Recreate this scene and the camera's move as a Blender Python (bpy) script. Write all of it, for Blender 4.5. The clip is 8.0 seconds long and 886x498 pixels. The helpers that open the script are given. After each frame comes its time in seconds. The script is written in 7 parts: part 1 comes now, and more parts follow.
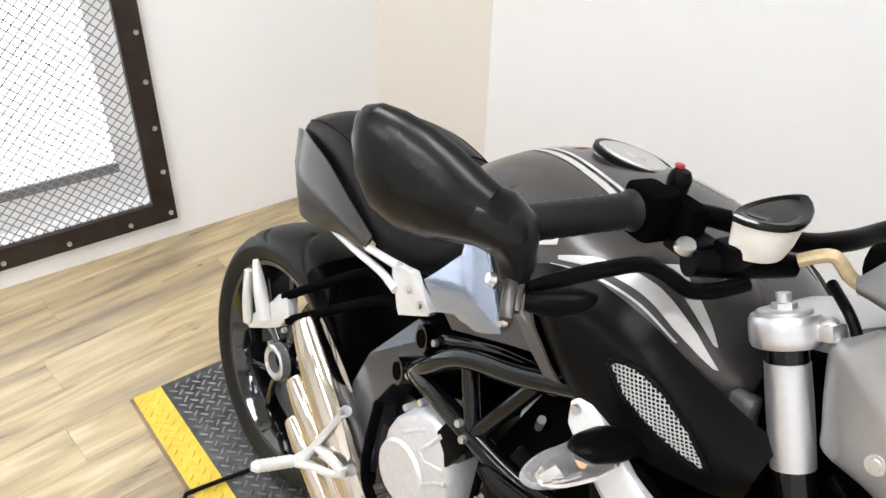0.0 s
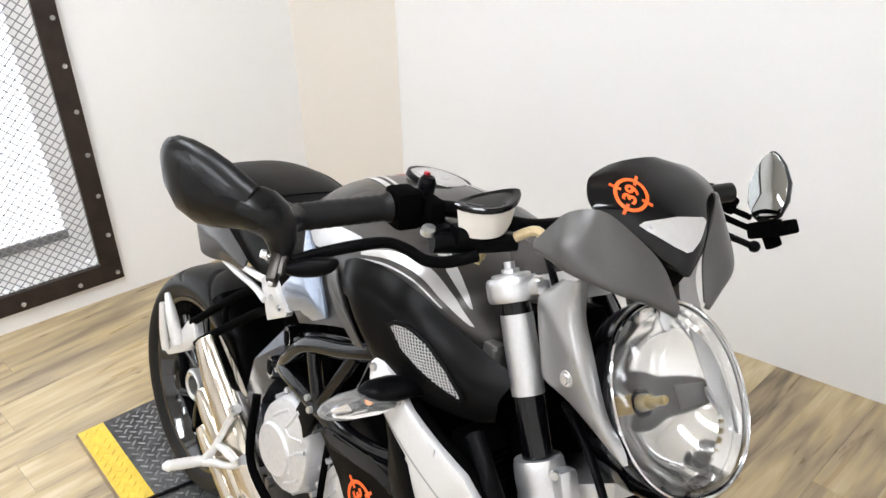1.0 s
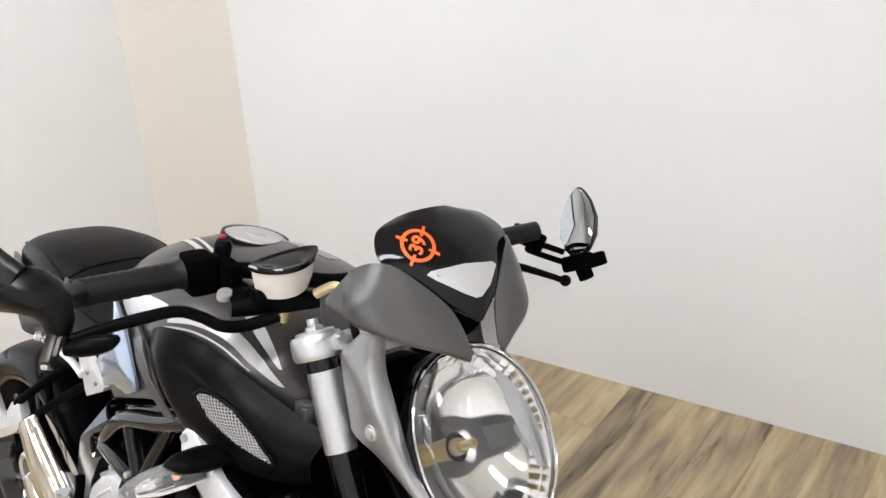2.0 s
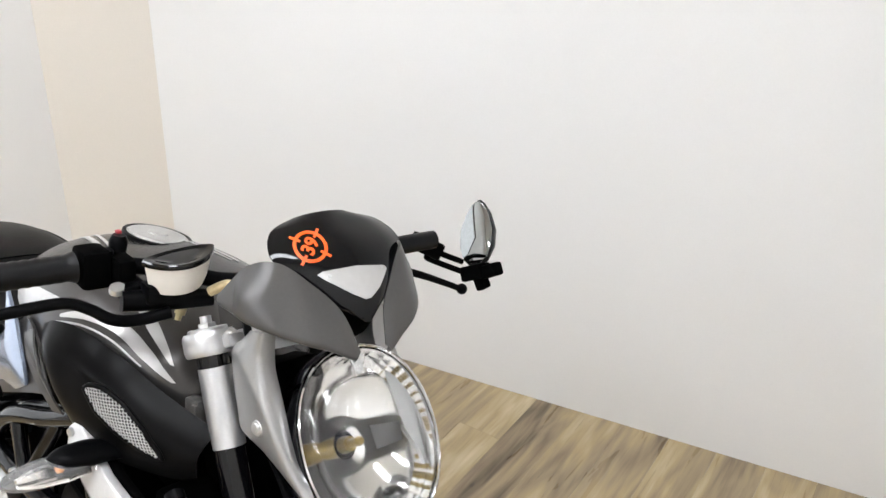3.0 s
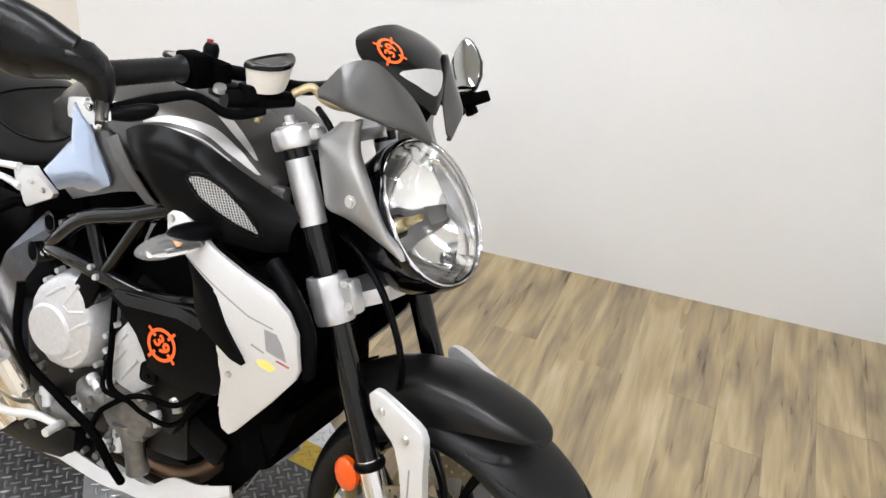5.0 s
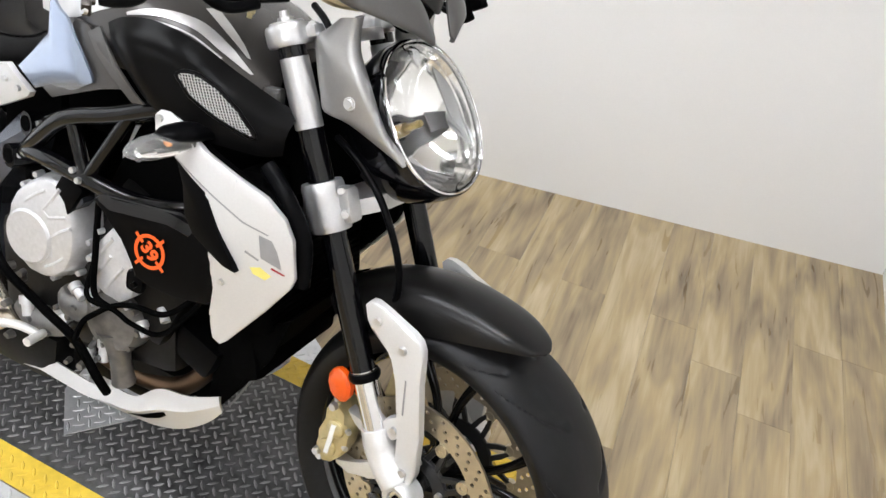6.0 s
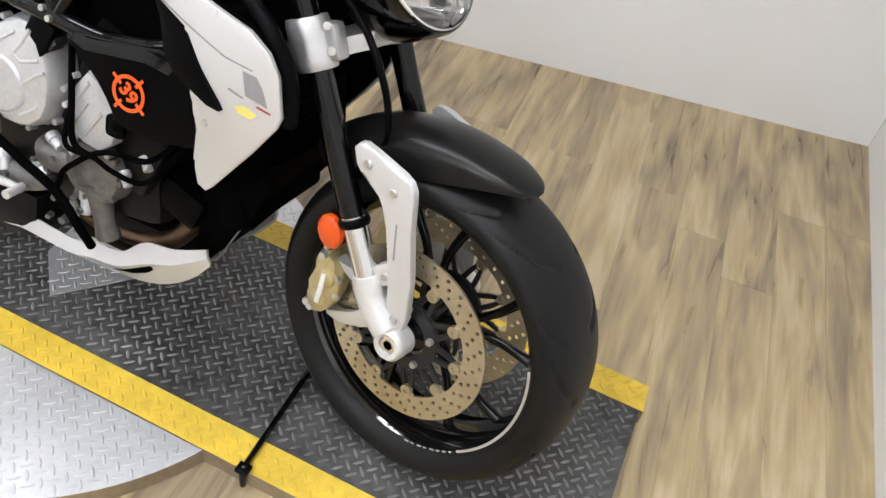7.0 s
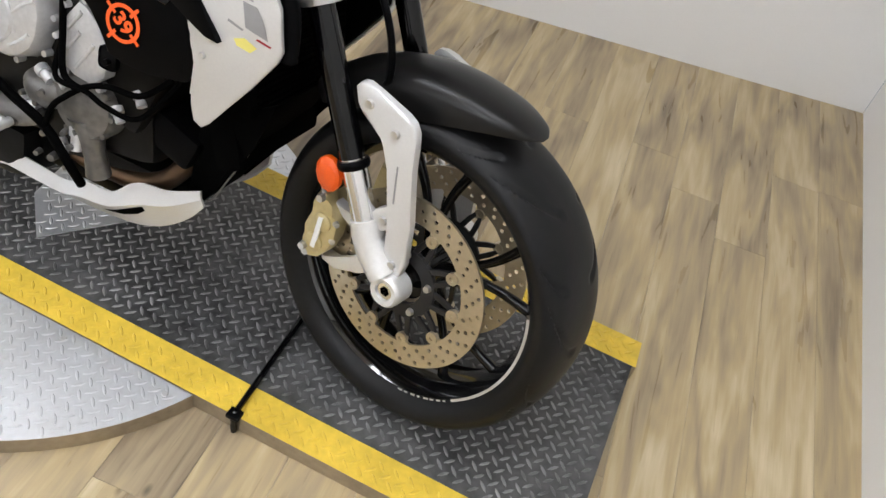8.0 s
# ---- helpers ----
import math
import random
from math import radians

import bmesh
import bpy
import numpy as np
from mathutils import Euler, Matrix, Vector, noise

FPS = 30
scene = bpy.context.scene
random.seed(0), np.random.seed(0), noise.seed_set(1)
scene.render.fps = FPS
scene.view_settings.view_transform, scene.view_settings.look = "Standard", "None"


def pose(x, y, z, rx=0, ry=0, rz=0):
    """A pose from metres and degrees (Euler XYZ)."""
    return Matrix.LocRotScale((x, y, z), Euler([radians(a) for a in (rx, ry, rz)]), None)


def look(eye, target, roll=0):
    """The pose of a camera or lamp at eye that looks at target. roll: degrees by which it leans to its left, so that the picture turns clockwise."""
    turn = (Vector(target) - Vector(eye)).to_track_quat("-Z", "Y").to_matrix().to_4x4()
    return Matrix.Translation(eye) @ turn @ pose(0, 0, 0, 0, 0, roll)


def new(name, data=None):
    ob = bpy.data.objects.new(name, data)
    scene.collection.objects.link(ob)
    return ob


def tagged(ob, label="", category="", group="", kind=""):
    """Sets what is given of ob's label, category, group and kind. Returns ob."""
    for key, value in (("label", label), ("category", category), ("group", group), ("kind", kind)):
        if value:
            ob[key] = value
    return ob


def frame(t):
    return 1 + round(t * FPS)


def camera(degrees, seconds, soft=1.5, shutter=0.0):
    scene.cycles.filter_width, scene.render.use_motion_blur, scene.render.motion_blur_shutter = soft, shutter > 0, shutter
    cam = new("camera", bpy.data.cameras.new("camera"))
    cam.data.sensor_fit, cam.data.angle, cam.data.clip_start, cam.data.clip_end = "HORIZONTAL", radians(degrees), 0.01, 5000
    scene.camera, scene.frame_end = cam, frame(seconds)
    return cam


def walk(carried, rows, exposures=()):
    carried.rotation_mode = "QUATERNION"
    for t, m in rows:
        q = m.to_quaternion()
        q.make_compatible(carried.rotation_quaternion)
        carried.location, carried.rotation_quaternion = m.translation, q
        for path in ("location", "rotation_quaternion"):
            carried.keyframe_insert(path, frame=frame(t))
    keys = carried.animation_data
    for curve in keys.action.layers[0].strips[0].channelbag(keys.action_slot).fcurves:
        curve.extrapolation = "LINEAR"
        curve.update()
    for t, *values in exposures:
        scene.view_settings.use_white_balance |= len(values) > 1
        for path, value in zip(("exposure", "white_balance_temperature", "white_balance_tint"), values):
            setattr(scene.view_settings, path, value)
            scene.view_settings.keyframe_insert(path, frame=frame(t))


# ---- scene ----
cam = camera(56.7, 8.0)
PATH = [
    (0, (-0.071, -0.641, 1.631), (-1.236, 0.281, 0.615), 1.50),
    (0.5, (0.188, -0.653, 1.676), (-1.030, 0.243, 0.701), 0.84),
    (1, (0.326, -0.633, 1.707), (-0.883, 0.356, 0.816), -1.54),
    (1.5, (0.369, -0.596, 1.721), (-0.781, 0.499, 0.877), -1.25),
    (2, (0.413, -0.531, 1.727), (-0.660, 0.652, 0.901), -1.92),
    (2.2, (0.427, -0.509, 1.727), (-0.614, 0.719, 0.924), -0.12),
    (3.3, (0.492, -0.576, 1.740), (-0.444, 0.755, 0.972), 2.62),
    (3.5, (0.472, -0.654, 1.745), (-0.425, 0.716, 1.000), 2.65),
    (4, (0.380, -0.890, 1.734), (-0.352, 0.537, 0.919), 5.27),
    (4.5, (0.380, -0.982, 1.710), (-0.261, 0.451, 0.832), 6.36),
    (4.7, (0.380, -0.997, 1.694), (-0.239, 0.426, 0.783), 7.11),
    (5.8, (0.315, -0.999, 1.651), (-0.189, 0.389, 0.623), 10.31),
    (6, (0.319, -1.006, 1.625), (-0.151, 0.366, 0.561), 10.96),
    (6.5, (0.321, -1.014, 1.581), (-0.075, 0.313, 0.433), 12.11),
    (7, (0.334, -1.046, 1.533), (-0.015, 0.227, 0.311), 12.92),
    (7.5, (0.324, -1.068, 1.481), (0.020, 0.175, 0.217), 15.69),
    (8, (0.318, -1.064, 1.484), (0.032, 0.183, 0.219), 15.93),
]
walk(cam, [(t, look(eye, target, roll)) for t, eye, target, roll in PATH], exposures=[(0, 0.99), (1.0, 0.93), (2.0, 0.79), (3.5, 0.84), (4.5, 0.92), (6.0, 0.91), (7.0, 0.77), (8.0, 0.59)])

# ---- world and light ----
world = bpy.data.worlds.new("world")
scene.world = world
world.use_nodes = True
world.node_tree.nodes["Background"].inputs[0].default_value = (0.75, 0.85, 1.0, 1)
world.node_tree.nodes["Background"].inputs[1].default_value = 0.3

# ---- materials ----
def nodes_of(name):
    m = bpy.data.materials.new(name)
    m.use_nodes = True
    return m, m.node_tree.nodes, m.node_tree.links, m.node_tree.nodes["Principled BSDF"]


def surface(name, color, rough=0.5, metal=0.0, grain=60.0, vary=0.12, stain=4.0, bump=0.0, coat=0.0, rvary=0.1, spec=0.5, ior=1.5):
    """A paint, plastic or metal with grain at two scales."""
    m, n, l, p = nodes_of(name)
    co = n.new("ShaderNodeTexCoord")
    a, b = n.new("ShaderNodeTexNoise"), n.new("ShaderNodeTexNoise")
    a.inputs["Scale"].default_value, a.inputs["Detail"].default_value = grain, 4
    b.inputs["Scale"].default_value, b.inputs["Detail"].default_value = stain, 3
    for t in (a, b):
        l.new(co.outputs["Object"], t.inputs["Vector"])
    add = n.new("ShaderNodeMath")
    add.operation = "ADD"
    l.new(a.outputs["Fac"], add.inputs[0])
    l.new(b.outputs["Fac"], add.inputs[1])
    mr = n.new("ShaderNodeMapRange")
    mr.inputs["From Min"].default_value, mr.inputs["From Max"].default_value = 0.6, 1.4
    mr.inputs["To Min"].default_value, mr.inputs["To Max"].default_value = 1 - vary, 1 + vary
    l.new(add.outputs[0], mr.inputs["Value"])
    mul = n.new("ShaderNodeVectorMath")
    mul.operation = "SCALE"
    mul.inputs[0].default_value = color
    l.new(mr.outputs[0], mul.inputs["Scale"])
    l.new(mul.outputs[0], p.inputs["Base Color"])
    rr = n.new("ShaderNodeMapRange")
    rr.inputs["To Min"].default_value, rr.inputs["To Max"].default_value = max(rough - rvary, 0.02), min(rough + rvary, 1)
    l.new(b.outputs["Fac"], rr.inputs["Value"])
    l.new(rr.outputs[0], p.inputs["Roughness"])
    p.inputs["Metallic"].default_value = metal
    p.inputs["Specular IOR Level"].default_value = spec
    p.inputs["IOR"].default_value = ior
    p.inputs["Coat Weight"].default_value = coat
    p.inputs["Coat Roughness"].default_value = 0.08
    if bump:
        bp = n.new("ShaderNodeBump")
        bp.inputs["Strength"].default_value, bp.inputs["Distance"].default_value = bump, 0.002
        l.new(a.outputs["Fac"], bp.inputs["Height"])
        l.new(bp.outputs[0], p.inputs["Normal"])
    return m


def wood():
    """Printed vinyl plank: soft beige and ochre patches along the plank, fine cracks, ringed knots, tone by plank."""
    m, n, l, p = nodes_of("wood_plank")
    co, info = n.new("ShaderNodeTexCoord"), n.new("ShaderNodeObjectInfo")
    off = n.new("ShaderNodeVectorMath")
    off.operation = "MULTIPLY_ADD"
    l.new(info.outputs["Random"], off.inputs[0])
    off.inputs[1].default_value = (7.0, 31.0, 3.0)
    l.new(co.outputs["Object"], off.inputs[2])

    def mapped(sx, sy):
        mp = n.new("ShaderNodeMapping")
        mp.inputs["Scale"].default_value = (sx, sy, 1)
        l.new(off.outputs[0], mp.inputs["Vector"])
        return mp.outputs[0]

    def streak(sx, sy, detail, twist):
        t = n.new("ShaderNodeTexNoise")
        t.inputs["Scale"].default_value, t.inputs["Detail"].default_value, t.inputs["Distortion"].default_value = 1.0, detail, twist
        l.new(mapped(sx, sy), t.inputs["Vector"])
        return t.outputs["Fac"]

    def calc(op, a, c):
        q = n.new("ShaderNodeMath")
        q.operation = op
        for k, v in enumerate((a, c)):
            if isinstance(v, float):
                q.inputs[k].default_value = v
            else:
                l.new(v, q.inputs[k])
        return q.outputs[0]

    def remap(v, a, b, c, d):
        r = n.new("ShaderNodeMapRange")
        for key, val in (("From Min", a), ("From Max", b), ("To Min", c), ("To Max", d)):
            r.inputs[key].default_value = val
        l.new(v, r.inputs["Value"])
        return r.outputs[0]

    patch, band, grain, fine = streak(10, 1.6, 2, 1.2), streak(26, 2.6, 3, 1.0), streak(95, 5.0, 4, 0.7), streak(240, 9.0, 3, 0.2)
    tone = calc("ADD", calc("MULTIPLY", patch, 0.95), calc("MULTIPLY", band, 0.42))
    tone = calc("ADD", tone, calc("MULTIPLY", grain, 0.17))
    tone = calc("ADD", tone, calc("MULTIPLY", fine, 0.08))
    tone = calc("ADD", tone, calc("MULTIPLY", info.outputs["Random"], 0.20))
    ramp = n.new("ShaderNodeValToRGB")
    e = ramp.color_ramp.elements
    e[0].position, e[0].color = 0.0, (0.120, 0.088, 0.055, 1)
    e[1].position, e[1].color = 1.0, (0.570, 0.470, 0.310, 1)
    for pos, c in ((0.22, (0.235, 0.180, 0.116, 1)), (0.45, (0.345, 0.268, 0.165, 1)), (0.62, (0.420, 0.322, 0.178, 1)), (0.80, (0.485, 0.392, 0.240, 1))):
        e.new(pos).color = c
    l.new(remap(tone, 0.59, 1.20, 0.0, 1.0), ramp.inputs[0])
    # small dark knots
    vo = n.new("ShaderNodeTexVoronoi")
    vo.inputs["Scale"].default_value = 1.0
    l.new(mapped(11.0, 5.5), vo.inputs["Vector"])
    rare = remap(streak(5, 2.0, 1, 0.0), 0.50, 0.56, 0.0, 1.0)
    heart = calc("SUBTRACT", 1.0, calc("MULTIPLY", rare, remap(vo.outputs["Distance"], 0.03, 0.10, 0.55, 0.0)))
    crack = remap(streak(150, 3.4, 2, 1.5), 0.67, 0.74, 1.0, 0.74)
    shade = calc("MULTIPLY", heart, crack)
    sc = n.new("ShaderNodeVectorMath")
    sc.operation = "SCALE"
    l.new(ramp.outputs[0], sc.inputs[0])
    l.new(shade, sc.inputs["Scale"])
    l.new(sc.outputs[0], p.inputs["Base Color"])
    l.new(remap(band, 0.3, 0.7, 0.26, 0.40), p.inputs["Roughness"])
    bp = n.new("ShaderNodeBump")
    bp.inputs["Strength"].default_value, bp.inputs["Distance"].default_value = 0.15, 0.001
    l.new(grain, bp.inputs["Height"])
    l.new(bp.outputs[0], p.inputs["Normal"])
    return m


def glow(name, color, strength):
    m, n, l, p = nodes_of(name)
    e = n.new("ShaderNodeEmission")
    e.inputs[0].default_value, e.inputs[1].default_value = (*color, 1), strength
    l.new(e.outputs[0], n["Material Output"].inputs[0])
    return m


def clear(name, color=(1, 1, 1), rough=0.02, ior=1.45):
    m, n, l, p = nodes_of(name)
    p.inputs["Base Color"].default_value = (*color, 1)
    p.inputs["Transmission Weight"].default_value = 1.0
    p.inputs["Roughness"].default_value, p.inputs["IOR"].default_value = rough, ior
    return m


WOOD = wood()
WALL = surface("wall_paint", (0.82, 0.812, 0.80), 0.6, grain=180, vary=0.02, stain=1.3, bump=0.05)
# off-white wall whose tan shading in the corner is put into the colour
WALL_TAN_SHADE = surface("wall_paint_with_tan_shade", (0.75, 0.70, 0.63), 0.6, grain=180, vary=0.03, stain=1.3, bump=0.05)
CEIL = surface("ceiling_paint", (0.78, 0.77, 0.75), 0.8, grain=120, vary=0.03, stain=1.0)
PLATE_BLACK = surface("black_tread_plate", (0.058, 0.058, 0.058), 0.46, 0.1, grain=38, vary=0.95, stain=3.2, bump=0.3, rvary=0.2, ior=1.4)
TREAD_WORN = surface("worn_tread_tops", (0.185, 0.185, 0.186), 0.35, 0.5, grain=30, vary=0.9, stain=4)
PLATE_YELLOW = surface("yellow_tread_plate", (0.64, 0.44, 0.045), 0.44, 0.0, grain=55, vary=0.2, stain=12, bump=0.2)
PLATE_GREY = surface("silver_tread_plate", (0.62, 0.63, 0.65), 0.36, 0.7, grain=60, vary=0.12, stain=5, bump=0.1)
# bare plate edge; the brown of the reflected plank floor is mixed into its colour
PLATE_EDGE = surface("plate_edge_with_floor_reflection", (0.34, 0.28, 0.20), 0.35, 0.5, grain=60, vary=0.2, stain=6)
DOOR_STEEL = surface("rusty_black_steel", (0.035, 0.026, 0.022), 0.45, 0.5, grain=14, vary=0.55, stain=5, bump=0.2)
# dark mesh steel made lighter to carry the glare of the pane behind
MESH_LIGHTENED = surface("mesh_steel_with_glow", (0.27, 0.27, 0.28), 0.5, 0.2, grain=80, vary=0.1)
RAIL = surface("grey_rail_paint", (0.16, 0.16, 0.165), 0.5, grain=80, vary=0.15)
BOLT = surface("zinc_bolt", (0.62, 0.62, 0.62), 0.3, 0.9, grain=90, vary=0.1)
LAMP_ON = glow("lamp_diffuser", (0.955, 0.985, 1.045), 15.0)
DAYLIGHT = glow("bright_window", (0.93, 0.96, 1.0), 1.5)


# ---- mesh helpers ----
def finish(name, bm, material, smooth=30):
    bmesh.ops.recalc_face_normals(bm, faces=bm.faces)
    me = bpy.data.meshes.new(name)
    bm.to_mesh(me)
    bm.free()
    me.materials.append(material)
    if smooth:
        for f in me.polygons:
            f.use_smooth = True
        me.set_sharp_from_angle(angle=radians(smooth))
    return me


def part(name, bm, material, parent=None, label="", smooth=30):
    ob = new(name, finish(name, bm, material, smooth))
    if parent is not None:
        ob.parent = parent
    return tagged(ob, label=label)


def V(*p):
    return Vector(p)


def add_box(bm, size, at=(0, 0, 0), bevel=0.0, turn=None):
    m = Matrix.Translation(at) @ (turn or Matrix()) @ Matrix.Diagonal((*size, 1))
    r = bmesh.ops.create_cube(bm, size=1, matrix=m)
    if bevel:
        es = list({e for v in r["verts"] for e in v.link_edges})
        bmesh.ops.bevel(bm, geom=es, offset=bevel, segments=2, affect="EDGES", profile=0.6)


def prism(bm, outline, z0, z1, bevel=0.0):
    """An outline in x, y raised from z0 to z1."""
    low = [bm.verts.new((x, y, z0)) for x, y in outline]
    top = [bm.verts.new((x, y, z1)) for x, y in outline]
    k = len(low)
    fs = [bm.faces.new(top), bm.faces.new(low[::-1])]
    for i in range(k):
        fs.append(bm.faces.new((low[i], low[(i + 1) % k], top[(i + 1) % k], top[i])))
    if bevel:
        es = [e for e in fs[0].edges] + [e for e in fs[1].edges]
        bmesh.ops.bevel(bm, geom=es, offset=bevel, segments=2, affect="EDGES", profile=0.6)


def add_disc_cyl(bm, p0, p1, r0, r1=None, seg=16, cap=True):
    r1 = r0 if r1 is None else r1
    p0, p1 = Vector(p0), Vector(p1)
    q = (p1 - p0).to_track_quat("Z", "Y").to_matrix()
    rings = [[bm.verts.new(p + q @ V(r * math.cos(a), r * math.sin(a), 0)) for a in [2 * math.pi * i / seg for i in range(seg)]] for p, r in ((p0, r0), (p1, r1))]
    for i in range(seg):
        bm.faces.new((rings[0][i], rings[0][(i + 1) % seg], rings[1][(i + 1) % seg], rings[1][i]))
    if cap:
        bm.faces.new(rings[0][::-1])
        bm.faces.new(rings[1])


# ---- the room ----
def wall(name, a, b, height, thick, inward, label, paint=None):
    """A wall from a to b on the plan; its body lies on the side away from inward."""
    a, b = V(*a), V(*b)
    d = (b - a).normalized()
    nrm = V(-d.y, d.x)
    if nrm.dot(V(*inward) - a) > 0:
        nrm = -nrm
    bm = bmesh.new()
    o = nrm * thick
    prism(bm, [tuple(a), tuple(b), tuple(b + o), tuple(a + o)], 0.0, height)
    return tagged(part(name, bm, paint or WALL, smooth=0), label, "wall", kind="structure")


INSIDE = (-0.5, 0.0)
CEILING_Z = 3.0
wall("wall_north", (-2.18, 1.218), (1.011, 1.957), CEILING_Z, 0.12, INSIDE, "smooth off-white painted wall behind the motorcycle")
wall("wall_east", (1.013, 1.96), (1.317, -4.5), CEILING_Z, 0.12, INSIDE, "off-white painted wall meeting the plank floor")
wall("wall_angled", (-2.536, 0.972), (-2.181, 1.218), CEILING_Z, 0.12, INSIDE, "narrow off-white angled wall in the corner, tan shade put into its colour", WALL_TAN_SHADE)
wall("wall_south", (-2.76, -4.5), (1.317, -4.5), CEILING_Z, 0.12, INSIDE, "plain off-white wall closing the room")
# west wall with the mesh-covered opening
WEST = V(-2.5736, 0.0)
WDIR = V(0.0385, 1.0).normalized()
W_OPEN0, W_OPEN1, W_Z0, W_Z1 = -1.58, 0.091, 0.134, 2.1


def west(y, out=0.0):
    """A place on the west wall at plan distance y along it; out: metres into the room."""
    return WEST + WDIR * y + V(WDIR.y, -WDIR.x) * out


def west_wall():
    bm = bmesh.new()
    for y0, y1, z0, z1 in ((-4.52, W_OPEN0, 0, CEILING_Z), (W_OPEN1, 0.973, 0, CEILING_Z), (W_OPEN0, W_OPEN1, 0, W_Z0), (W_OPEN0, W_OPEN1, W_Z1, CEILING_Z)):
        prism(bm, [tuple(west(y0)), tuple(west(y1)), tuple(west(y1, -0.14)), tuple(west(y0, -0.14))], z0, z1)
    return tagged(part("wall_west", bm, WALL, smooth=0), "off-white painted wall with a mesh-covered opening", "wall", kind="structure")


west_wall()
bm = bmesh.new()
prism(bm, [(-2.90, -4.62), (1.44, -4.62), (1.13, 2.09), (-2.23, 1.33), (-2.67, 1.03)], CEILING_Z, CEILING_Z + 0.1)
tagged(part("ceiling", bm, CEIL, smooth=0), "plain white ceiling", "ceiling", kind="structure")

# floor: a sub-floor sheet with separate planks on it
bm = bmesh.new()
prism(bm, [(-2.77, -4.55), (1.33, -4.55), (1.02, 1.98), (-2.18, 1.24), (-2.55, 0.99)], -0.06, -0.006)
SUBFLOOR = surface("dark_subfloor", (0.15, 0.11, 0.07), 0.8)
floor = tagged(part("floor", bm, SUBFLOOR, smooth=0), "greyish-brown wood-look vinyl plank floor", "floor", kind="structure")

# ---- ceiling lamps ----
def ceiling_lamp(x, y):
    ob = tagged(new("ceiling_light"), "white ceiling light with a glowing diffuser", "ceiling light", "ceiling lights")
    ob.location = (x, y, CEILING_Z)
    b = bmesh.new()
    for sx, sy, cx, cy in ((1.3, 0.03, 0, 0.16), (1.3, 0.03, 0, -0.16), (0.03, 0.29, 0.635, 0), (0.03, 0.29, -0.635, 0)):
        add_box(b, (sx, sy, 0.07), (cx, cy, -0.036))
    part("frame", b, CEIL, ob, smooth=0)
    b = bmesh.new()
    add_box(b, (1.24, 0.29, 0.02), (0, 0, -0.05))
    part("diffuser", b, LAMP_ON, ob, smooth=0)


for lx, ly in ((-1.5, -0.5), (0.0, -0.2), (-0.4, -1.7), (-1.6, -2.8), (0.3, -3.1)):
    ceiling_lamp(lx, ly)

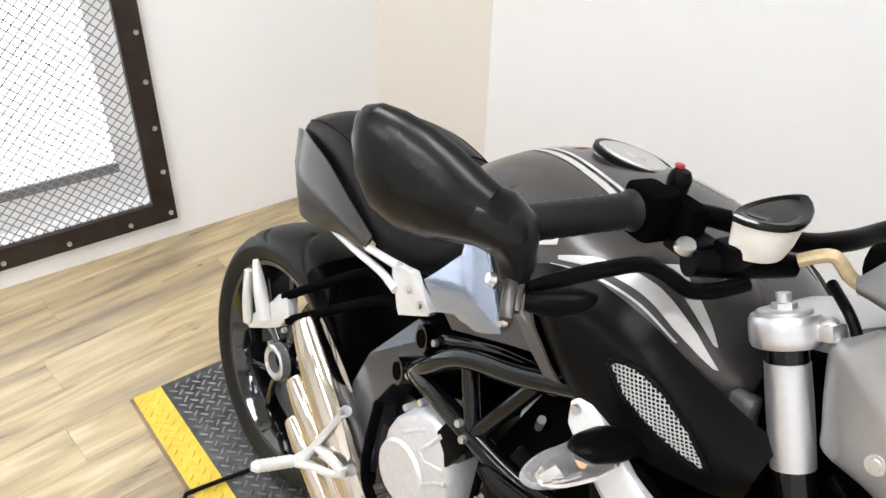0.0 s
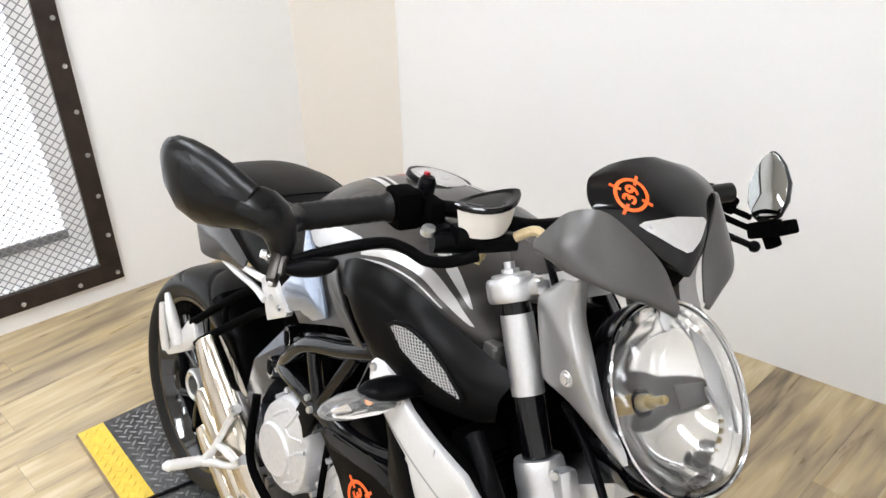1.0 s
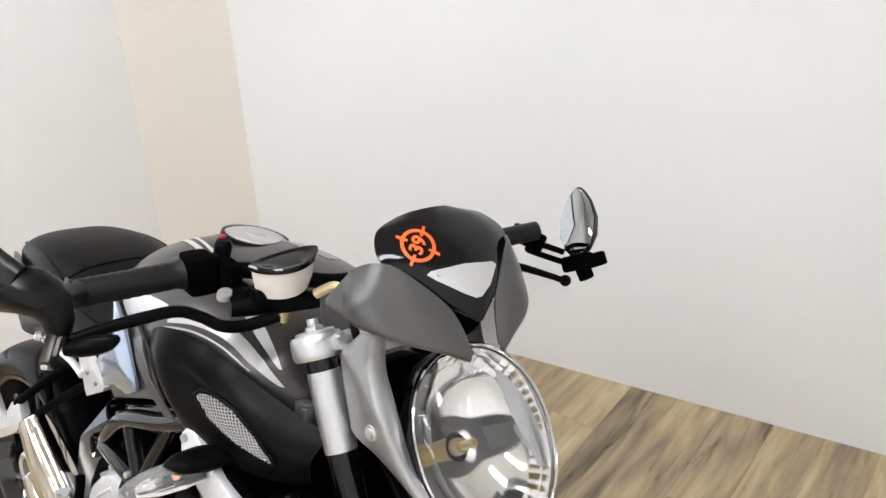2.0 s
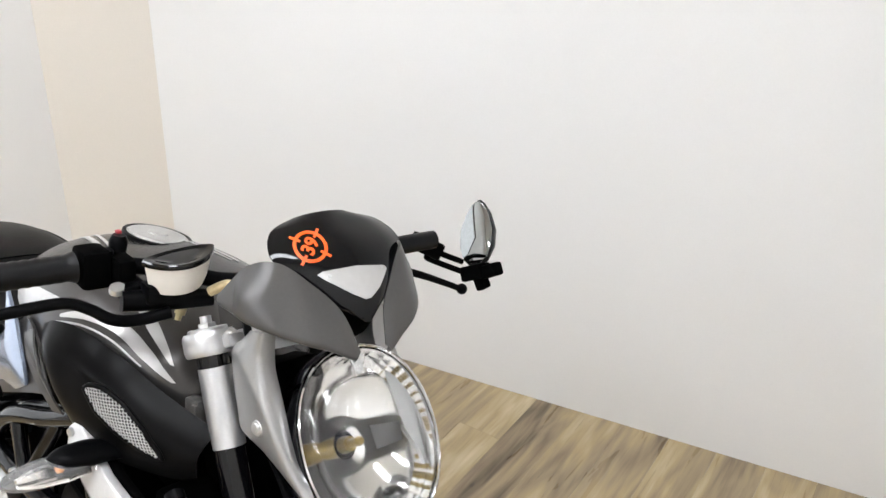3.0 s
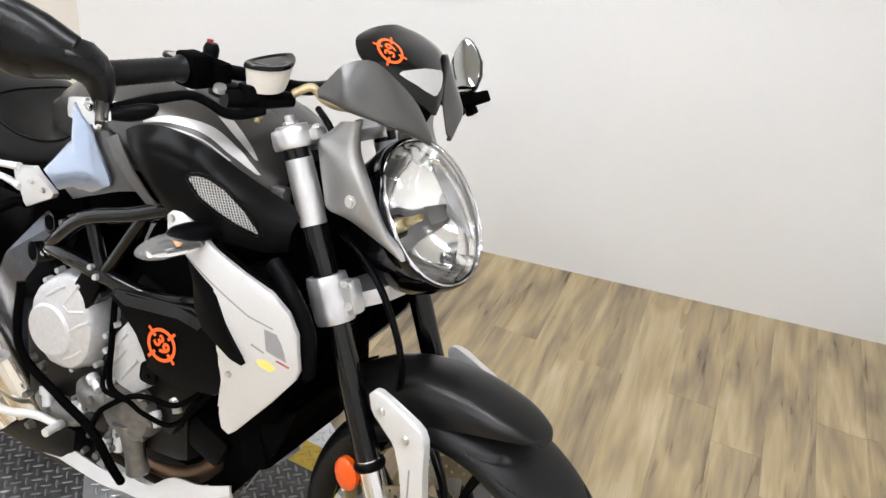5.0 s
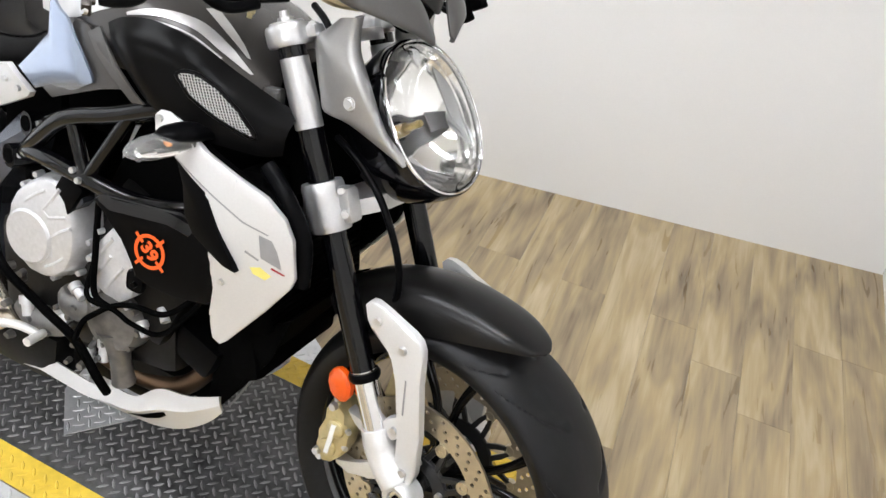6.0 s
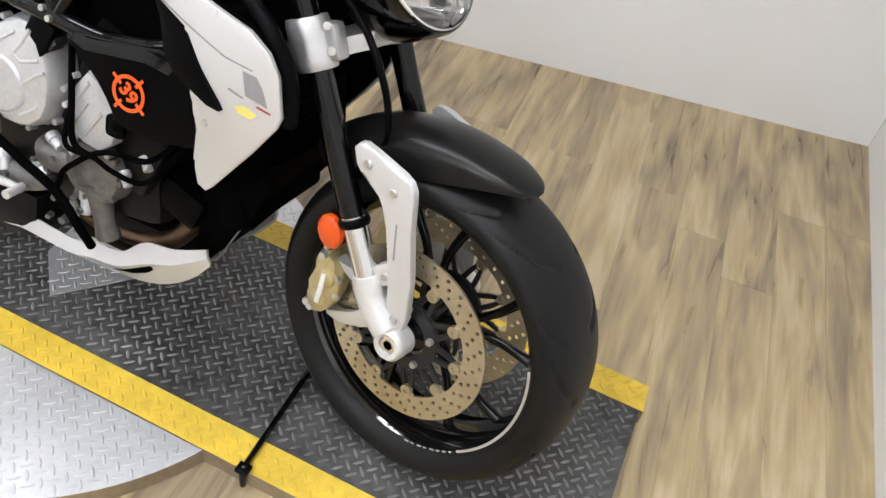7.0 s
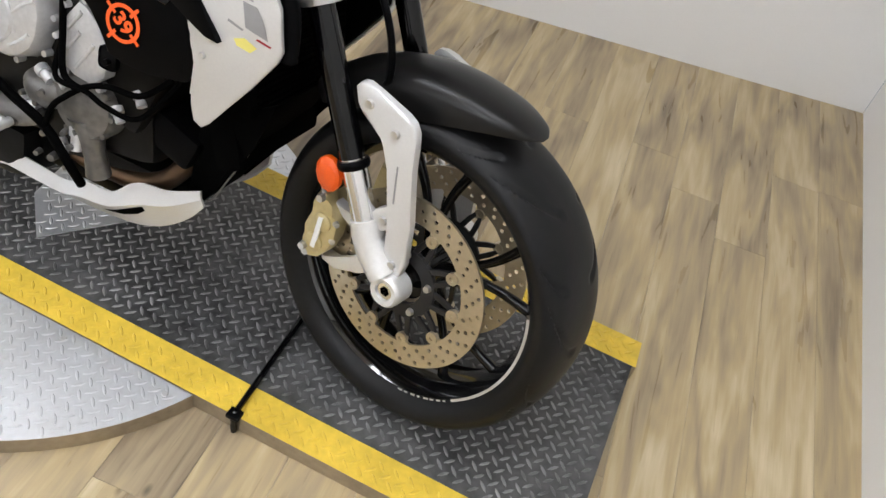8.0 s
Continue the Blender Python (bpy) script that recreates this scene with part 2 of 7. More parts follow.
# ---- mesh-covered opening ----
def mesh_window():
    ob = tagged(new("window_1"), "black steel frame with expanded metal mesh over a bright window", "window", kind="structure")
    fw = 0.075
    y0, y1, z0, z1 = -1.53, 0.131, 0.081, 2.15
    for a, b, c, d in ((y0, y1, z0, z0 + fw), (y0, y1, z1 - fw, z1), (y0, y0 + fw, z0 + fw, z1 - fw), (y1 - fw, y1, z0 + fw, z1 - fw)):
        bmf = bmesh.new()
        prism(bmf, [tuple(west(a, 0.003)), tuple(west(b, 0.003)), tuple(west(b, 0.028)), tuple(west(a, 0.028))], c, d, 0.002)
        part("window_frame", bmf, DOOR_STEEL, ob, smooth=0)
    for k in range(14):
        for y, z in ((y1 - 0.02, z0 + 0.03 + 0.16 * k), (y1 - 0.16 - 0.2 * k, z0 + 0.025)):
            if z > z1 or y < y0:
                continue
            bmb = bmesh.new()
            p = west(y, 0.028)
            q = west(y, 0.036)
            add_disc_cyl(bmb, (p.x, p.y, z), (q.x, q.y, z), 0.009, 0.006, 8)
            part("bolt", bmb, BOLT, ob)
    # expanded mesh: zigzag strands
    bms = bmesh.new()
    sw, sh, w = 0.034, 0.0165, 0.0056
    ny, nz = int((y1 - y0 - 0.11) / sw), int((z1 - z0 - 0.11) / sh)
    for j in range(nz):
        for i in range(ny):
            for s in (1, -1):
                ya, za = y0 + 0.055 + sw * (i + 0.5 * (j % 2)), z0 + 0.055 + sh * j
                yb, zb = ya + 0.5 * sw * s, za + sh
                if yb < y0 + 0.05:
                    continue
                A, B2 = west(ya, 0.012), west(yb, 0.012)
                v = [bms.verts.new(c) for c in ((A.x, A.y, za - w / 2), (A.x, A.y, za + w / 2), (B2.x, B2.y, zb + w / 2), (B2.x, B2.y, zb - w / 2))]
                f = bms.faces.new(v)
    part("wire_mesh", bms, MESH_LIGHTENED, ob, "dark expanded metal mesh, its colour lightened for the window's glow", smooth=0)
    # inner reveal and bright pane behind
    bmr = bmesh.new()
    yi1, zi0 = -0.004, 0.264
    prism(bmr, [tuple(west(W_OPEN0, -0.1)), tuple(west(W_OPEN1, -0.1)), tuple(west(W_OPEN1, -0.14)), tuple(west(W_OPEN0, -0.14))], W_Z0, zi0)
    prism(bmr, [tuple(west(yi1, -0.1)), tuple(west(W_OPEN1, -0.1)), tuple(west(W_OPEN1, -0.14)), tuple(west(yi1, -0.14))], zi0, W_Z1)
    part("window_sill", bmr, WALL, ob, "white inner window surround", smooth=0)
    bml = bmesh.new()
    prism(bml, [tuple(west(W_OPEN0, -0.085)), tuple(west(yi1 + 0.004, -0.085)), tuple(west(yi1 + 0.004, -0.099)), tuple(west(W_OPEN0, -0.099))], zi0 - 0.012, zi0 + 0.022, 0.003)
    part("window_rail", bml, RAIL, ob, "grey lower window rail", smooth=0)
    bmp = bmesh.new()
    prism(bmp, [tuple(west(W_OPEN0, -0.15)), tuple(west(W_OPEN1 + .05, -0.15)), tuple(west(W_OPEN1 + .05, -0.17)), tuple(west(W_OPEN0, -0.17))], W_Z0 - .05, W_Z1 + .05)
    part("pane", bmp, DAYLIGHT, ob, "bright daylight pane", smooth=0)


mesh_window()

# ---- display platform of tread plate ----
H = 0.045
X0, X1, Y0, Y1 = -1.858, 0.525, -0.306, 0.352
S0, S1 = -0.228, 0.269
DISC_C, DISC_R = V(-0.8, -0.06), 0.591


def lozenges(bm, inside, z, pitch=0.0227, length=0.0275, width=0.0066, high=0.0020):
    """Raised tread marks woven like a basket: each one points at the middle of its neighbour."""
    reach, c45 = int(2.2 / pitch), math.sqrt(0.5)
    for i in range(-reach, reach):
        for j in range(-reach, reach):
            cx, cy = -0.7 + (i - j) * pitch * c45, (i + j) * pitch * c45
            if not inside(cx, cy):
                continue
            a = radians(45 if (i + j) % 2 else -45)
            ux, uy = math.cos(a), math.sin(a)
            pts = ((-1, 0), (-0.45, -1), (0.45, -1), (1, 0), (0.45, 1), (-0.45, 1))
            base = [bm.verts.new((cx + ux * s * length / 2 - uy * t * width / 2, cy + uy * s * length / 2 + ux * t * width / 2, z)) for s, t in pts]
            top = [bm.verts.new((cx + ux * s * length / 2 * 0.72 - uy * t * width / 2 * 0.5, cy + uy * s * length / 2 * 0.72 + ux * t * width / 2 * 0.5, z + high)) for s, t in pts]
            bm.faces.new(top)
            for k in range(6):
                bm.faces.new((base[k], base[(k + 1) % 6], top[(k + 1) % 6], top[k]))


def in_disc(x, y):
    return (x - DISC_C.x) ** 2 + (y - DISC_C.y) ** 2 < (DISC_R - 0.012) ** 2


RAMP = 0.045


def wedge(bm, a, b):
    """The sloping rear end of a plate between y = a and b."""
    p = [bm.verts.new(q) for q in ((X0, a, 0.002), (X0, b, 0.002), (X0 + RAMP - 0.0005, b, H), (X0 + RAMP - 0.0005, a, H), (X0 + RAMP - 0.0005, a, 0.0), (X0 + RAMP - 0.0005, b, 0.0), (X0, a, 0.0), (X0, b, 0.0))]
    for f in ((0, 1, 2, 3), (3, 2, 5, 4), (6, 4, 5, 7), (0, 3, 4, 6), (1, 7, 5, 2), (0, 6, 7, 1)):
        bm.faces.new([p[i] for i in f])


platform = tagged(new("display_platform"), "low tread plate display platform with yellow edge stripes on the floor", "platform")
bm = bmesh.new()
prism(bm, [(X0 + RAMP, S0), (X1, S0), (X1 - 0.004, S1), (X0 + RAMP, S1)], 0.0, H, 0.0)
wedge(bm, S0, S1)
runway = part("runway_plate", bm, PLATE_BLACK, platform, "worn black tread plate", smooth=0)
for nm, a, b in (("edge_stripe", Y0, S0 - 0.0015), ("edge_stripe", S1 + 0.0015, Y1)):
    bm = bmesh.new()
    prism(bm, [(X0 + RAMP, a), (X1 + 0.005, a), (X1, b), (X0 + RAMP, b)], 0.0, H, 0.0)
    wedge(bm, a, b)
    st = part(nm, bm, PLATE_YELLOW, platform, "yellow painted tread plate stripe", smooth=0)
    st.data.materials.append(PLATE_EDGE)
    for f in st.data.polygons:
        if abs(f.normal.z) < 0.3:
            f.material_index = 1
    bm = bmesh.new()
    lozenges(bm, lambda x, y: X0 + RAMP + 0.02 < x < X1 - 0.015 and a + 0.012 < y < b - 0.012, H)
    tagged(part("tread", bm, PLATE_YELLOW, st, smooth=0), kind="stuff")
bm = bmesh.new()
lozenges(bm, lambda x, y: X0 + RAMP + 0.02 < x < X1 - 0.015 and S0 + 0.012 < y < S1 - 0.012, H)
tagged(part("tread", bm, TREAD_WORN, runway, smooth=0), kind="stuff")


def disc_side(sign):
    """The part of the round silver plate on one side of the runway."""
    edge = (Y0 - 0.002) if sign < 0 else (Y1 + 0.002)
    dy = edge - DISC_C.y
    half = math.sqrt(DISC_R**2 - dy**2)
    a0 = math.atan2(dy, half)
    a1 = math.atan2(dy, -half)
    if sign < 0:
        a0, a1 = a1 - 0.0, a0
        if a1 < a0:
            a1 += 2 * math.pi
    k = 40
    pts = [(DISC_C.x + DISC_R * math.cos(a0 + (a1 - a0) * i / k), DISC_C.y + DISC_R * math.sin(a0 + (a1 - a0) * i / k)) for i in range(k + 1)]
    b = bmesh.new()
    prism(b, pts, 0.0, H - 0.002, 0.0)
    ob = part("round_plate", b, PLATE_GREY, platform, "silver tread plate with a curved edge", smooth=0)
    ob.data.materials.append(PLATE_EDGE)
    for f in ob.data.polygons:
        if abs(f.normal.z) < 0.5:
            f.material_index = 1
    b = bmesh.new()
    ok = (lambda x, y: in_disc(x, y) and y < Y0 - 0.012) if sign < 0 else (lambda x, y: in_disc(x, y) and y > Y1 + 0.012)
    lozenges(b, ok, H - 0.002)
    tagged(part("tread", b, PLATE_GREY, ob, smooth=0), kind="stuff")
    return ob


near_disc, far_disc = disc_side(-1), disc_side(1)
for bx, by in ((-0.556, -0.331), (-0.310, -0.334), (-0.85, -0.333), (-1.12, -0.333)):
    bm = bmesh.new()
    add_disc_cyl(bm, (bx, by, H - 0.003), (bx, by, H + 0.0015), 0.0075, 0.006, 10)
    part("bolt", bm, BOLT, near_disc)


# ---- the motorcycle ----
ROOT = Matrix.Translation((0, -0.058, H)) @ pose(0, 0, 0, -13.5, 0, 0)
RAKE = radians(24)
AXIS = V(-math.sin(RAKE), 0, math.cos(RAKE))
STEER = Matrix.Translation((0.095, 0, 0)) @ Matrix.Rotation(radians(-11.4), 4, AXIS) @ Matrix.Translation((-0.095, 0, 0))
bike = tagged(new("motorcycle"), "black and silver naked sport motorcycle leaning on its side stand", "motorcycle")
bike.matrix_world = ROOT


# ---- motorcycle: materials ----
RUBBER = surface("tyre_rubber", (0.0065, 0.0065, 0.0068), 0.42, grain=70, vary=0.3, stain=9, bump=0.1, ior=1.29)
BLACK_GLOSS = surface("gloss_black_enamel", (0.002, 0.002, 0.0025), 0.09, grain=60, vary=0.15, stain=7, rvary=0.04, ior=1.40)
BLACK_SATIN = surface("satin_black_plastic", (0.0022, 0.0022, 0.0025), 0.32, grain=140, vary=0.15, stain=9, bump=0.06, ior=1.13)
BLACK_MATT = surface("matt_black_plastic", (0.002, 0.002, 0.002), 0.6, grain=160, vary=0.2, stain=9, bump=0.08, ior=1.04)
GREY_PAINT = surface("dark_grey_satin_paint", (0.062, 0.058, 0.055), 0.27, 0.5, grain=220, vary=0.06, stain=3, rvary=0.04, spec=0.35)
CHARCOAL = surface("charcoal_gloss_paint", (0.004, 0.0038, 0.0038), 0.30, 0.0, grain=220, vary=0.08, stain=4, rvary=0.05, ior=1.15)
FENDER_PAINT = surface("near_black_satin_paint", (0.005, 0.0047, 0.0047), 0.31, 0.0, grain=220, vary=0.06, stain=3, rvary=0.04, ior=1.36)
SILVER = surface("pearl_silver_paint", (0.63, 0.625, 0.62), 0.33, 0.3, grain=240, vary=0.04, stain=4, rvary=0.06, coat=0.2)
# silver-grey paint; the blue daylight it mirrors is put into the base colour
SILVER_BLUE_SHEEN = surface("silver_paint_with_blue_reflection", (0.30, 0.35, 0.45), 0.20, 0.75, grain=240, vary=0.04, stain=4, rvary=0.04, coat=0.3)
WING_PAINT = surface("mid_grey_satin_paint", (0.088, 0.085, 0.083), 0.30, 0.45, grain=220, vary=0.06, stain=3, rvary=0.04, spec=0.4)
SATIN_SILVER = surface("satin_silver_lamp_cover", (0.37, 0.367, 0.36), 0.31, 0.7, grain=220, vary=0.05, stain=4, rvary=0.05)
PIVOT_PAINT = surface("satin_gunmetal_paint", (0.085, 0.090, 0.105), 0.20, 0.65, grain=200, vary=0.06, stain=6, rvary=0.04)
CAP_METAL = surface("sandblasted_cap_metal", (0.40, 0.39, 0.37), 0.55, 0.3, grain=200, vary=0.08, stain=12, bump=0.05)
HOUSING = surface("satin_mirror_housing", (0.004, 0.004, 0.0043), 0.30, grain=160, vary=0.15, stain=9, bump=0.05, ior=1.31)
RIM_GLOSS = surface("gloss_black_rim_lacquer", (0.003, 0.003, 0.0035), 0.08, 0.0, grain=60, vary=0.2, rvary=0.03, ior=1.75)
TAIL_PAINT = surface("dark_tail_paint", (0.036, 0.033, 0.032), 0.24, 0.5, grain=220, vary=0.06, stain=3, rvary=0.04)
CAST_DARK = surface("dark_casting", (0.005, 0.0047, 0.0045), 0.42, 0.2, grain=60, vary=0.5, stain=14, bump=0.2, ior=1.3)
RED_DULL = surface("dull_red_label", (0.40, 0.045, 0.015), 0.45)
CAST = surface("cast_aluminium", (0.58, 0.58, 0.59), 0.38, 0.5, grain=120, vary=0.12, stain=9, bump=0.12)
CAST_MOTTLED = surface("mottled_cast_aluminium", (0.17, 0.166, 0.16), 0.42, 0.7, grain=60, vary=0.35, stain=16, bump=0.2)
CLAMP = surface("bead_blasted_aluminium", (0.60, 0.60, 0.605), 0.36, 0.85, grain=200, vary=0.06, stain=10, bump=0.06)
FOOT = surface("silver_coated_casting", (0.68, 0.675, 0.665), 0.32, 0.4, grain=160, vary=0.06, stain=9, bump=0.05)
CHROME = surface("polished_steel", (0.78, 0.78, 0.79), 0.10, 1.0, grain=90, vary=0.05, rvary=0.05)
STEEL_WARM = surface("heat_tinted_steel", (0.64, 0.585, 0.50), 0.13, 1.0, grain=12, vary=0.14, stain=5, rvary=0.07)
STEEL_BROWN = surface("scorched_header_steel", (0.17, 0.11, 0.07), 0.36, 0.9, grain=14, vary=0.4, stain=6)
DISC_STEEL = surface("worn_brake_steel", (0.52, 0.46, 0.345), 0.34, 0.9, grain=90, vary=0.12, stain=14)
CARRIER = surface("anodised_dark_grey", (0.022, 0.022, 0.023), 0.36, 0.3, grain=120, vary=0.1, spec=0.3)
GOLD = surface("gold_anodised", (0.55, 0.47, 0.26), 0.38, 0.7, grain=120, vary=0.1, stain=10)
BRASS = surface("brass", (0.30, 0.22, 0.08), 0.3, 0.9, grain=60, vary=0.15)
ORANGE = surface("orange_vinyl", (0.86, 0.105, 0.012), 0.4, grain=90, vary=0.04)
YELLOW = surface("yellow_vinyl", (0.74, 0.66, 0.18), 0.4, grain=60, vary=0.06)
GREY_VINYL = surface("grey_vinyl", (0.30, 0.30, 0.31), 0.4, 0.3, grain=90, vary=0.06)
PALE_VINYL = surface("silver_vinyl", (0.52, 0.51, 0.50), 0.34, 0.4, grain=90, vary=0.05)
RED_VINYL = surface("red_vinyl", (0.35, 0.02, 0.03), 0.4)
SEAT_VINYL = surface("black_seat_vinyl", (0.005, 0.0047, 0.0047), 0.40, grain=320, vary=0.2, stain=6, bump=0.2, ior=1.2)
CUP = surface("translucent_white_plastic", (0.72, 0.68, 0.62), 0.35, grain=60, vary=0.06, stain=12)
HOSE = surface("braided_gold_hose", (0.50, 0.40, 0.24), 0.4, 0.5, grain=120, vary=0.2)
MESH_ALU = surface("bright_mesh_aluminium", (0.66, 0.66, 0.65), 0.38, 0.6, grain=90, vary=0.1)
MIRROR = surface("mirror_glass", (0.34, 0.35, 0.345), 0.03, 1.0, vary=0.01, rvary=0.01)
REFLECT = surface("lamp_reflector", (0.90, 0.885, 0.87), 0.09, 1.0, vary=0.02, rvary=0.03)
GLASS = clear("clear_lens", (0.97, 0.98, 0.98), 0.01, 1.40)
SIGNAL_LENS = clear("clear_lens_plastic", (0.97, 0.96, 0.95), 0.02, 1.22)
SIGNAL_LENS.node_tree.nodes["Principled BSDF"].inputs["Transmission Weight"].default_value = 0.9
AMBER = surface("amber_reflector_plastic", (0.70, 0.085, 0.003), 0.30, grain=300, vary=0.1, coat=0.1)
AMBER_BULB = surface("amber_bulb_glass", (0.78, 0.30, 0.10), 0.2, coat=0.3)
NUMBER = surface("white_sticker", (0.75, 0.75, 0.73), 0.45)


# ---- motorcycle: mesh helpers ----
def spline(points, n):
    """n points on a smooth curve through the given ones, evenly in parameter."""
    p = [Vector(q) for q in points]
    if len(p) == 2:
        return [p[0].lerp(p[1], i / (n - 1)) for i in range(n)]
    out = []
    for i in range(n):
        u = i / (n - 1) * (len(p) - 1)
        k = min(int(u), len(p) - 2)
        t = u - k
        a, b, c, d = p[max(k - 1, 0)], p[k], p[k + 1], p[min(k + 2, len(p) - 1)]
        out.append(0.5 * ((2 * b) + (c - a) * t + (2 * a - 5 * b + 4 * c - d) * t * t + (3 * b - a - 3 * c + d) * t * t * t))
    return out


def tube(bm, points, r, seg=12, n=0, cap=True):
    pts = spline(points, n) if n else [Vector(q) for q in points]
    rad = r if isinstance(r, (list, tuple)) else [r, r]
    rings, side = [], None
    for i, p in enumerate(pts):
        d = (pts[min(i + 1, len(pts) - 1)] - pts[max(i - 1, 0)]).normalized()
        side = (d.orthogonal() if side is None else side - d * side.dot(d)).normalized()
        up = d.cross(side)
        u = i / (len(pts) - 1) * (len(rad) - 1)
        k = min(int(u), len(rad) - 2)
        rr = rad[k] + (rad[k + 1] - rad[k]) * (u - k)
        rings.append([bm.verts.new(p + rr * (math.cos(a) * side + math.sin(a) * up)) for a in [2 * math.pi * j / seg for j in range(seg)]])
    skin(bm, rings, cap)


def skin(bm, rings, cap=True, closed=False):
    """Faces between rings of equal length; closed: the last ring joins the first."""
    k = len(rings[0])
    for a, b in zip(rings, rings[1:] + ([rings[0]] if closed else [])):
        for j in range(k):
            bm.faces.new((a[j], a[(j + 1) % k], b[(j + 1) % k], b[j]))
    if cap and not closed:
        bm.faces.new(rings[0][::-1])
        bm.faces.new(rings[-1])


def lathe(bm, profile, centre, axis=(0, 1, 0), seg=48, closed=True):
    """A profile of (radius, distance along the axis) turned round the axis."""
    q = Vector(axis).to_track_quat("Z", "Y").to_matrix()
    c = Vector(centre)
    rings = [[bm.verts.new(c + q @ V(r * math.cos(a), r * math.sin(a), h)) for r, h in profile] for a in [2 * math.pi * i / seg for i in range(seg)]]
    k = len(profile)
    for i in range(seg):
        a, b = rings[i], rings[(i + 1) % seg]
        for j in range(k if closed else k - 1):
            bm.faces.new((a[j], a[(j + 1) % k], b[(j + 1) % k], b[j]))


def smooth_grid(ctrl, nu, nv):
    rows = [spline(r, nu) for r in ctrl]
    cols = [spline([r[i] for r in rows], nv) for i in range(nu)]
    return [[cols[i][j] for i in range(nu)] for j in range(nv)]


def shell(bm, grid, thick, flip=1):
    """A sheet of points made into a skin of that thickness."""
    nv, nu = len(grid), len(grid[0])
    nrm = [[None] * nu for _ in range(nv)]
    for j in range(nv):
        for i in range(nu):
            du = grid[j][min(i + 1, nu - 1)] - grid[j][max(i - 1, 0)]
            dv = grid[min(j + 1, nv - 1)][i] - grid[max(j - 1, 0)][i]
            c = du.cross(dv)
            nrm[j][i] = c.normalized() if c.length > 1e-9 else V(0, 0, 1)
    top = [[bm.verts.new(p) for p in r] for r in grid]
    low = [[bm.verts.new(grid[j][i] - nrm[j][i] * thick * flip) for i in range(nu)] for j in range(nv)]
    for g in (top, low):
        for j in range(nv - 1):
            for i in range(nu - 1):
                bm.faces.new((g[j][i], g[j][i + 1], g[j + 1][i + 1], g[j + 1][i]))
    ring = [(0, i) for i in range(nu)] + [(j, nu - 1) for j in range(1, nv)] + [(nv - 1, i) for i in range(nu - 2, -1, -1)] + [(j, 0) for j in range(nv - 2, 0, -1)]
    for (j, i), (l, k) in zip(ring, ring[1:] + ring[:1]):
        bm.faces.new((top[j][i], top[l][k], low[l][k], low[j][i]))


def plate(bm, outline, thick, inward=(0, 1, 0), bevel=0.002, crown=0.0):
    """An outline of places in space, filled and given thickness; crown lifts its middle."""
    pts = [Vector(p) for p in outline]
    d = Vector(inward).normalized() * thick
    mid = sum(pts, Vector()) / len(pts) - (d.normalized() * crown if crown else Vector())
    top = [bm.verts.new(p) for p in pts]
    low = [bm.verts.new(p + d) for p in pts]
    k = len(pts)
    if crown:
        c = bm.verts.new(mid)
        tf = [bm.faces.new((top[i], top[(i + 1) % k], c)) for i in range(k)]
        rim = [e for i in range(k) for e in [bm.edges.get((top[i], top[(i + 1) % k]))]]
    else:
        f = bm.faces.new(top)
        rim = list(f.edges)
    bm.faces.new(low[::-1])
    for i in range(k):
        bm.faces.new((low[i], low[(i + 1) % k], top[(i + 1) % k], top[i]))
    if bevel:
        bmesh.ops.bevel(bm, geom=rim, offset=bevel, segments=2, affect="EDGES", profile=0.6)


def xz(y, pts):
    return [(x, y, z) for x, z in pts]


FLIP = Matrix.Diagonal((1, -1, 1, 1))


def mk(name, build, material, parent, label="", steer=False, both=False, smooth=35):
    """A part from a function that fills a bmesh; both: its mirror image on the other side too."""
    made = []
    for side in (0, 1) if both else (0,):
        b = bmesh.new()
        build(b)
        if side:
            b.transform(FLIP)
        if steer:
            b.transform(STEER if steer is True else steer)
        made.append(part(name, b, material, parent, label, smooth))
    return made if both else made[0]


def bolt(bm, p, d, r=0.006, h=0.005):
    p, d = Vector(p), Vector(d).normalized()
    add_disc_cyl(bm, p, p + d * h, r, r * 0.85, 12)
    add_disc_cyl(bm, p + d * h * 0.9, p + d * h * 1.02, r * 0.45, r * 0.45, 6)


def grid_tris(grid):
    t = []
    for j in range(len(grid) - 1):
        for i in range(len(grid[0]) - 1):
            a, c, d, f = grid[j][i], grid[j][i + 1], grid[j + 1][i + 1], grid[j + 1][i]
            t += [(a, c, d), (a, d, f)]
    return np.array([[tuple(p) for p in q] for q in t])


def mesh_tris(ob):
    v = [x.co for x in ob.data.vertices]
    return np.array([[tuple(v[p.vertices[k]]) for k in (0, i, i + 1)] for p in ob.data.polygons for i in range(1, len(p.vertices) - 1)])


def drape(p, n, tris, lift):
    """Lays a place down along -n on a surface of triangles."""
    o, d = np.array(p + n * 0.05), -np.array(n)
    e1, e2 = tris[:, 1] - tris[:, 0], tris[:, 2] - tris[:, 0]
    h = np.cross(d, e2)
    a = (e1 * h).sum(1)
    a = np.where(np.abs(a) < 1e-12, 1e-12, a)
    s = o - tris[:, 0]
    u = (s * h).sum(1) / a
    q = np.cross(s, e1)
    v = (q @ d) / a
    t = (e2 * q).sum(1) / a
    ok = (u > -1e-4) & (v > -1e-4) & (u + v < 1.0001) & (t > 0)
    if not ok.any():
        return p + n * lift
    return Vector(o + d * t[ok].min()) + n * lift


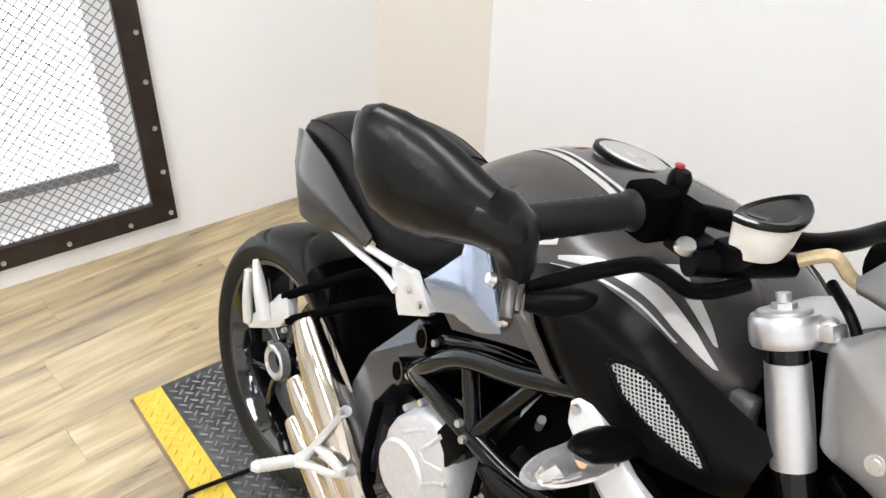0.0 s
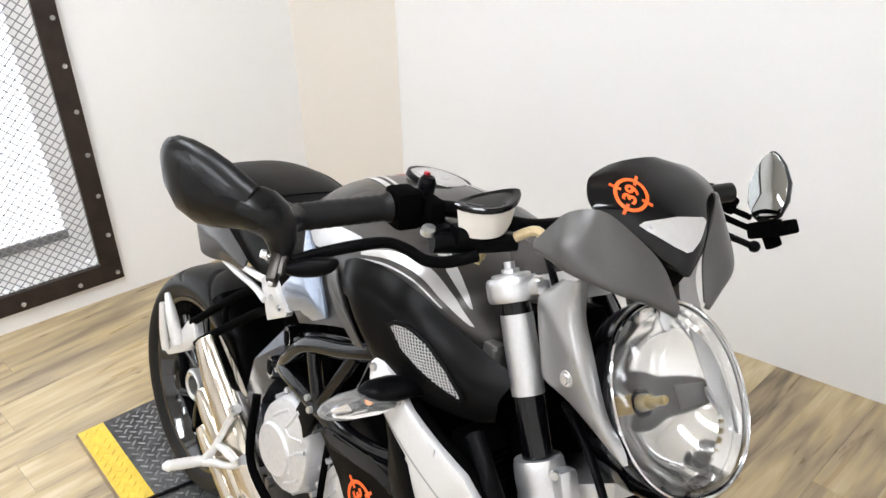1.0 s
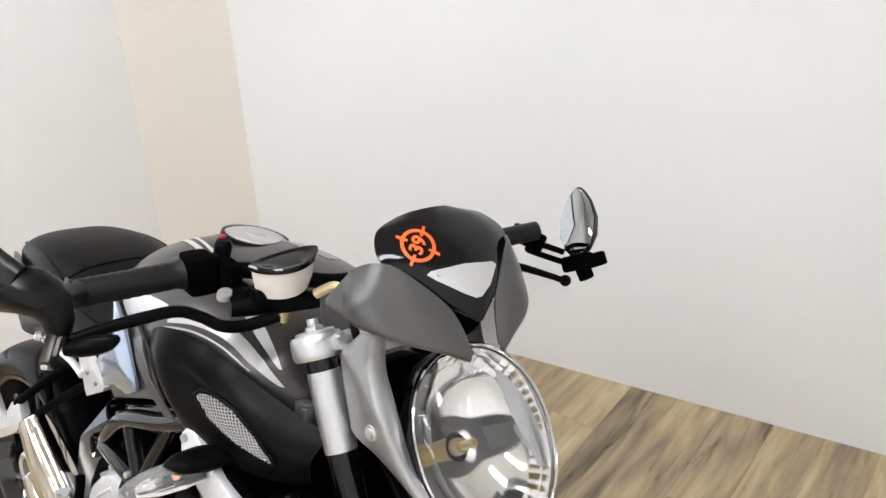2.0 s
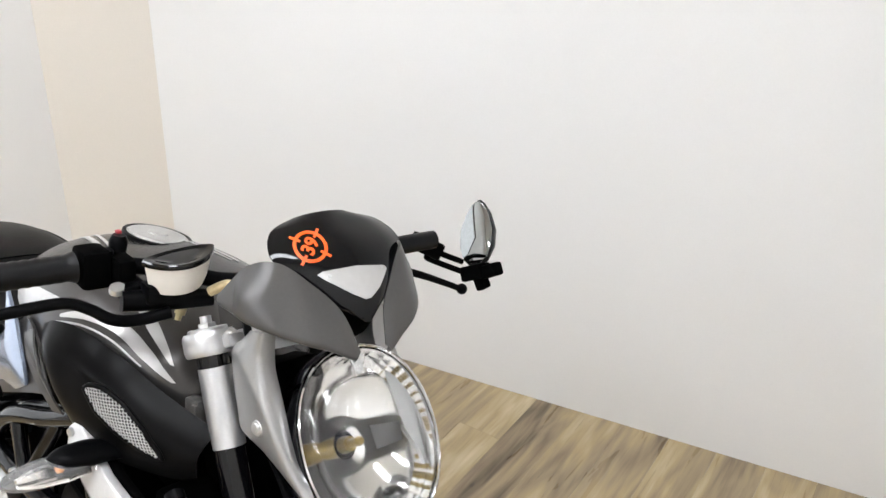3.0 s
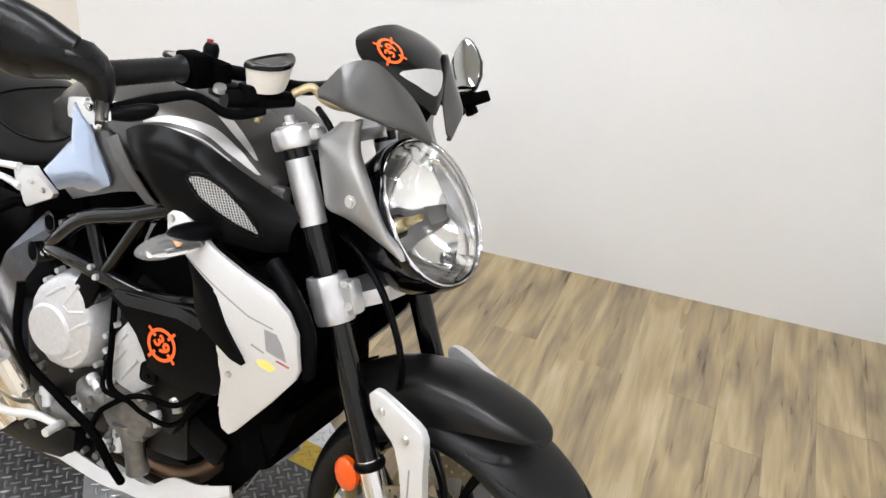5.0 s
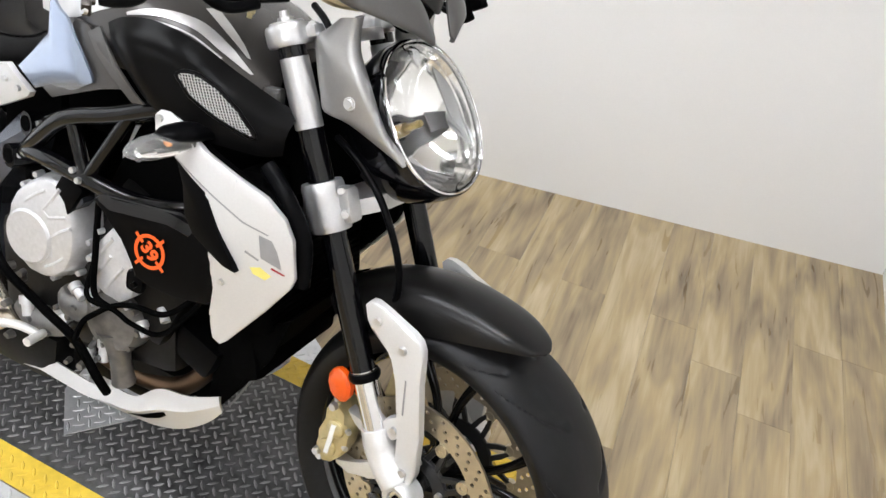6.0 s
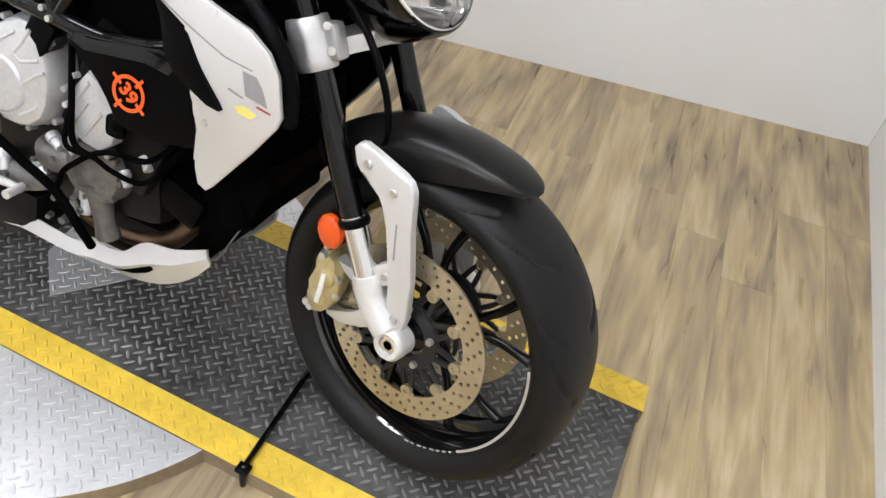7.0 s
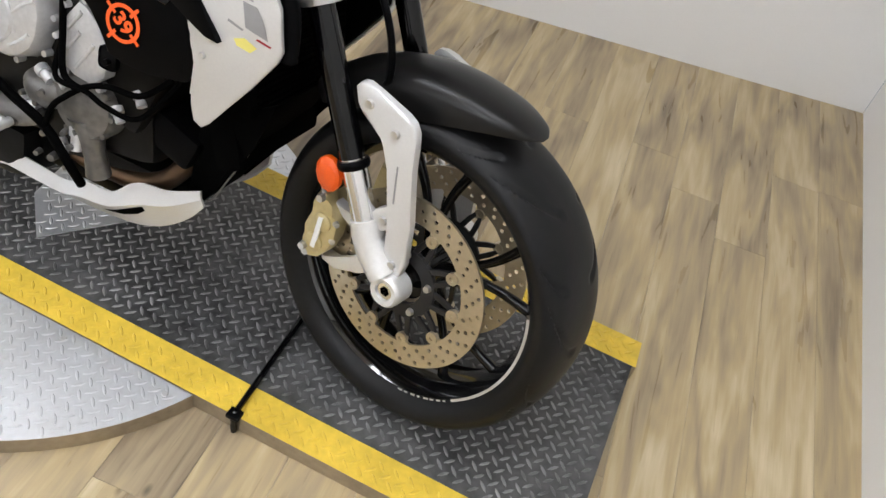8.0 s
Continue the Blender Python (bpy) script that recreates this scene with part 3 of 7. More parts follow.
def decal(bm, pts, n, tris, thick=0.0008, step=0.006):
    """A flat sticker of that outline laid on a curved surface."""
    n = Vector(n).normalized()
    f = bm.faces.new([bm.verts.new(p) for p in pts])
    bmesh.ops.triangulate(bm, faces=[f])
    for _ in range(5):
        es = [e for e in bm.edges if e.calc_length() > step]
        if not es:
            break
        bmesh.ops.subdivide_edges(bm, edges=es, cuts=1)
        bmesh.ops.triangulate(bm, faces=bm.faces[:])
    for v in bm.verts:
        v.co = drape(v.co.copy(), n, tris, thick)


def bolts(name, specs, material, parent, steer=False, both=False):
    """One small part for each (place, direction, radius, height)."""
    for spec in specs:
        mk(name, lambda b: bolt(b, *spec), material, parent, steer=steer, both=both)


def emblem(centre, normal, up, r, parent, steer, roll=0.0, tris=None):
    """The round orange cross-hair sticker with its number."""
    n = Vector(normal).normalized()
    u = Vector(up)
    u = (u - n * u.dot(n)).normalized()
    s = u.cross(n)
    cu, si = math.cos(roll), math.sin(roll)
    s, u = s * cu + u * si, u * cu - s * si
    c = Vector(centre)

    def place(x, y, h):
        p = c + s * x + u * y
        return p + n * h if tris is None else drape(p, n, tris, 0.0006 + h)

    b = bmesh.new()
    seg = 48
    r0, r1 = r * 0.80, r
    rings = [[b.verts.new(place(rr * math.cos(a), rr * math.sin(a), h)) for rr, h in ((r0, 0), (r1, 0), (r1, 0.0006), (r0, 0.0006))] for a in [2 * math.pi * i / seg for i in range(seg)]]
    skin(b, rings, False, True)
    for k in range(4):
        a = k * math.pi / 2
        for q0, q1 in ((r * 0.62, r * 1.28),):
            ca, sa, w = math.cos(a), math.sin(a), r * 0.085
            quad = [(q0 * ca - w * sa, q0 * sa + w * ca), (q1 * ca - w * sa, q1 * sa + w * ca), (q1 * ca + w * sa, q1 * sa - w * ca), (q0 * ca + w * sa, q0 * sa - w * ca)]
            lo = [b.verts.new(place(x, y, 0.0001)) for x, y in quad]
            hi = [b.verts.new(place(x, y, 0.0008)) for x, y in quad]
            skin(b, [lo, hi])
    cd = bpy.data.curves.new("digits", "FONT")
    cd.body, cd.align_x, cd.align_y, cd.size, cd.extrude, cd.offset = "39", "CENTER", "CENTER", r * 1.08, 0.0004, r * 0.035
    tmp = bpy.data.objects.new("digits", cd)
    scene.collection.objects.link(tmp)
    bpy.context.view_layer.update()
    me = bpy.data.meshes.new_from_object(tmp)
    for v in me.vertices:
        v.co = place(v.co.x, v.co.y, v.co.z + 0.0006)
    b.from_mesh(me)
    bpy.data.objects.remove(tmp)
    bpy.data.meshes.remove(me)
    if steer:
        b.transform(STEER)
    return part("number_sticker", b, ORANGE, parent, "orange cross-hair sticker with the number 39", 0)


# ---- wheels ----
def tyre(bm, c, R, half, bead, groove_turn, seg=640):
    """A radial tyre with long curved tread grooves."""
    prof = []
    m = 22
    for i in range(-m, m + 1):
        t = i / m
        y = half * math.sin(t * math.pi / 2 * 0.98)
        r = R - (R - bead) * 0.62 * (1 - math.cos(t * math.pi / 2)) ** 1.15
        prof.append((r, y, t))
    side = [(bead + 0.004, half * 0.90, 2), (bead - 0.006, half * 0.80, 2), (bead - 0.012, half * 0.70, 2)]
    prof = [(r, -y, t) for r, y, t in side[::-1]] + prof + side

    def cutting(ph, t, start, sweep, t0, t1, wide):
        want = start + sweep * (abs(t) - t0) ** 1.6 * groove_turn if abs(t) > t0 else start
        gap = abs((ph - want + 0.5) % 1.0 - 0.5)
        fade = min(max((abs(t) - t0) / 0.05, 0), 1) * min(max((t1 - abs(t)) / 0.05, 0), 1)
        return max(0.0, 1 - (gap / wide) ** 2) * fade

    rings = []
    for k in range(seg):
        a = 2 * math.pi * k / seg
        ring = []
        for r, y, t in prof:
            d = 0.0
            if abs(t) <= 0.9:
                ph = a / (2 * math.pi) * 8 + (0.5 if t > 0 else 0.0)
                d = 0.0050 * max(cutting(ph, t, 0.10, 0.85, 0.10, 0.80, 0.042), cutting(ph, t, 0.62, 0.9, 0.40, 0.86, 0.036))
            ring.append(bm.verts.new((c[0] + (r - d) * math.cos(a), c[1] + y, c[2] + (r - d) * math.sin(a))))
        rings.append(ring)
    for i in range(seg):
        a, b = rings[i], rings[(i + 1) % seg]
        for j in range(len(prof) - 1):
            bm.faces.new((a[j], a[j + 1], b[j + 1], b[j]))


def rim(bm, c, rr, half):
    """The barrel of a cast rim with its lips."""
    lathe(bm, [(rr, -half), (rr + 0.004, -half + 0.006), (rr - 0.004, -half + 0.012), (rr - 0.020, -half * 0.55), (rr - 0.026, 0), (rr - 0.020, half * 0.55), (rr - 0.004, half - 0.012), (rr + 0.004, half - 0.006), (rr, half), (rr - 0.010, half - 0.002), (rr - 0.030, half * 0.5), (rr - 0.034, 0), (rr - 0.030, -half * 0.5), (rr - 0.010, -half + 0.002)], c, seg=96)


def hub(bm, c, hub_r, hub_half):
    lathe(bm, [(hub_r * 0.45, -hub_half), (hub_r, -hub_half), (hub_r * 1.05, -hub_half * 0.6), (hub_r * 0.9, 0), (hub_r * 1.05, hub_half * 0.6), (hub_r, hub_half), (hub_r * 0.45, hub_half)], c, seg=32)


def spoke(bm, c, rr, hub_r, y_spoke, base):
    """One forked spoke: two slim arms from the hub to the rim."""
    path = []
    for s, run in ((-1, (1.0, 0.65, 0.3, 0.0)), (1, (0.0, 0.3, 0.65, 1.0))):
        for t in run:
            q = hub_r * 0.8 + (rr - 0.03 - hub_r * 0.8) * t
            a = base + s * (0.06 + 0.22 * t ** 1.3)
            path.append((c[0] + q * math.cos(a), c[1] + y_spoke * (1 - 0.25 * t), c[2] + q * math.sin(a)))
    tube(bm, path, [0.011, 0.0085, 0.008, 0.011, 0.008, 0.0085, 0.011], 10, 33)


def disc_ring(bm, c, y, r0, r1, thick, holes, lobes):
    """A drilled floating brake disc ring."""
    def loop(pts):
        vs = [bm.verts.new(p) for p in pts]
        return [bm.edges.new((vs[i], vs[(i + 1) % len(vs)])) for i in range(len(vs))]
    def at(r, a):
        return (c[0] + r * math.cos(a), y, c[2] + r * math.sin(a))
    es = loop([at(r1, 2 * math.pi * i / 96) for i in range(96)])
    es += loop([at(r0 - 0.016 * max(0.0, (math.cos(lobes * 2 * math.pi * i / 240) - 0.62) / 0.38) ** 0.6, 2 * math.pi * i / 240) for i in range(240)])
    for k in range(holes):
        a = 2 * math.pi * (k + 0.5) / holes
        r = r0 + (r1 - r0) * (0.24, 0.52, 0.80)[k % 3]
        h = 0.0042
        es += loop([(c[0] + r * math.cos(a) + h * math.cos(q), y, c[2] + r * math.sin(a) + h * math.sin(q)) for q in [math.pi / 4 * i for i in range(8)]])
    g = bmesh.ops.triangle_fill(bm, use_beauty=True, use_dissolve=False, edges=es)
    faces = [f for f in g["geom"] if isinstance(f, bmesh.types.BMFace)]
    ex = bmesh.ops.extrude_face_region(bm, geom=faces)
    for v in ex["geom"]:
        if isinstance(v, bmesh.types.BMVert):
            v.co.y += thick


# the front wheel is built round its own centre and then set into the fork
FC, FR, HUB0 = (0.029, 0.010, 0.312), 0.327, (0.0, 0.0, 0.0)
FRONT = Matrix.Translation((0.0545, -0.0304, 0.3151)) @ Matrix.Rotation(radians(-13.75), 4, "Z") @ Matrix.Rotation(radians(2.11), 4, "X")
RIM_R, DISC_R0, DISC_R1, DISC_Y = 0.2655, 0.130, 0.1765, 0.077
fw = mk("front_wheel", lambda b: rim(b, HUB0, RIM_R, 0.060), RIM_GLOSS, bike, "gloss black cast front wheel", steer=FRONT)
mk("hub", lambda b: hub(b, HUB0, 0.042, 0.062), BLACK_GLOSS, fw, steer=FRONT)
for k in range(5):
    mk("spoke", lambda b: spoke(b, HUB0, RIM_R, 0.042, 0.0, 0.45 + 2 * math.pi * k / 5), BLACK_GLOSS, fw, steer=FRONT, smooth=60)
mk("tyre", lambda b: tyre(b, (0.0, 0.010, 0.0), FR, 0.096, 0.266, 1), RUBBER, fw, "black sport tyre with cut grooves", steer=FRONT)


def stripe_arc(b, c, y, r0, r1, a0, a1):
    n = max(3, int(abs(a1 - a0) / 2.5))
    lo = []
    for i in range(n + 1):
        a = radians(a0 + (a1 - a0) * i / n)
        lo.append([b.verts.new((c[0] + r * math.cos(a), c[1] + yy, c[2] + r * math.sin(a))) for r, yy in ((r0, y), (r1, y), (r1, y - 0.0008), (r0, y - 0.0008))])
    skin(b, lo)


mk("rim_lip_arc", lambda b: stripe_arc(b, HUB0, -0.0602, RIM_R - 0.0145, RIM_R - 0.0045, -49, 16), PALE_VINYL, fw, "silver stripe on the rim lip", steer=FRONT, smooth=0)
# this thin arc stands for the reflection along the polished lip
mk("rim_lip_arc", lambda b: stripe_arc(b, HUB0, -0.0602, RIM_R - 0.0085, RIM_R - 0.0045, -150, -82), PALE_VINYL, fw, "highlight on the rim lip laid on as a thin silver band", steer=FRONT, smooth=0)
for k, wide in enumerate((2.4, 1.6, 2.2, 1.4, 2.4, 1.8, 2.0, 1.5)):
    mk("rim_lettering", lambda b: stripe_arc(b, HUB0, -0.0602, RIM_R - 0.0125, RIM_R - 0.0060, -78 + k * 3.5, -78 + k * 3.5 + wide), PALE_VINYL, fw, steer=FRONT, smooth=0)


def carrier_ring(b, y, side):
    lathe(b, [(0.046, -0.006), (0.072, -0.005), (0.074, 0.0), (0.072, 0.005), (0.046, 0.006)], (0, y - side * 0.003, 0), seg=48)


def carrier_arm(b, a, y, side):
    """A forked arm from the carrier's ring to one bobbin, cut from plate."""
    def at(r, w):
        return (r * math.cos(a + w), y + side * 0.001, r * math.sin(a + w))
    for s in (-1, 1):
        plate(b, [at(0.066, s * 0.30), at(0.066, s * 0.13), at(0.094, s * 0.055), at(0.113, s * 0.02), at(0.1185, s * 0.075), at(0.100, s * 0.15)], 0.006, (0, -side, 0), 0.0012)


def bobbin(b, p, side):
    lathe(b, [(0.0050, 0.0), (0.0108, 0.0), (0.0118, 0.003), (0.0118, 0.011), (0.0050, 0.011)], p - V(0, side * 0.004, 0), (0, side, 0), 20)


for side in (-1, 1):
    y = side * DISC_Y
    mk("brake_disc", lambda b: disc_ring(b, HUB0, y - 0.0025, DISC_R0, DISC_R1, 0.005, 90, 10), DISC_STEEL, fw, "drilled steel brake disc", steer=FRONT, smooth=20)
    mk("disc_carrier", lambda b: carrier_ring(b, y, side), CARRIER, fw, "dark grey disc carrier", steer=FRONT)
    for k in range(10):
        a = radians(36 * k)
        mk("carrier_arm", lambda b: carrier_arm(b, a, y, side), CARRIER, fw, steer=FRONT, smooth=20)
        mk("bobbin", lambda b: bobbin(b, V(0.1185 * math.cos(a), y, 0.1185 * math.sin(a)), side), DISC_STEEL, fw, "", steer=FRONT)
    for k in range(5):
        a = radians(20 + 72 * k)
        mk("disc_bolt", lambda b: bolt(b, (0.060 * math.cos(a), y + side * 0.002, 0.060 * math.sin(a)), (0, side, 0), 0.0075, 0.008), BOLT, fw, steer=FRONT)

RC, RR = (-1.388, 0.0, 0.305), 0.307
rw = mk("rear_wheel", lambda b: rim(b, RC, 0.232, 0.088), RIM_GLOSS, bike, "gloss black cast rear wheel")
mk("hub", lambda b: hub(b, RC, 0.046, 0.075), RIM_GLOSS, rw)
for k in range(5):
    mk("spoke", lambda b: spoke(b, RC, 0.232, 0.046, -0.058, 0.3 + 2 * math.pi * k / 5), RIM_GLOSS, rw, smooth=60)
mk("tyre", lambda b: tyre(b, RC, RR, 0.102, 0.236, -1), RUBBER, rw, "wide black rear tyre")
mk("wheel_nut", lambda b: lathe(b, [(0.026, -0.094), (0.036, -0.098), (0.041, -0.094), (0.043, -0.084), (0.043, -0.050), (0.026, -0.050)], (RC[0], 0, RC[2]), seg=40), CLAMP, rw, "bright hollow hub nut")
bolts("rim_bolt", [((RC[0] + 0.070 * math.cos(radians(36 + 72 * k)), -0.060, RC[2] + 0.070 * math.sin(radians(36 + 72 * k))), (0, -1, 0), 0.007, 0.010) for k in range(5)], BOLT, rw)

# ---- fork and front end ----
FY = 0.118


def fork_at(z, y=-FY):
    return V(-0.0765 - 0.517 * (z - 0.504), y, z)



def fork_part(name, z0, z1, r, material, label, seg=28, extra=None):
    def build(b):
        rr = r if isinstance(r, (list, tuple)) else [r, r]
        tube(b, [fork_at(z0 + (z1 - z0) * i / 6) for i in range(7)], rr, seg)
        if extra:
            extra(b)
    return mk(name, build, material, bike, label, steer=True, both=True)


fork_part("fork_slider", 0.385, 0.525, 0.0235, CHROME, "polished steel fork slider")
fork_part("fork_collar", 0.508, 0.522, [0.027, 0.0295, 0.0295, 0.027], BLACK_SATIN, "black fork seal collar")
fork_part("fork_tube", 0.515, 1.045, 0.0228, BLACK_GLOSS, "gloss black upper fork tube")
fork_part("fork_sleeve", 0.907, 1.010, [0.0238, 0.0246, 0.0246, 0.0238], CLAMP, "brushed aluminium fork sleeve")


def low_clamp(b):
    tube(b, [fork_at(0.752 + 0.075 * i / 12) for i in range(13)], [0.0345, 0.0365, 0.0372, 0.0372, 0.0372, 0.0372, 0.0358, 0.0372, 0.0372, 0.0372, 0.0372, 0.0365, 0.0345], 36)
    add_box(b, (0.046, 0.034, 0.064), fork_at(0.790) + V(0.030, 0.010, 0.013), 0.012, Matrix.Rotation(radians(-24), 4, "Y"))


mk("lower_fork_clamp", low_clamp, CLAMP, bike, "silver lower fork clamp", steer=True, both=True)


bolts("clamp_bolt", [(p, (0.55, -0.8, 0.2), 0.0075, 0.007) for p in ((-0.196, -0.124, 0.832), (-0.180, -0.124, 0.795))], BOLT, bike, True, True)


def bridge(b):
    pts = [(-0.20, -0.09, 0.80), (-0.155, -0.05, 0.825), (-0.155, 0.05, 0.825), (-0.20, 0.09, 0.80), (-0.29, 0.09, 0.76), (-0.30, -0.09, 0.76)]
    plate(b, pts, 0.03, (0.2, 0, -1), 0.004)


mk("lower_bridge", bridge, CLAMP, bike, "silver lower steering bridge", steer=True)


def top_clamp(b):
    tube(b, [fork_at(1.026 + 0.030 * i / 8) for i in range(9)], [0.0350, 0.0372, 0.0378, 0.0378, 0.0378, 0.0378, 0.0378, 0.0370, 0.0345], 40)
    add_box(b, (0.046, 0.026, 0.021), fork_at(1.041) + V(0.030, 0.014, 0.015), 0.007, Matrix.Rotation(radians(-27), 4, "Y"))


mk("top_fork_clamp", top_clamp, CLAMP, bike, "silver top fork clamp", steer=True, both=True)


def fork_cap(b):
    tube(b, [fork_at(1.053), fork_at(1.0595), fork_at(1.0605), fork_at(1.061)], [0.0285, 0.0285, 0.0275, 0.0255], 32)
    tube(b, [fork_at(1.060), fork_at(1.066), fork_at(1.067)], [0.0135, 0.0135, 0.0120], 6)
    tube(b, [fork_at(1.066), fork_at(1.076)], [0.0085, 0.0080], 18)


mk("fork_cap", fork_cap, CLAMP, bike, "bright fork adjuster cap", steer=True, both=True)
mk("clamp_bolt", lambda b: (bolt(b, (-0.319, -0.103, 1.066), (0.5, -0.85, 0.1), 0.0105, 0.010), bolt(b, (-0.315, -0.110, 1.067), (0.5, -0.85, 0.1), 0.0062, 0.005)), BOLT, bike, steer=True)


def top_bridge(b):
    pts = [(-0.325, -0.09, 1.05), (-0.30, 0, 1.062), (-0.325, 0.09, 1.05), (-0.385, 0.10, 1.028), (-0.43, 0.03, 1.012), (-0.43, -0.03, 1.012), (-0.385, -0.10, 1.028)]
    plate(b, pts, 0.022, (0.44, 0, -0.9), 0.004)


mk("top_bridge", top_bridge, CLAMP, bike, "silver top steering bridge", steer=True)


AXLE, AXLE_DIR = V(0.0508, -0.141, 0.3224), V(-0.058, -0.997, 0.043)


def foot(b):
    """The casting that holds the axle and carries the caliper."""
    tube(b, [fork_at(0.425), fork_at(0.405), fork_at(0.385), (0.006, -0.120, 0.362), (0.034, -0.124, 0.338)], [0.0275, 0.0300, 0.0300, 0.0300, 0.0285], 28, 16)
    lathe(b, [(0.018, 0.004), (0.027, 0.006), (0.0315, 0.001), (0.0325, -0.008), (0.0325, -0.040), (0.018, -0.040)], AXLE, AXLE_DIR, 40)
    plate(b, [(0.030, -0.116, 0.340), (0.006, -0.116, 0.322), (-0.030, -0.114, 0.297), (-0.078, -0.112, 0.273), (-0.112, -0.110, 0.276), (-0.116, -0.110, 0.292), (-0.082, -0.112, 0.294), (-0.046, -0.114, 0.318), (-0.030, -0.116, 0.350), (0.0, -0.118, 0.372)], 0.022, (0, 1, 0), 0.006)
    plate(b, [fork_at(0.410) + V(-0.020, 0.004, -0.004), (-0.060, -0.114, 0.405), (-0.104, -0.112, 0.418), (-0.110, -0.112, 0.404), (-0.072, -0.114, 0.388), fork_at(0.385) + V(-0.020, 0.004, -0.004)], 0.020, (0, 1, 0), 0.005)


mk("fork_foot", foot, FOOT, bike, "silver cast fork foot", steer=True, both=True, smooth=45)
mk("axle", lambda b: lathe(b, [(0.0105, 0.0), (0.0178, 0.0), (0.0178, -0.26), (0.0105, -0.26)], AXLE, AXLE_DIR, 6), CHROME, bike, "hollow steel axle with a hexagon socket", steer=True)


def caliper(b):
    """A slim two-piece radial caliper."""
    ol = [(-0.134, 0.428), (-0.112, 0.436), (-0.104, 0.414), (-0.088, 0.398), (-0.080, 0.378), (-0.080, 0.352), (-0.092, 0.316), (-0.110, 0.292), (-0.130, 0.284), (-0.148, 0.296), (-0.150, 0.320), (-0.141, 0.350), (-0.137, 0.385), (-0.131, 0.407)]
    plate(b, xz(-0.132, ol), 0.030, (0, 1, 0), 0.007)
    plate(b, xz(-0.094, [(-0.124, 0.420), (-0.100, 0.404), (-0.092, 0.350), (-0.120, 0.296), (-0.142, 0.306), (-0.132, 0.360)]), 0.036, (0, 1, 0), 0.004)
    for x, z in ((-0.110, 0.377), (-0.121, 0.325)):
        lathe(b, [(0.001, 0.007), (0.013, 0.0065), (0.0185, 0.003), (0.020, -0.004), (0.001, -0.004)], (x, -0.133, z), (0, -1, 0), 28, closed=False)


mk("brake_caliper", caliper, GOLD, bike, "gold radial brake caliper", steer=True, both=True, smooth=40)


mk("caliper_mark", lambda b: plate(b, [(-0.1165, -0.1405, 0.388), (-0.106, -0.1405, 0.391), (-0.113, -0.1405, 0.318), (-0.1235, -0.1405, 0.316)], 0.004, (0, 1, 0), 0.0008), NUMBER, bike, "pale lettering bar on the caliper", steer=True)
bolts("caliper_bolt", [(p, (0, -1, 0), 0.0085, 0.011) for p in ((-0.122, -0.130, 0.425), (-0.142, -0.130, 0.304), (-0.138, -0.122, 0.290))], BOLT, bike, True, True)
bolts("bridge_bolt", [((x, -0.128, z), (0.8, -0.5, 0.1), 0.006, 0.008) for x, z in ((-0.086, 0.385), (-0.087, 0.345))], BOLT, bike, True, True)
mk("bleed_nipple", lambda b: (add_disc_cyl(b, (-0.124, -0.125, 0.430), (-0.127, -0.127, 0.446), 0.0045, 0.0045, 8), add_disc_cyl(b, (-0.127, -0.127, 0.446), (-0.129, -0.128, 0.455), 0.003, 0.003, 8)), BOLT, bike, steer=True, both=True)


def guard(b):
    """The bracket that carries the fender: a thick plate with a raised lug at its rear edge."""
    pts = [(-0.104, 0.657), (-0.096, 0.668), (-0.084, 0.671), (-0.062, 0.667), (-0.001, 0.651), (0.015, 0.643), (0.025, 0.628), (0.029, 0.610), (0.036, 0.560), (0.058, 0.462), (0.067, 0.380), (0.062, 0.355), (0.048, 0.343), (0.030, 0.354), (0.021, 0.390), (0.016, 0.435), (0.000, 0.500), (-0.012, 0.545), (-0.024, 0.585), (-0.034, 0.598), (-0.082, 0.617), (-0.094, 0.630)]
    plate(b, [(x, -0.128 + 0.010 * max(0.0, 0.55 - z), z) for x, z in pts], 0.017, (0, 1, 0), 0.006)
    plate(b, xz(-0.1235, [(-0.024, 0.444), (-0.018, 0.456), (0.004, 0.476), (0.012, 0.470), (0.018, 0.432), (0.004, 0.420), (-0.006, 0.424)]), 0.016, (0, 1, 0), 0.005)


mk("fender_bracket", guard, SILVER, bike, "silver painted fender bracket", steer=True, both=True, smooth=45)


bolts("bracket_bolt", [(p, (0, -1, 0), 0.0085, 0.006) for p in ((-0.070, -0.128, 0.640), (-0.011, -0.128, 0.613), (0.005, -0.1235, 0.445), (0.043, -0.126, 0.372))], BOLT, bike, True, True)
mk("bracket_slot", lambda b: plate(b, xz(-0.1285, [(0.0055, 0.560), (0.0085, 0.560), (0.0175, 0.490), (0.0145, 0.490)]), 0.002, (0, 1, 0), 0), GREY_VINYL, bike, "narrow engraved slot", steer=True)


def fender(b):
    rows = []
    for a, w, r0, drop in ((65.5, 0.010, 0.388, 0.002), (68.5, 0.040, 0.391, 0.012), (77, 0.064, 0.393, 0.040), (90, 0.074, 0.394, 0.072), (103, 0.078, 0.394, 0.085), (118, 0.079, 0.392, 0.075), (132, 0.076, 0.388, 0.05)):
        row = []
        for t in (-1, -0.92, -0.62, 0, 0.62, 0.92, 1):
            r = r0 - drop * (1.0 if abs(t) == 1 else 0.42 if abs(t) > 0.9 else 0.12 if abs(t) > 0.5 else 0)
            row.append((FC[0] + r * math.cos(radians(a)), w * t, FC[2] + r * math.sin(radians(a))))
        rows.append(row)
    shell(b, smooth_grid(rows, 37, 49), 0.003, 1)


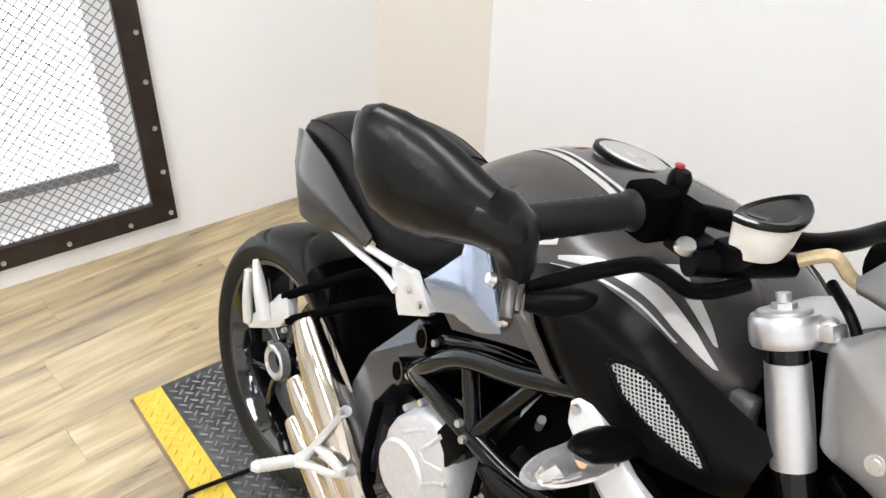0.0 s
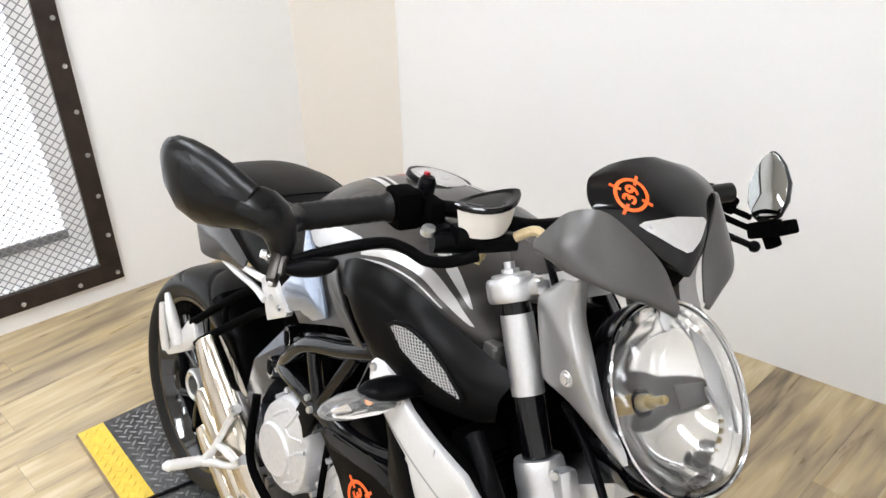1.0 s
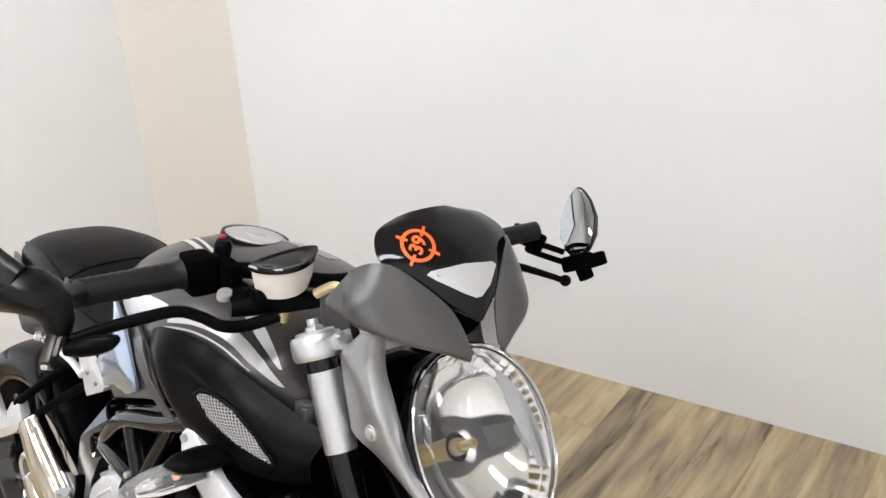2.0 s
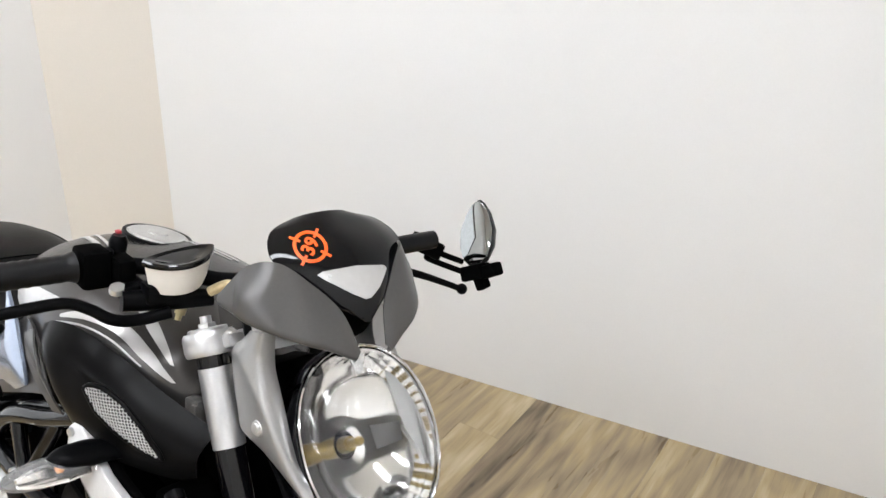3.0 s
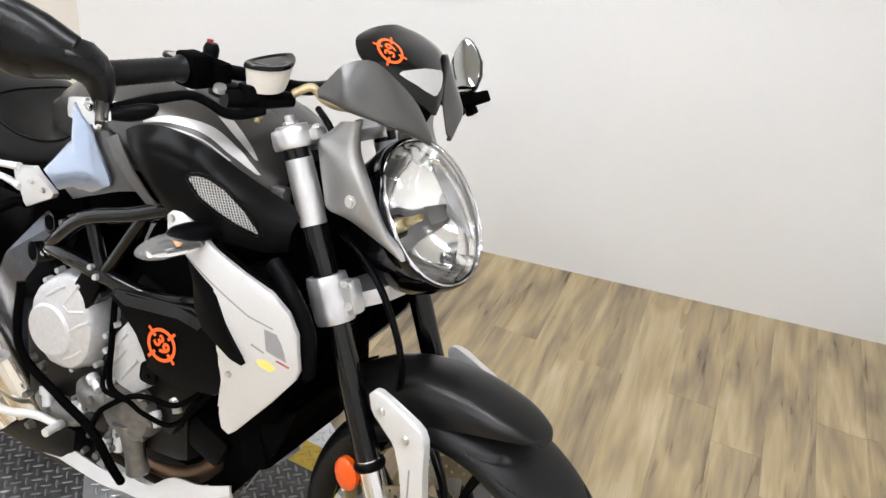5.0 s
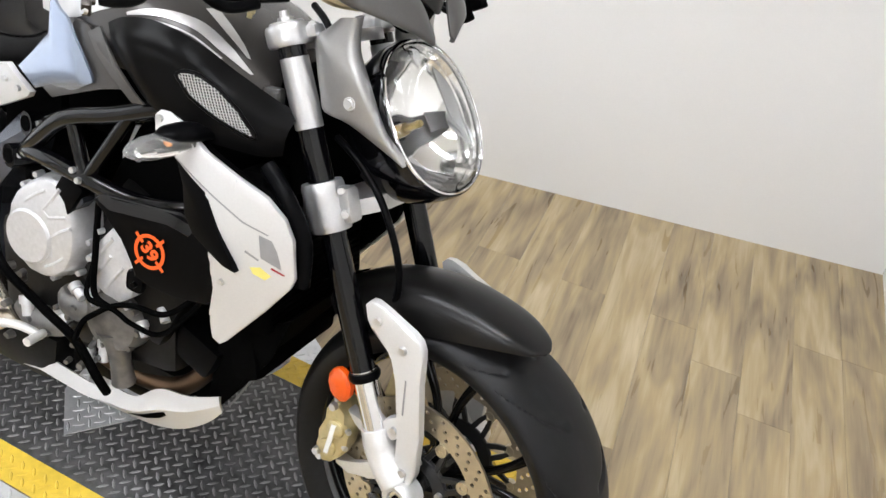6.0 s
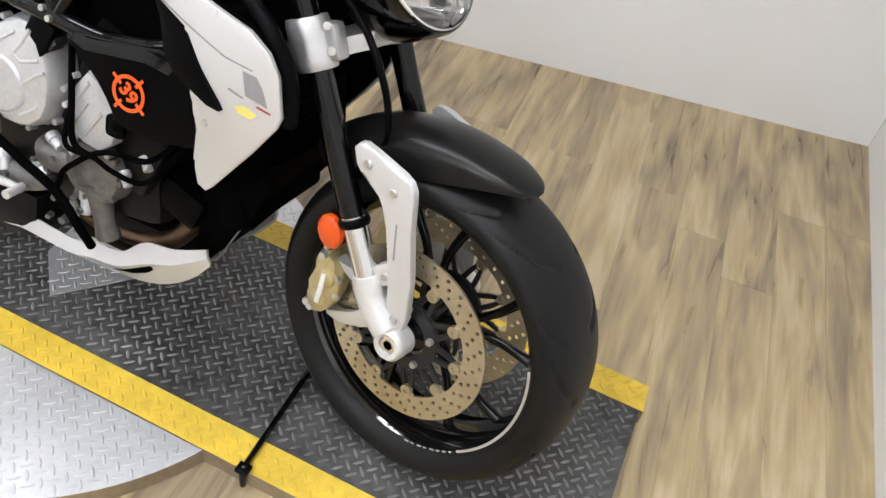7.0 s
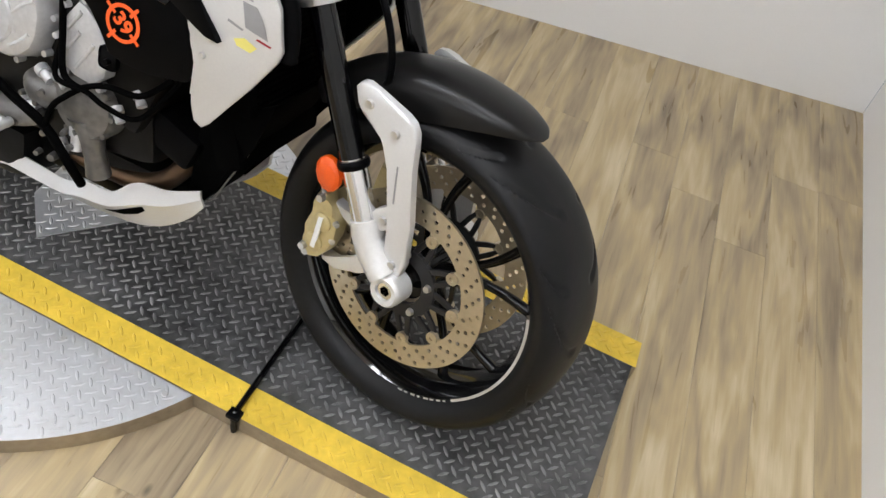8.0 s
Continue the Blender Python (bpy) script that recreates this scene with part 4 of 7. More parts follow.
mk("front_fender", fender, FENDER_PAINT, bike, "near-black satin front fender", steer=True, smooth=50)


def side_reflector(b):
    lathe(b, [(0.0001, 0.011), (0.012, 0.0095), (0.021, 0.006), (0.0265, 0.001), (0.0265, -0.010), (0.0001, -0.010)], (0, 0, 0), (0, -1, 0), 12, closed=False)
    b.transform(Matrix.Translation((-0.115, -0.140, 0.482)) @ Matrix.Rotation(radians(-14), 4, "Y") @ Matrix.Diagonal((0.98, 1, 1.28, 1)))


mk("side_reflector", side_reflector, AMBER, bike, "oval amber side reflector", steer=True, both=True, smooth=20)
mk("reflector_stay", lambda b: tube(b, [(-0.115, -0.130, 0.482), (-0.095, -0.125, 0.505), (-0.078, -0.12, 0.515)], 0.006, 8, 6), BLACK_SATIN, bike, steer=True, both=True)
mk("brake_hose", lambda b: tube(b, [(-0.27, -0.06, 0.885), (-0.20, -0.075, 0.865), (-0.135, -0.085, 0.82), (-0.085, -0.085, 0.74), (-0.08, -0.07, 0.66), (-0.12, -0.05, 0.62)], 0.0065, 10, 30), BLACK_SATIN, bike, "black brake hose", steer=True)
mk("brake_hose", lambda b: tube(b, [(-0.36, -0.06, 1.085), (-0.31, -0.085, 1.075), (-0.285, -0.085, 1.045), (-0.28, -0.05, 0.98)], 0.006, 10, 24), BLACK_SATIN, bike, "black brake hose", steer=True)
mk("cable_guide", lambda b: (add_box(b, (0.022, 0.030, 0.060), (-0.352, -0.088, 0.925), 0.004, Matrix.Rotation(radians(-22), 4, "Y")), add_box(b, (0.014, 0.034, 0.012), (-0.340, -0.090, 0.930), 0.003, Matrix.Rotation(radians(-22), 4, "Y"))), CAST_MOTTLED, bike, "grey cable guide beside the fork", steer=True)
mk("hose_fitting", lambda b: (add_disc_cyl(b, (-0.440, -0.118, 1.070), (-0.436, -0.126, 1.054), 0.008, 0.008, 12), add_disc_cyl(b, (-0.436, -0.126, 1.054), (-0.434, -0.130, 1.046), 0.0055, 0.0045, 8)), GOLD, bike, "small gold hose fitting", steer=True)
mk("hose_clip", lambda b: add_box(b, (0.03, 0.02, 0.018), (-0.115, -0.055, 0.628), 0.004), CAST, bike, steer=True)

# ---- headlamp ----
HC = V(-0.139, 0.018, 0.956)
HN, HU, HV = V(0.782, -0.113, 0.613), V(0.113, 0.994, 0), V(-0.609, 0.069, 0.790)


def lamp_pt(t, s, n):
    """Angle t round the lens, s its share of the radius, n metres out of its plane."""
    w, h = 0.1085 * math.copysign(abs(math.cos(t)) ** 0.92, math.cos(t)), 0.1336 * math.copysign(abs(math.sin(t)) ** 0.92, math.sin(t))
    return HC + HU * w * s + HV * h * s + HN * n


def lamp_rings(b, steps, seg=56, cap=True):
    skin(b, [[b.verts.new(lamp_pt(2 * math.pi * i / seg, s, n)) for i in range(seg)] for s, n in steps], cap)


lamp = mk("headlamp", lambda b: lamp_rings(b, [(0.955, 0.004), (1.025, 0.003), (1.045, -0.008), (1.04, -0.035), (0.99, -0.075), (0.86, -0.125), (0.62, -0.150), (0.40, -0.160), (0.38, -0.156), (0.60, -0.146), (0.84, -0.116), (0.955, -0.03)], cap=False), BLACK_GLOSS, bike, "round headlamp in a black shell", steer=True)
mk("trim_ring", lambda b: skin(b, [[b.verts.new(lamp_pt(2 * math.pi * i / 72, s, n)) for i in range(72)] for s, n in ((0.972, 0.008), (0.988, 0.011), (1.004, 0.009), (1.006, 0.002), (0.972, 0.002))], False, True), CHROME, lamp, "chrome trim ring", steer=True)


def bowl(b):
    seg = 96
    steps = [(0.82, -0.034), (0.74, -0.047), (0.64, -0.059), (0.51, -0.070), (0.36, -0.078), (0.16, -0.084)]
    skin(b, [[b.verts.new(lamp_pt(2 * math.pi * i / seg, s, n)) for i in range(seg)] for s, n in steps], False)


def facets(b):
    """The stepped outer ring of the reflector, cut into flat facets."""
    for lo, hi in (((0.955, -0.002), (0.91, -0.014)), ((0.905, -0.014), (0.82, -0.034))):
        skin(b, [[b.verts.new(lamp_pt(2 * math.pi * i / 56, s, n)) for i in range(56)] for s, n in (lo, hi)], False)


mk("reflector_ring", facets, REFLECT, lamp, "faceted mirror ring", steer=True, smooth=0)
mk("reflector", bowl, REFLECT, lamp, "bright mirror reflector", steer=True, smooth=80)
mk("bulb_shield", lambda b: plate(b, [lamp_pt(0, 0, -0.034) + HU * y + HV * z for y, z in ((0.022, 0.018), (0.074, 0.014), (0.071, -0.014), (0.026, -0.018))], 0.003, -HN, 0.001), WING_PAINT, lamp, "grey light shield", steer=True)
mk("reflector_back", lambda b: lamp_rings(b, [(0.17, -0.0845), (0.001, -0.0845)], 24), BLACK_MATT, lamp, steer=True)


def bulb(b):
    c = lamp_pt(0, 0, 0)
    add_disc_cyl(b, c - HN * 0.084, c - HN * 0.064, 0.013, 0.011, 18)
    add_disc_cyl(b, c - HN * 0.064, c - HN * 0.034, 0.0065, 0.0065, 16)
    add_disc_cyl(b, c - HN * 0.034, c - HN * 0.028, 0.0075, 0.005, 16)


mk("bulb", bulb, BRASS, lamp, "brass-coloured bulb", steer=True)


def dome(b):
    seg = 56
    prof = [(0.968, 0.004), (0.90, 0.017), (0.75, 0.028), (0.5, 0.036), (0.22, 0.040)]
    rings = [[b.verts.new(lamp_pt(2 * math.pi * i / seg, s, n)) for i in range(seg)] for s, n in prof + [(s, n - 0.0025) for s, n in prof[::-1]]]
    skin(b, rings[:5], False)
    skin(b, rings[5:], False)
    b.faces.new(rings[4])
    b.faces.new(rings[5][::-1])
    for i in range(seg):
        b.faces.new((rings[0][i], rings[0][(i + 1) % seg], rings[9][(i + 1) % seg], rings[9][i]))


glass = mk("lens", dome, GLASS, lamp, "clear glass lens", steer=True, smooth=60)
glass.visible_shadow = False


def lamp_cover(b):
    """A faceted side cover: a flat rear face, a crease, a front face and a lip folded in towards the lamp."""
    rows = [
        [(-0.272, -0.102, 1.092), (-0.262, -0.109, 1.098), (-0.246, -0.110, 1.103), (-0.232, -0.108, 1.107), (-0.238, -0.084, 1.106)],
        [(-0.290, -0.104, 1.072), (-0.276, -0.112, 1.074), (-0.256, -0.114, 1.076), (-0.232, -0.110, 1.078), (-0.238, -0.084, 1.078)],
        [(-0.308, -0.106, 1.052), (-0.296, -0.115, 1.052), (-0.252, -0.120, 1.046), (-0.222, -0.114, 1.050), (-0.230, -0.086, 1.050)],
        [(-0.299, -0.106, 1.016), (-0.287, -0.115, 1.014), (-0.222, -0.122, 1.018), (-0.200, -0.116, 1.020), (-0.208, -0.088, 1.020)],
        [(-0.282, -0.106, 0.970), (-0.270, -0.115, 0.970), (-0.196, -0.121, 0.990), (-0.178, -0.115, 0.991), (-0.186, -0.090, 0.990)],
        [(-0.268, -0.106, 0.940), (-0.256, -0.114, 0.945), (-0.178, -0.118, 0.962), (-0.156, -0.113, 0.965), (-0.164, -0.092, 0.962)],
        [(-0.216, -0.105, 0.938), (-0.206, -0.112, 0.940), (-0.160, -0.115, 0.942), (-0.138, -0.110, 0.944), (-0.144, -0.092, 0.942)],
        [(-0.140, -0.101, 0.918), (-0.134, -0.106, 0.919), (-0.124, -0.107, 0.920), (-0.116, -0.105, 0.922), (-0.112, -0.094, 0.924)],
        [(-0.104, -0.098, 0.905), (-0.103, -0.100, 0.906), (-0.102, -0.101, 0.907), (-0.101, -0.100, 0.908), (-0.100, -0.095, 0.909)],
    ]
    shell(b, smooth_grid(rows, 17, 33), 0.006, -1)


mk("headlamp_cover", lamp_cover, SATIN_SILVER, bike, "satin silver headlamp side cover", steer=True, both=True, smooth=50)
mk("cover_bolt", lambda b: (bolt(b, (-0.211, -0.117, 0.977), (0.1, -1, 0.1), 0.0125, 0.006), bolt(b, (-0.211, -0.121, 0.977), (0.1, -1, 0.1), 0.008, 0.005)), BOLT, bike, steer=True, both=True)

# ---- fly screen ----
YC = 0.020


def screen_row(x, xe, z, ze, w):
    return [(xe, YC - w, ze), (x - (x - xe) * 0.30, YC - 0.62 * w, z - (z - ze) * 0.30), (x, YC, z), (x - (x - xe) * 0.30, YC + 0.62 * w, z - (z - ze) * 0.30), (xe, YC + w, ze)]


SCREEN = [screen_row(-0.171, -0.175, 1.122, 1.126, 0.010), screen_row(-0.178, -0.196, 1.152, 1.149, 0.050), screen_row(-0.197, -0.224, 1.184, 1.174, 0.084), screen_row(-0.231, -0.254, 1.215, 1.203, 0.110), screen_row(-0.268, -0.288, 1.235, 1.225, 0.092), screen_row(-0.292, -0.303, 1.246, 1.236, 0.048)]
screen_grid = smooth_grid(SCREEN, 33, 33)
screen = mk("fly_screen", lambda b: shell(b, screen_grid, 0.004, 1), BLACK_GLOSS, bike, "gloss black fly screen", steer=True, smooth=60)
SCREEN_TRIS = grid_tris(screen_grid)
emblem((-0.2390, -0.038, 1.218), (0.80, -0.36, 0.48), (-0.5, 0, 0.86), 0.0240, screen, True, roll=radians(52), tris=SCREEN_TRIS)


def screen_window(b):
    p = [V(-0.205, -0.043, 1.190), V(-0.204, -0.036, 1.1945), V(-0.200, 0.015, 1.1965), V(-0.203, 0.066, 1.188), V(-0.204, 0.070, 1.182), V(-0.188, 0.046, 1.163), V(-0.178, 0.026, 1.1545), V(-0.177, 0.016, 1.1545), V(-0.183, -0.002, 1.163), V(-0.198, -0.034, 1.183)]
    decal(b, p, (0.88, 0, 0.47), SCREEN_TRIS, 0.0012)


mk("screen_insert", screen_window, PALE_VINYL, screen, "pale silver triangular insert", steer=True)
for y in (-0.028, 0.058):
    mk("insert_screw", lambda b: bolt(b, drape(V(-0.20, y, 1.188), V(0.88, 0, 0.47), SCREEN_TRIS, 0.001), (0.88, 0, 0.47), 0.003, 0.002), BOLT, screen, steer=True)


def cowl(b):
    r0 = [(-0.290, -0.141, 1.144), (-0.276, -0.127, 1.172), (-0.262, -0.114, 1.192), (-0.232, -0.094, 1.204), (-0.210, -0.062, 1.181), (-0.184, -0.022, 1.140), (-0.155, -0.006, 1.090)]
    r1 = [(-0.288, -0.144, 1.140), (-0.263, -0.135, 1.152), (-0.240, -0.133, 1.160), (-0.212, -0.104, 1.163), (-0.188, -0.072, 1.148), (-0.167, -0.034, 1.120), (-0.152, -0.010, 1.087)]
    r2 = [(-0.284, -0.144, 1.137), (-0.256, -0.140, 1.136), (-0.231, -0.134, 1.131), (-0.197, -0.114, 1.126), (-0.173, -0.084, 1.116), (-0.159, -0.045, 1.101), (-0.150, -0.012, 1.083)]
    r3 = [(-0.282, -0.138, 1.139), (-0.258, -0.130, 1.135), (-0.234, -0.122, 1.130), (-0.203, -0.102, 1.124), (-0.181, -0.074, 1.113), (-0.167, -0.038, 1.098), (-0.154, -0.010, 1.084)]
    g = [[V(*p) for p in r] for r in (r0, r1, r2, r3)]
    shell(b, smooth_grid(g, 43, 19), 0.004, 1)


for k in (0, 1):
    b = bmesh.new()
    cowl(b)
    if k:
        b.transform(Matrix.Translation((0, YC, 0)) @ Matrix.Diagonal((1, -0.80, 1, 1)) @ Matrix.Translation((0, -YC, 0)))
    b.transform(STEER)
    part("lamp_cowl", b, WING_PAINT, bike, "mid-grey satin cowl wing above the headlamp", 50)


def cowl_core(b):
    add_box(b, (0.07, 0.070, 0.09), (-0.225, YC, 1.128), 0.02, Matrix.Rotation(radians(25), 4, "Y"))
    add_box(b, (0.11, 0.16, 0.05), (-0.29, YC, 1.130), 0.02, Matrix.Rotation(radians(-10), 4, "Y"))


mk("instrument_mount", cowl_core, BLACK_MATT, bike, "black instrument mount", steer=True)
mk("lamp_fin", lambda b: plate(b, [lamp_pt(0, 0, -0.006) + HU * y + HV * z for y, z in ((0.000, 0.120), (0.012, 0.121), (0.024, 0.120), (0.018, 0.096), (0.012, 0.090), (0.006, 0.096))], 0.005, -HN, 0.001), CHROME, lamp, "small chrome fin", steer=True)

# ---- handlebar and controls ----
def bars(b):
    tube(b, [(-0.475, -0.40, 1.137), (-0.475, -0.25, 1.137), (-0.455, -0.16, 1.128), (-0.41, -0.07, 1.11), (-0.40, 0, 1.108), (-0.405, 0.07, 1.108), (-0.402, 0.15, 1.118), (-0.382, 0.27, 1.128)], 0.0125, 14, 50)


mk("handlebar", bars, BLACK_SATIN, bike, "black tapered handlebar", steer=True)


def grip(b):
    prof = [(0.0140, 0.0)]
    for k in range(22):
        h = 0.002 + 0.146 * k / 21
        prof.append((0.0185 + (0.0010 if k % 2 else 0.0) + (0.004 if k < 1 or k > 20 else 0), h))
    prof.append((0.0140, 0.150))
    lathe(b, prof, (-0.475, -0.262, 1.137), (0, -1, 0), 28, closed=False)


mk("grip", grip, RUBBER, bike, "ribbed black rubber grip", steer=True)
mk("grip", lambda b: tube(b, [(-0.401, 0.16, 1.119), (-0.390, 0.23, 1.128), (-0.376, 0.322, 1.136)], [0.0165, 0.0165, 0.016], 24, 8), RUBBER, bike, "black rubber grip", steer=True)


def switch(b):
    add_box(b, (0.048, 0.040, 0.056), (-0.474, -0.240, 1.135), 0.008)
    add_box(b, (0.060, 0.028, 0.050), (-0.462, -0.205, 1.128), 0.010)


mk("kill_switch", lambda b: (tube(b, [(-0.478, -0.206, 1.136), (-0.480, -0.202, 1.150), (-0.482, -0.199, 1.165), (-0.482, -0.198, 1.174)], [0.014, 0.0125, 0.0135, 0.009], 18, 10), tube(b, [(-0.470, -0.222, 1.146), (-0.468, -0.220, 1.160)], [0.010, 0.008], 14)), BLACK_SATIN, bike, "black kill switch lever", steer=True, smooth=50)
mk("switch_block", switch, BLACK_MATT, bike, "black switch block", steer=True)
mk("start_button", lambda b: add_box(b, (0.009, 0.008, 0.005), (-0.490, -0.196, 1.176), 0.002), RED_VINYL, bike, "red switch", steer=True)


def cup_outline(s, z):
    pts = []
    for k in range(20):
        a = 2 * math.pi * k / 20
        u, v = math.cos(a), math.sin(a)
        x = -0.402 + s * 0.036 * u * (0.36 if u < 0 else 1.0)
        y = -0.146 + s * 0.051 * v * (1 - 0.20 * max(u, 0))
        pts.append(V(x, y, z + 0.10 * (y + 0.146) - 0.004 * max(u, 0) * s))
    return pts


def cup(b):
    skin(b, [[b.verts.new(p) for p in cup_outline(s, z)] for s, z in ((0.60, 1.116), (0.76, 1.118), (0.86, 1.130), (0.92, 1.146), (0.97, 1.160))])


res = mk("brake_fluid_reservoir", cup, CUP, bike, "translucent white brake fluid cup with black lid", steer=True)
mk("lid", lambda b: skin(b, [[b.verts.new(p) for p in cup_outline(s, z)] for s, z in ((0.96, 1.160), (1.04, 1.1605), (1.055, 1.163), (1.05, 1.1665), (1.0, 1.1682), (0.90, 1.1675), (0.78, 1.1665), (0.74, 1.1655), (0.5, 1.1655))]), BLACK_GLOSS, res, "gloss black lid", steer=True)


def master(b):
    tube(b, [(-0.42, -0.22, 1.100), (-0.405, -0.16, 1.098), (-0.385, -0.10, 1.098)], [0.016, 0.017, 0.013], 12, 8)
    add_box(b, (0.05, 0.035, 0.026), (-0.44, -0.20, 1.108), 0.006)
    add_box(b, (0.03, 0.05, 0.03), (-0.405, -0.17, 1.112), 0.006)


mk("brake_cylinder", master, BLACK_SATIN, bike, "black brake master cylinder", steer=True)
bolts("lever_screw", [((-0.428, -0.222, 1.112), (0.3, -0.2, 1), 0.012, 0.008), ((-0.412, -0.185, 1.114), (0.3, -0.3, 1), 0.008, 0.008)], BOLT, bike, True)


def lever(b):
    pts = [(-0.385, -0.165, 1.086), (-0.390, -0.210, 1.081), (-0.390, -0.245, 1.089), (-0.398, -0.270, 1.105), (-0.405, -0.300, 1.117), (-0.408, -0.350, 1.116), (-0.409, -0.400, 1.112), (-0.408, -0.432, 1.109)]
    tube(b, pts, [0.009, 0.009, 0.0085, 0.008, 0.008, 0.0085, 0.0075, 0.006], 12, 30)


mk("brake_lever", lever, BLACK_SATIN, bike, "black brake lever", steer=True)


def clutch_lever(b):
    tube(b, [(-0.41, 0.17, 1.09), (-0.40, 0.24, 1.085), (-0.385, 0.30, 1.07), (-0.365, 0.36, 1.048), (-0.355, 0.38, 1.040)], [0.009, 0.008, 0.007, 0.006, 0.006], 10, 20)
    r = bmesh.ops.create_uvsphere(b, u_segments=14, v_segments=10, radius=0.0105, matrix=Matrix.Translation((-0.352, 0.387, 1.038)))


mk("clutch_lever", clutch_lever, BLACK_SATIN, bike, "black ball-ended clutch lever", steer=True)


GUARD_METAL = surface("smoked_aluminium", (0.040, 0.035, 0.030), 0.34, 0.6, grain=120, vary=0.12, stain=14, bump=0.05)


def lever_guard(b):
    """The end clamp of the lever guard: a small waisted bracket with a raised rib."""
    turn = Matrix.Rotation(radians(-35), 4, "Z") @ Matrix.Rotation(radians(32), 4, "Y")
    add_box(b, (0.050, 0.013, 0.022), (-0.402, -0.453, 1.106), 0.004, turn)
    add_box(b, (0.040, 0.018, 0.008), (-0.402, -0.450, 1.112), 0.003, turn)
    add_box(b, (0.016, 0.022, 0.018), (-0.412, -0.444, 1.112), 0.004, turn)


lg = mk("lever_guard", lever_guard, GUARD_METAL, bike, "smoked aluminium lever guard bracket", steer=True)
mk("guard_blade", lambda b: tube(b, [(-0.396, -0.440, 1.104), (-0.386, -0.425, 1.106), (-0.376, -0.408, 1.110), (-0.370, -0.394, 1.114), (-0.368, -0.384, 1.118)], [0.008, 0.0115, 0.0125, 0.0100, 0.003], 16, 16), BLACK_SATIN, lg, "black guard blade", steer=True, smooth=60)
bolts("guard_bolt", [((-0.420, -0.460, 1.116), (-0.2, -0.9, 0.3), 0.006, 0.006), ((-0.424, -0.452, 1.106), (-0.9, -0.3, 0.2), 0.0055, 0.006), ((-0.388, -0.464, 1.094), (0, -1, 0.1), 0.0065, 0.005)], BOLT, lg, True)
mk("brake_hose", lambda b: tube(b, [(-0.375, -0.11, 1.112), (-0.352, -0.092, 1.128), (-0.332, -0.080, 1.112), (-0.318, -0.058, 1.102), (-0.300, -0.02, 1.098)], 0.0075, 10, 24), HOSE, bike, "braided gold brake hose", steer=True)


def bar_end(b):
    """A slim elbow from the end of the bar up into the mirror and down to the lever guard."""
    rings = []
    for c, wide, deep, ax in (((-0.434, -0.474, 1.176), 0.0290, 0.0225, (0.84, 0.52, -0.15)), ((-0.426, -0.462, 1.172), 0.0300, 0.0225, (0.75, 0.60, -0.28)), ((-0.424, -0.448, 1.160), 0.0275, 0.0205, (0.35, 0.62, -0.70)), ((-0.424, -0.440, 1.146), 0.0235, 0.0190, (0.05, 0.40, -0.92)), ((-0.421, -0.438, 1.130), 0.0190, 0.0170, (0.0, 0.1, -1)), ((-0.416, -0.440, 1.117), 0.0140, 0.0130, (0.1, 0, -1)), ((-0.414, -0.441, 1.112), 0.0080, 0.0080, (0.1, 0, -1))):
        ax = V(*ax).normalized()
        side = ax.cross(V(-0.55, 0.75, 0.35)).normalized()
        up = side.cross(ax)
        rings.append([b.verts.new(V(*c) + side * deep * math.copysign(abs(math.cos(q)) ** 0.75, math.cos(q)) + up * wide * math.copysign(abs(math.sin(q)) ** 0.75, math.sin(q))) for q in [2 * math.pi * i / 28 for i in range(28)]])
    skin(b, rings)
    tube(b, [(-0.475, -0.396, 1.137), (-0.462, -0.414, 1.140), (-0.440, -0.432, 1.146)], [0.0185, 0.0185, 0.0170], 20, 8)


mk("mirror_mount", bar_end, HOUSING, bike, "black bar-end mirror mount", steer=True, smooth=70)


def mirror_shell(b):
    a, e = V(-0.432, -0.470, 1.174), V(-0.547, -0.553, 1.204)
    ax = (e - a).normalized()
    up = (V(0, 0, 1) - ax * ax.z).normalized()
    out = up.cross(ax)
    rings = []
    for t, h, d, lift in ((0.0, 0.031, 0.0245, 0.0), (0.12, 0.036, 0.029, 0.0), (0.3, 0.046, 0.032, -0.002), (0.5, 0.052, 0.032, -0.003), (0.7, 0.050, 0.029, 0.000), (0.86, 0.038, 0.022, 0.008), (0.96, 0.020, 0.013, 0.017), (1.0, 0.006, 0.004, 0.022)):
        c = a + (e - a) * t + up * lift
        rings.append([b.verts.new(c + up * h * math.sin(q) + out * d * (math.cos(q) if math.cos(q) > 0 else 0.25 * math.cos(q))) for q in [2 * math.pi * i / 32 for i in range(32)]])
    skin(b, rings)


rm = mk("mirror_housing", mirror_shell, HOUSING, bike, "black teardrop mirror housing", steer=True, smooth=60)


def left_mirror(b):
    a = V(-0.395, 0.462, 1.055)
    e = V(-0.446, 0.500, 1.172)
    up = (e - a).normalized()
    face = V(0.04, -0.92, 0.36)
    face = (face - up * face.dot(up)).normalized()
    wid = up.cross(face)
    rings = []
    for t, w, d in ((0.0, 0.012, 0.010), (0.10, 0.028, 0.018), (0.3, 0.040, 0.026), (0.55, 0.041, 0.026), (0.8, 0.028, 0.018), (0.94, 0.014, 0.010), (1.0, 0.004, 0.003)):
        c = a + (e - a) * t
        rings.append([b.verts.new(c + wid * w * math.sin(q) - face * d * (math.cos(q) if math.cos(q) > 0 else 0.12 * math.cos(q))) for q in [2 * math.pi * i / 28 for i in range(28)]])
    skin(b, rings)


lm = mk("mirror_housing", left_mirror, HOUSING, bike, "black mirror housing on a slotted arm", steer=True, smooth=60)


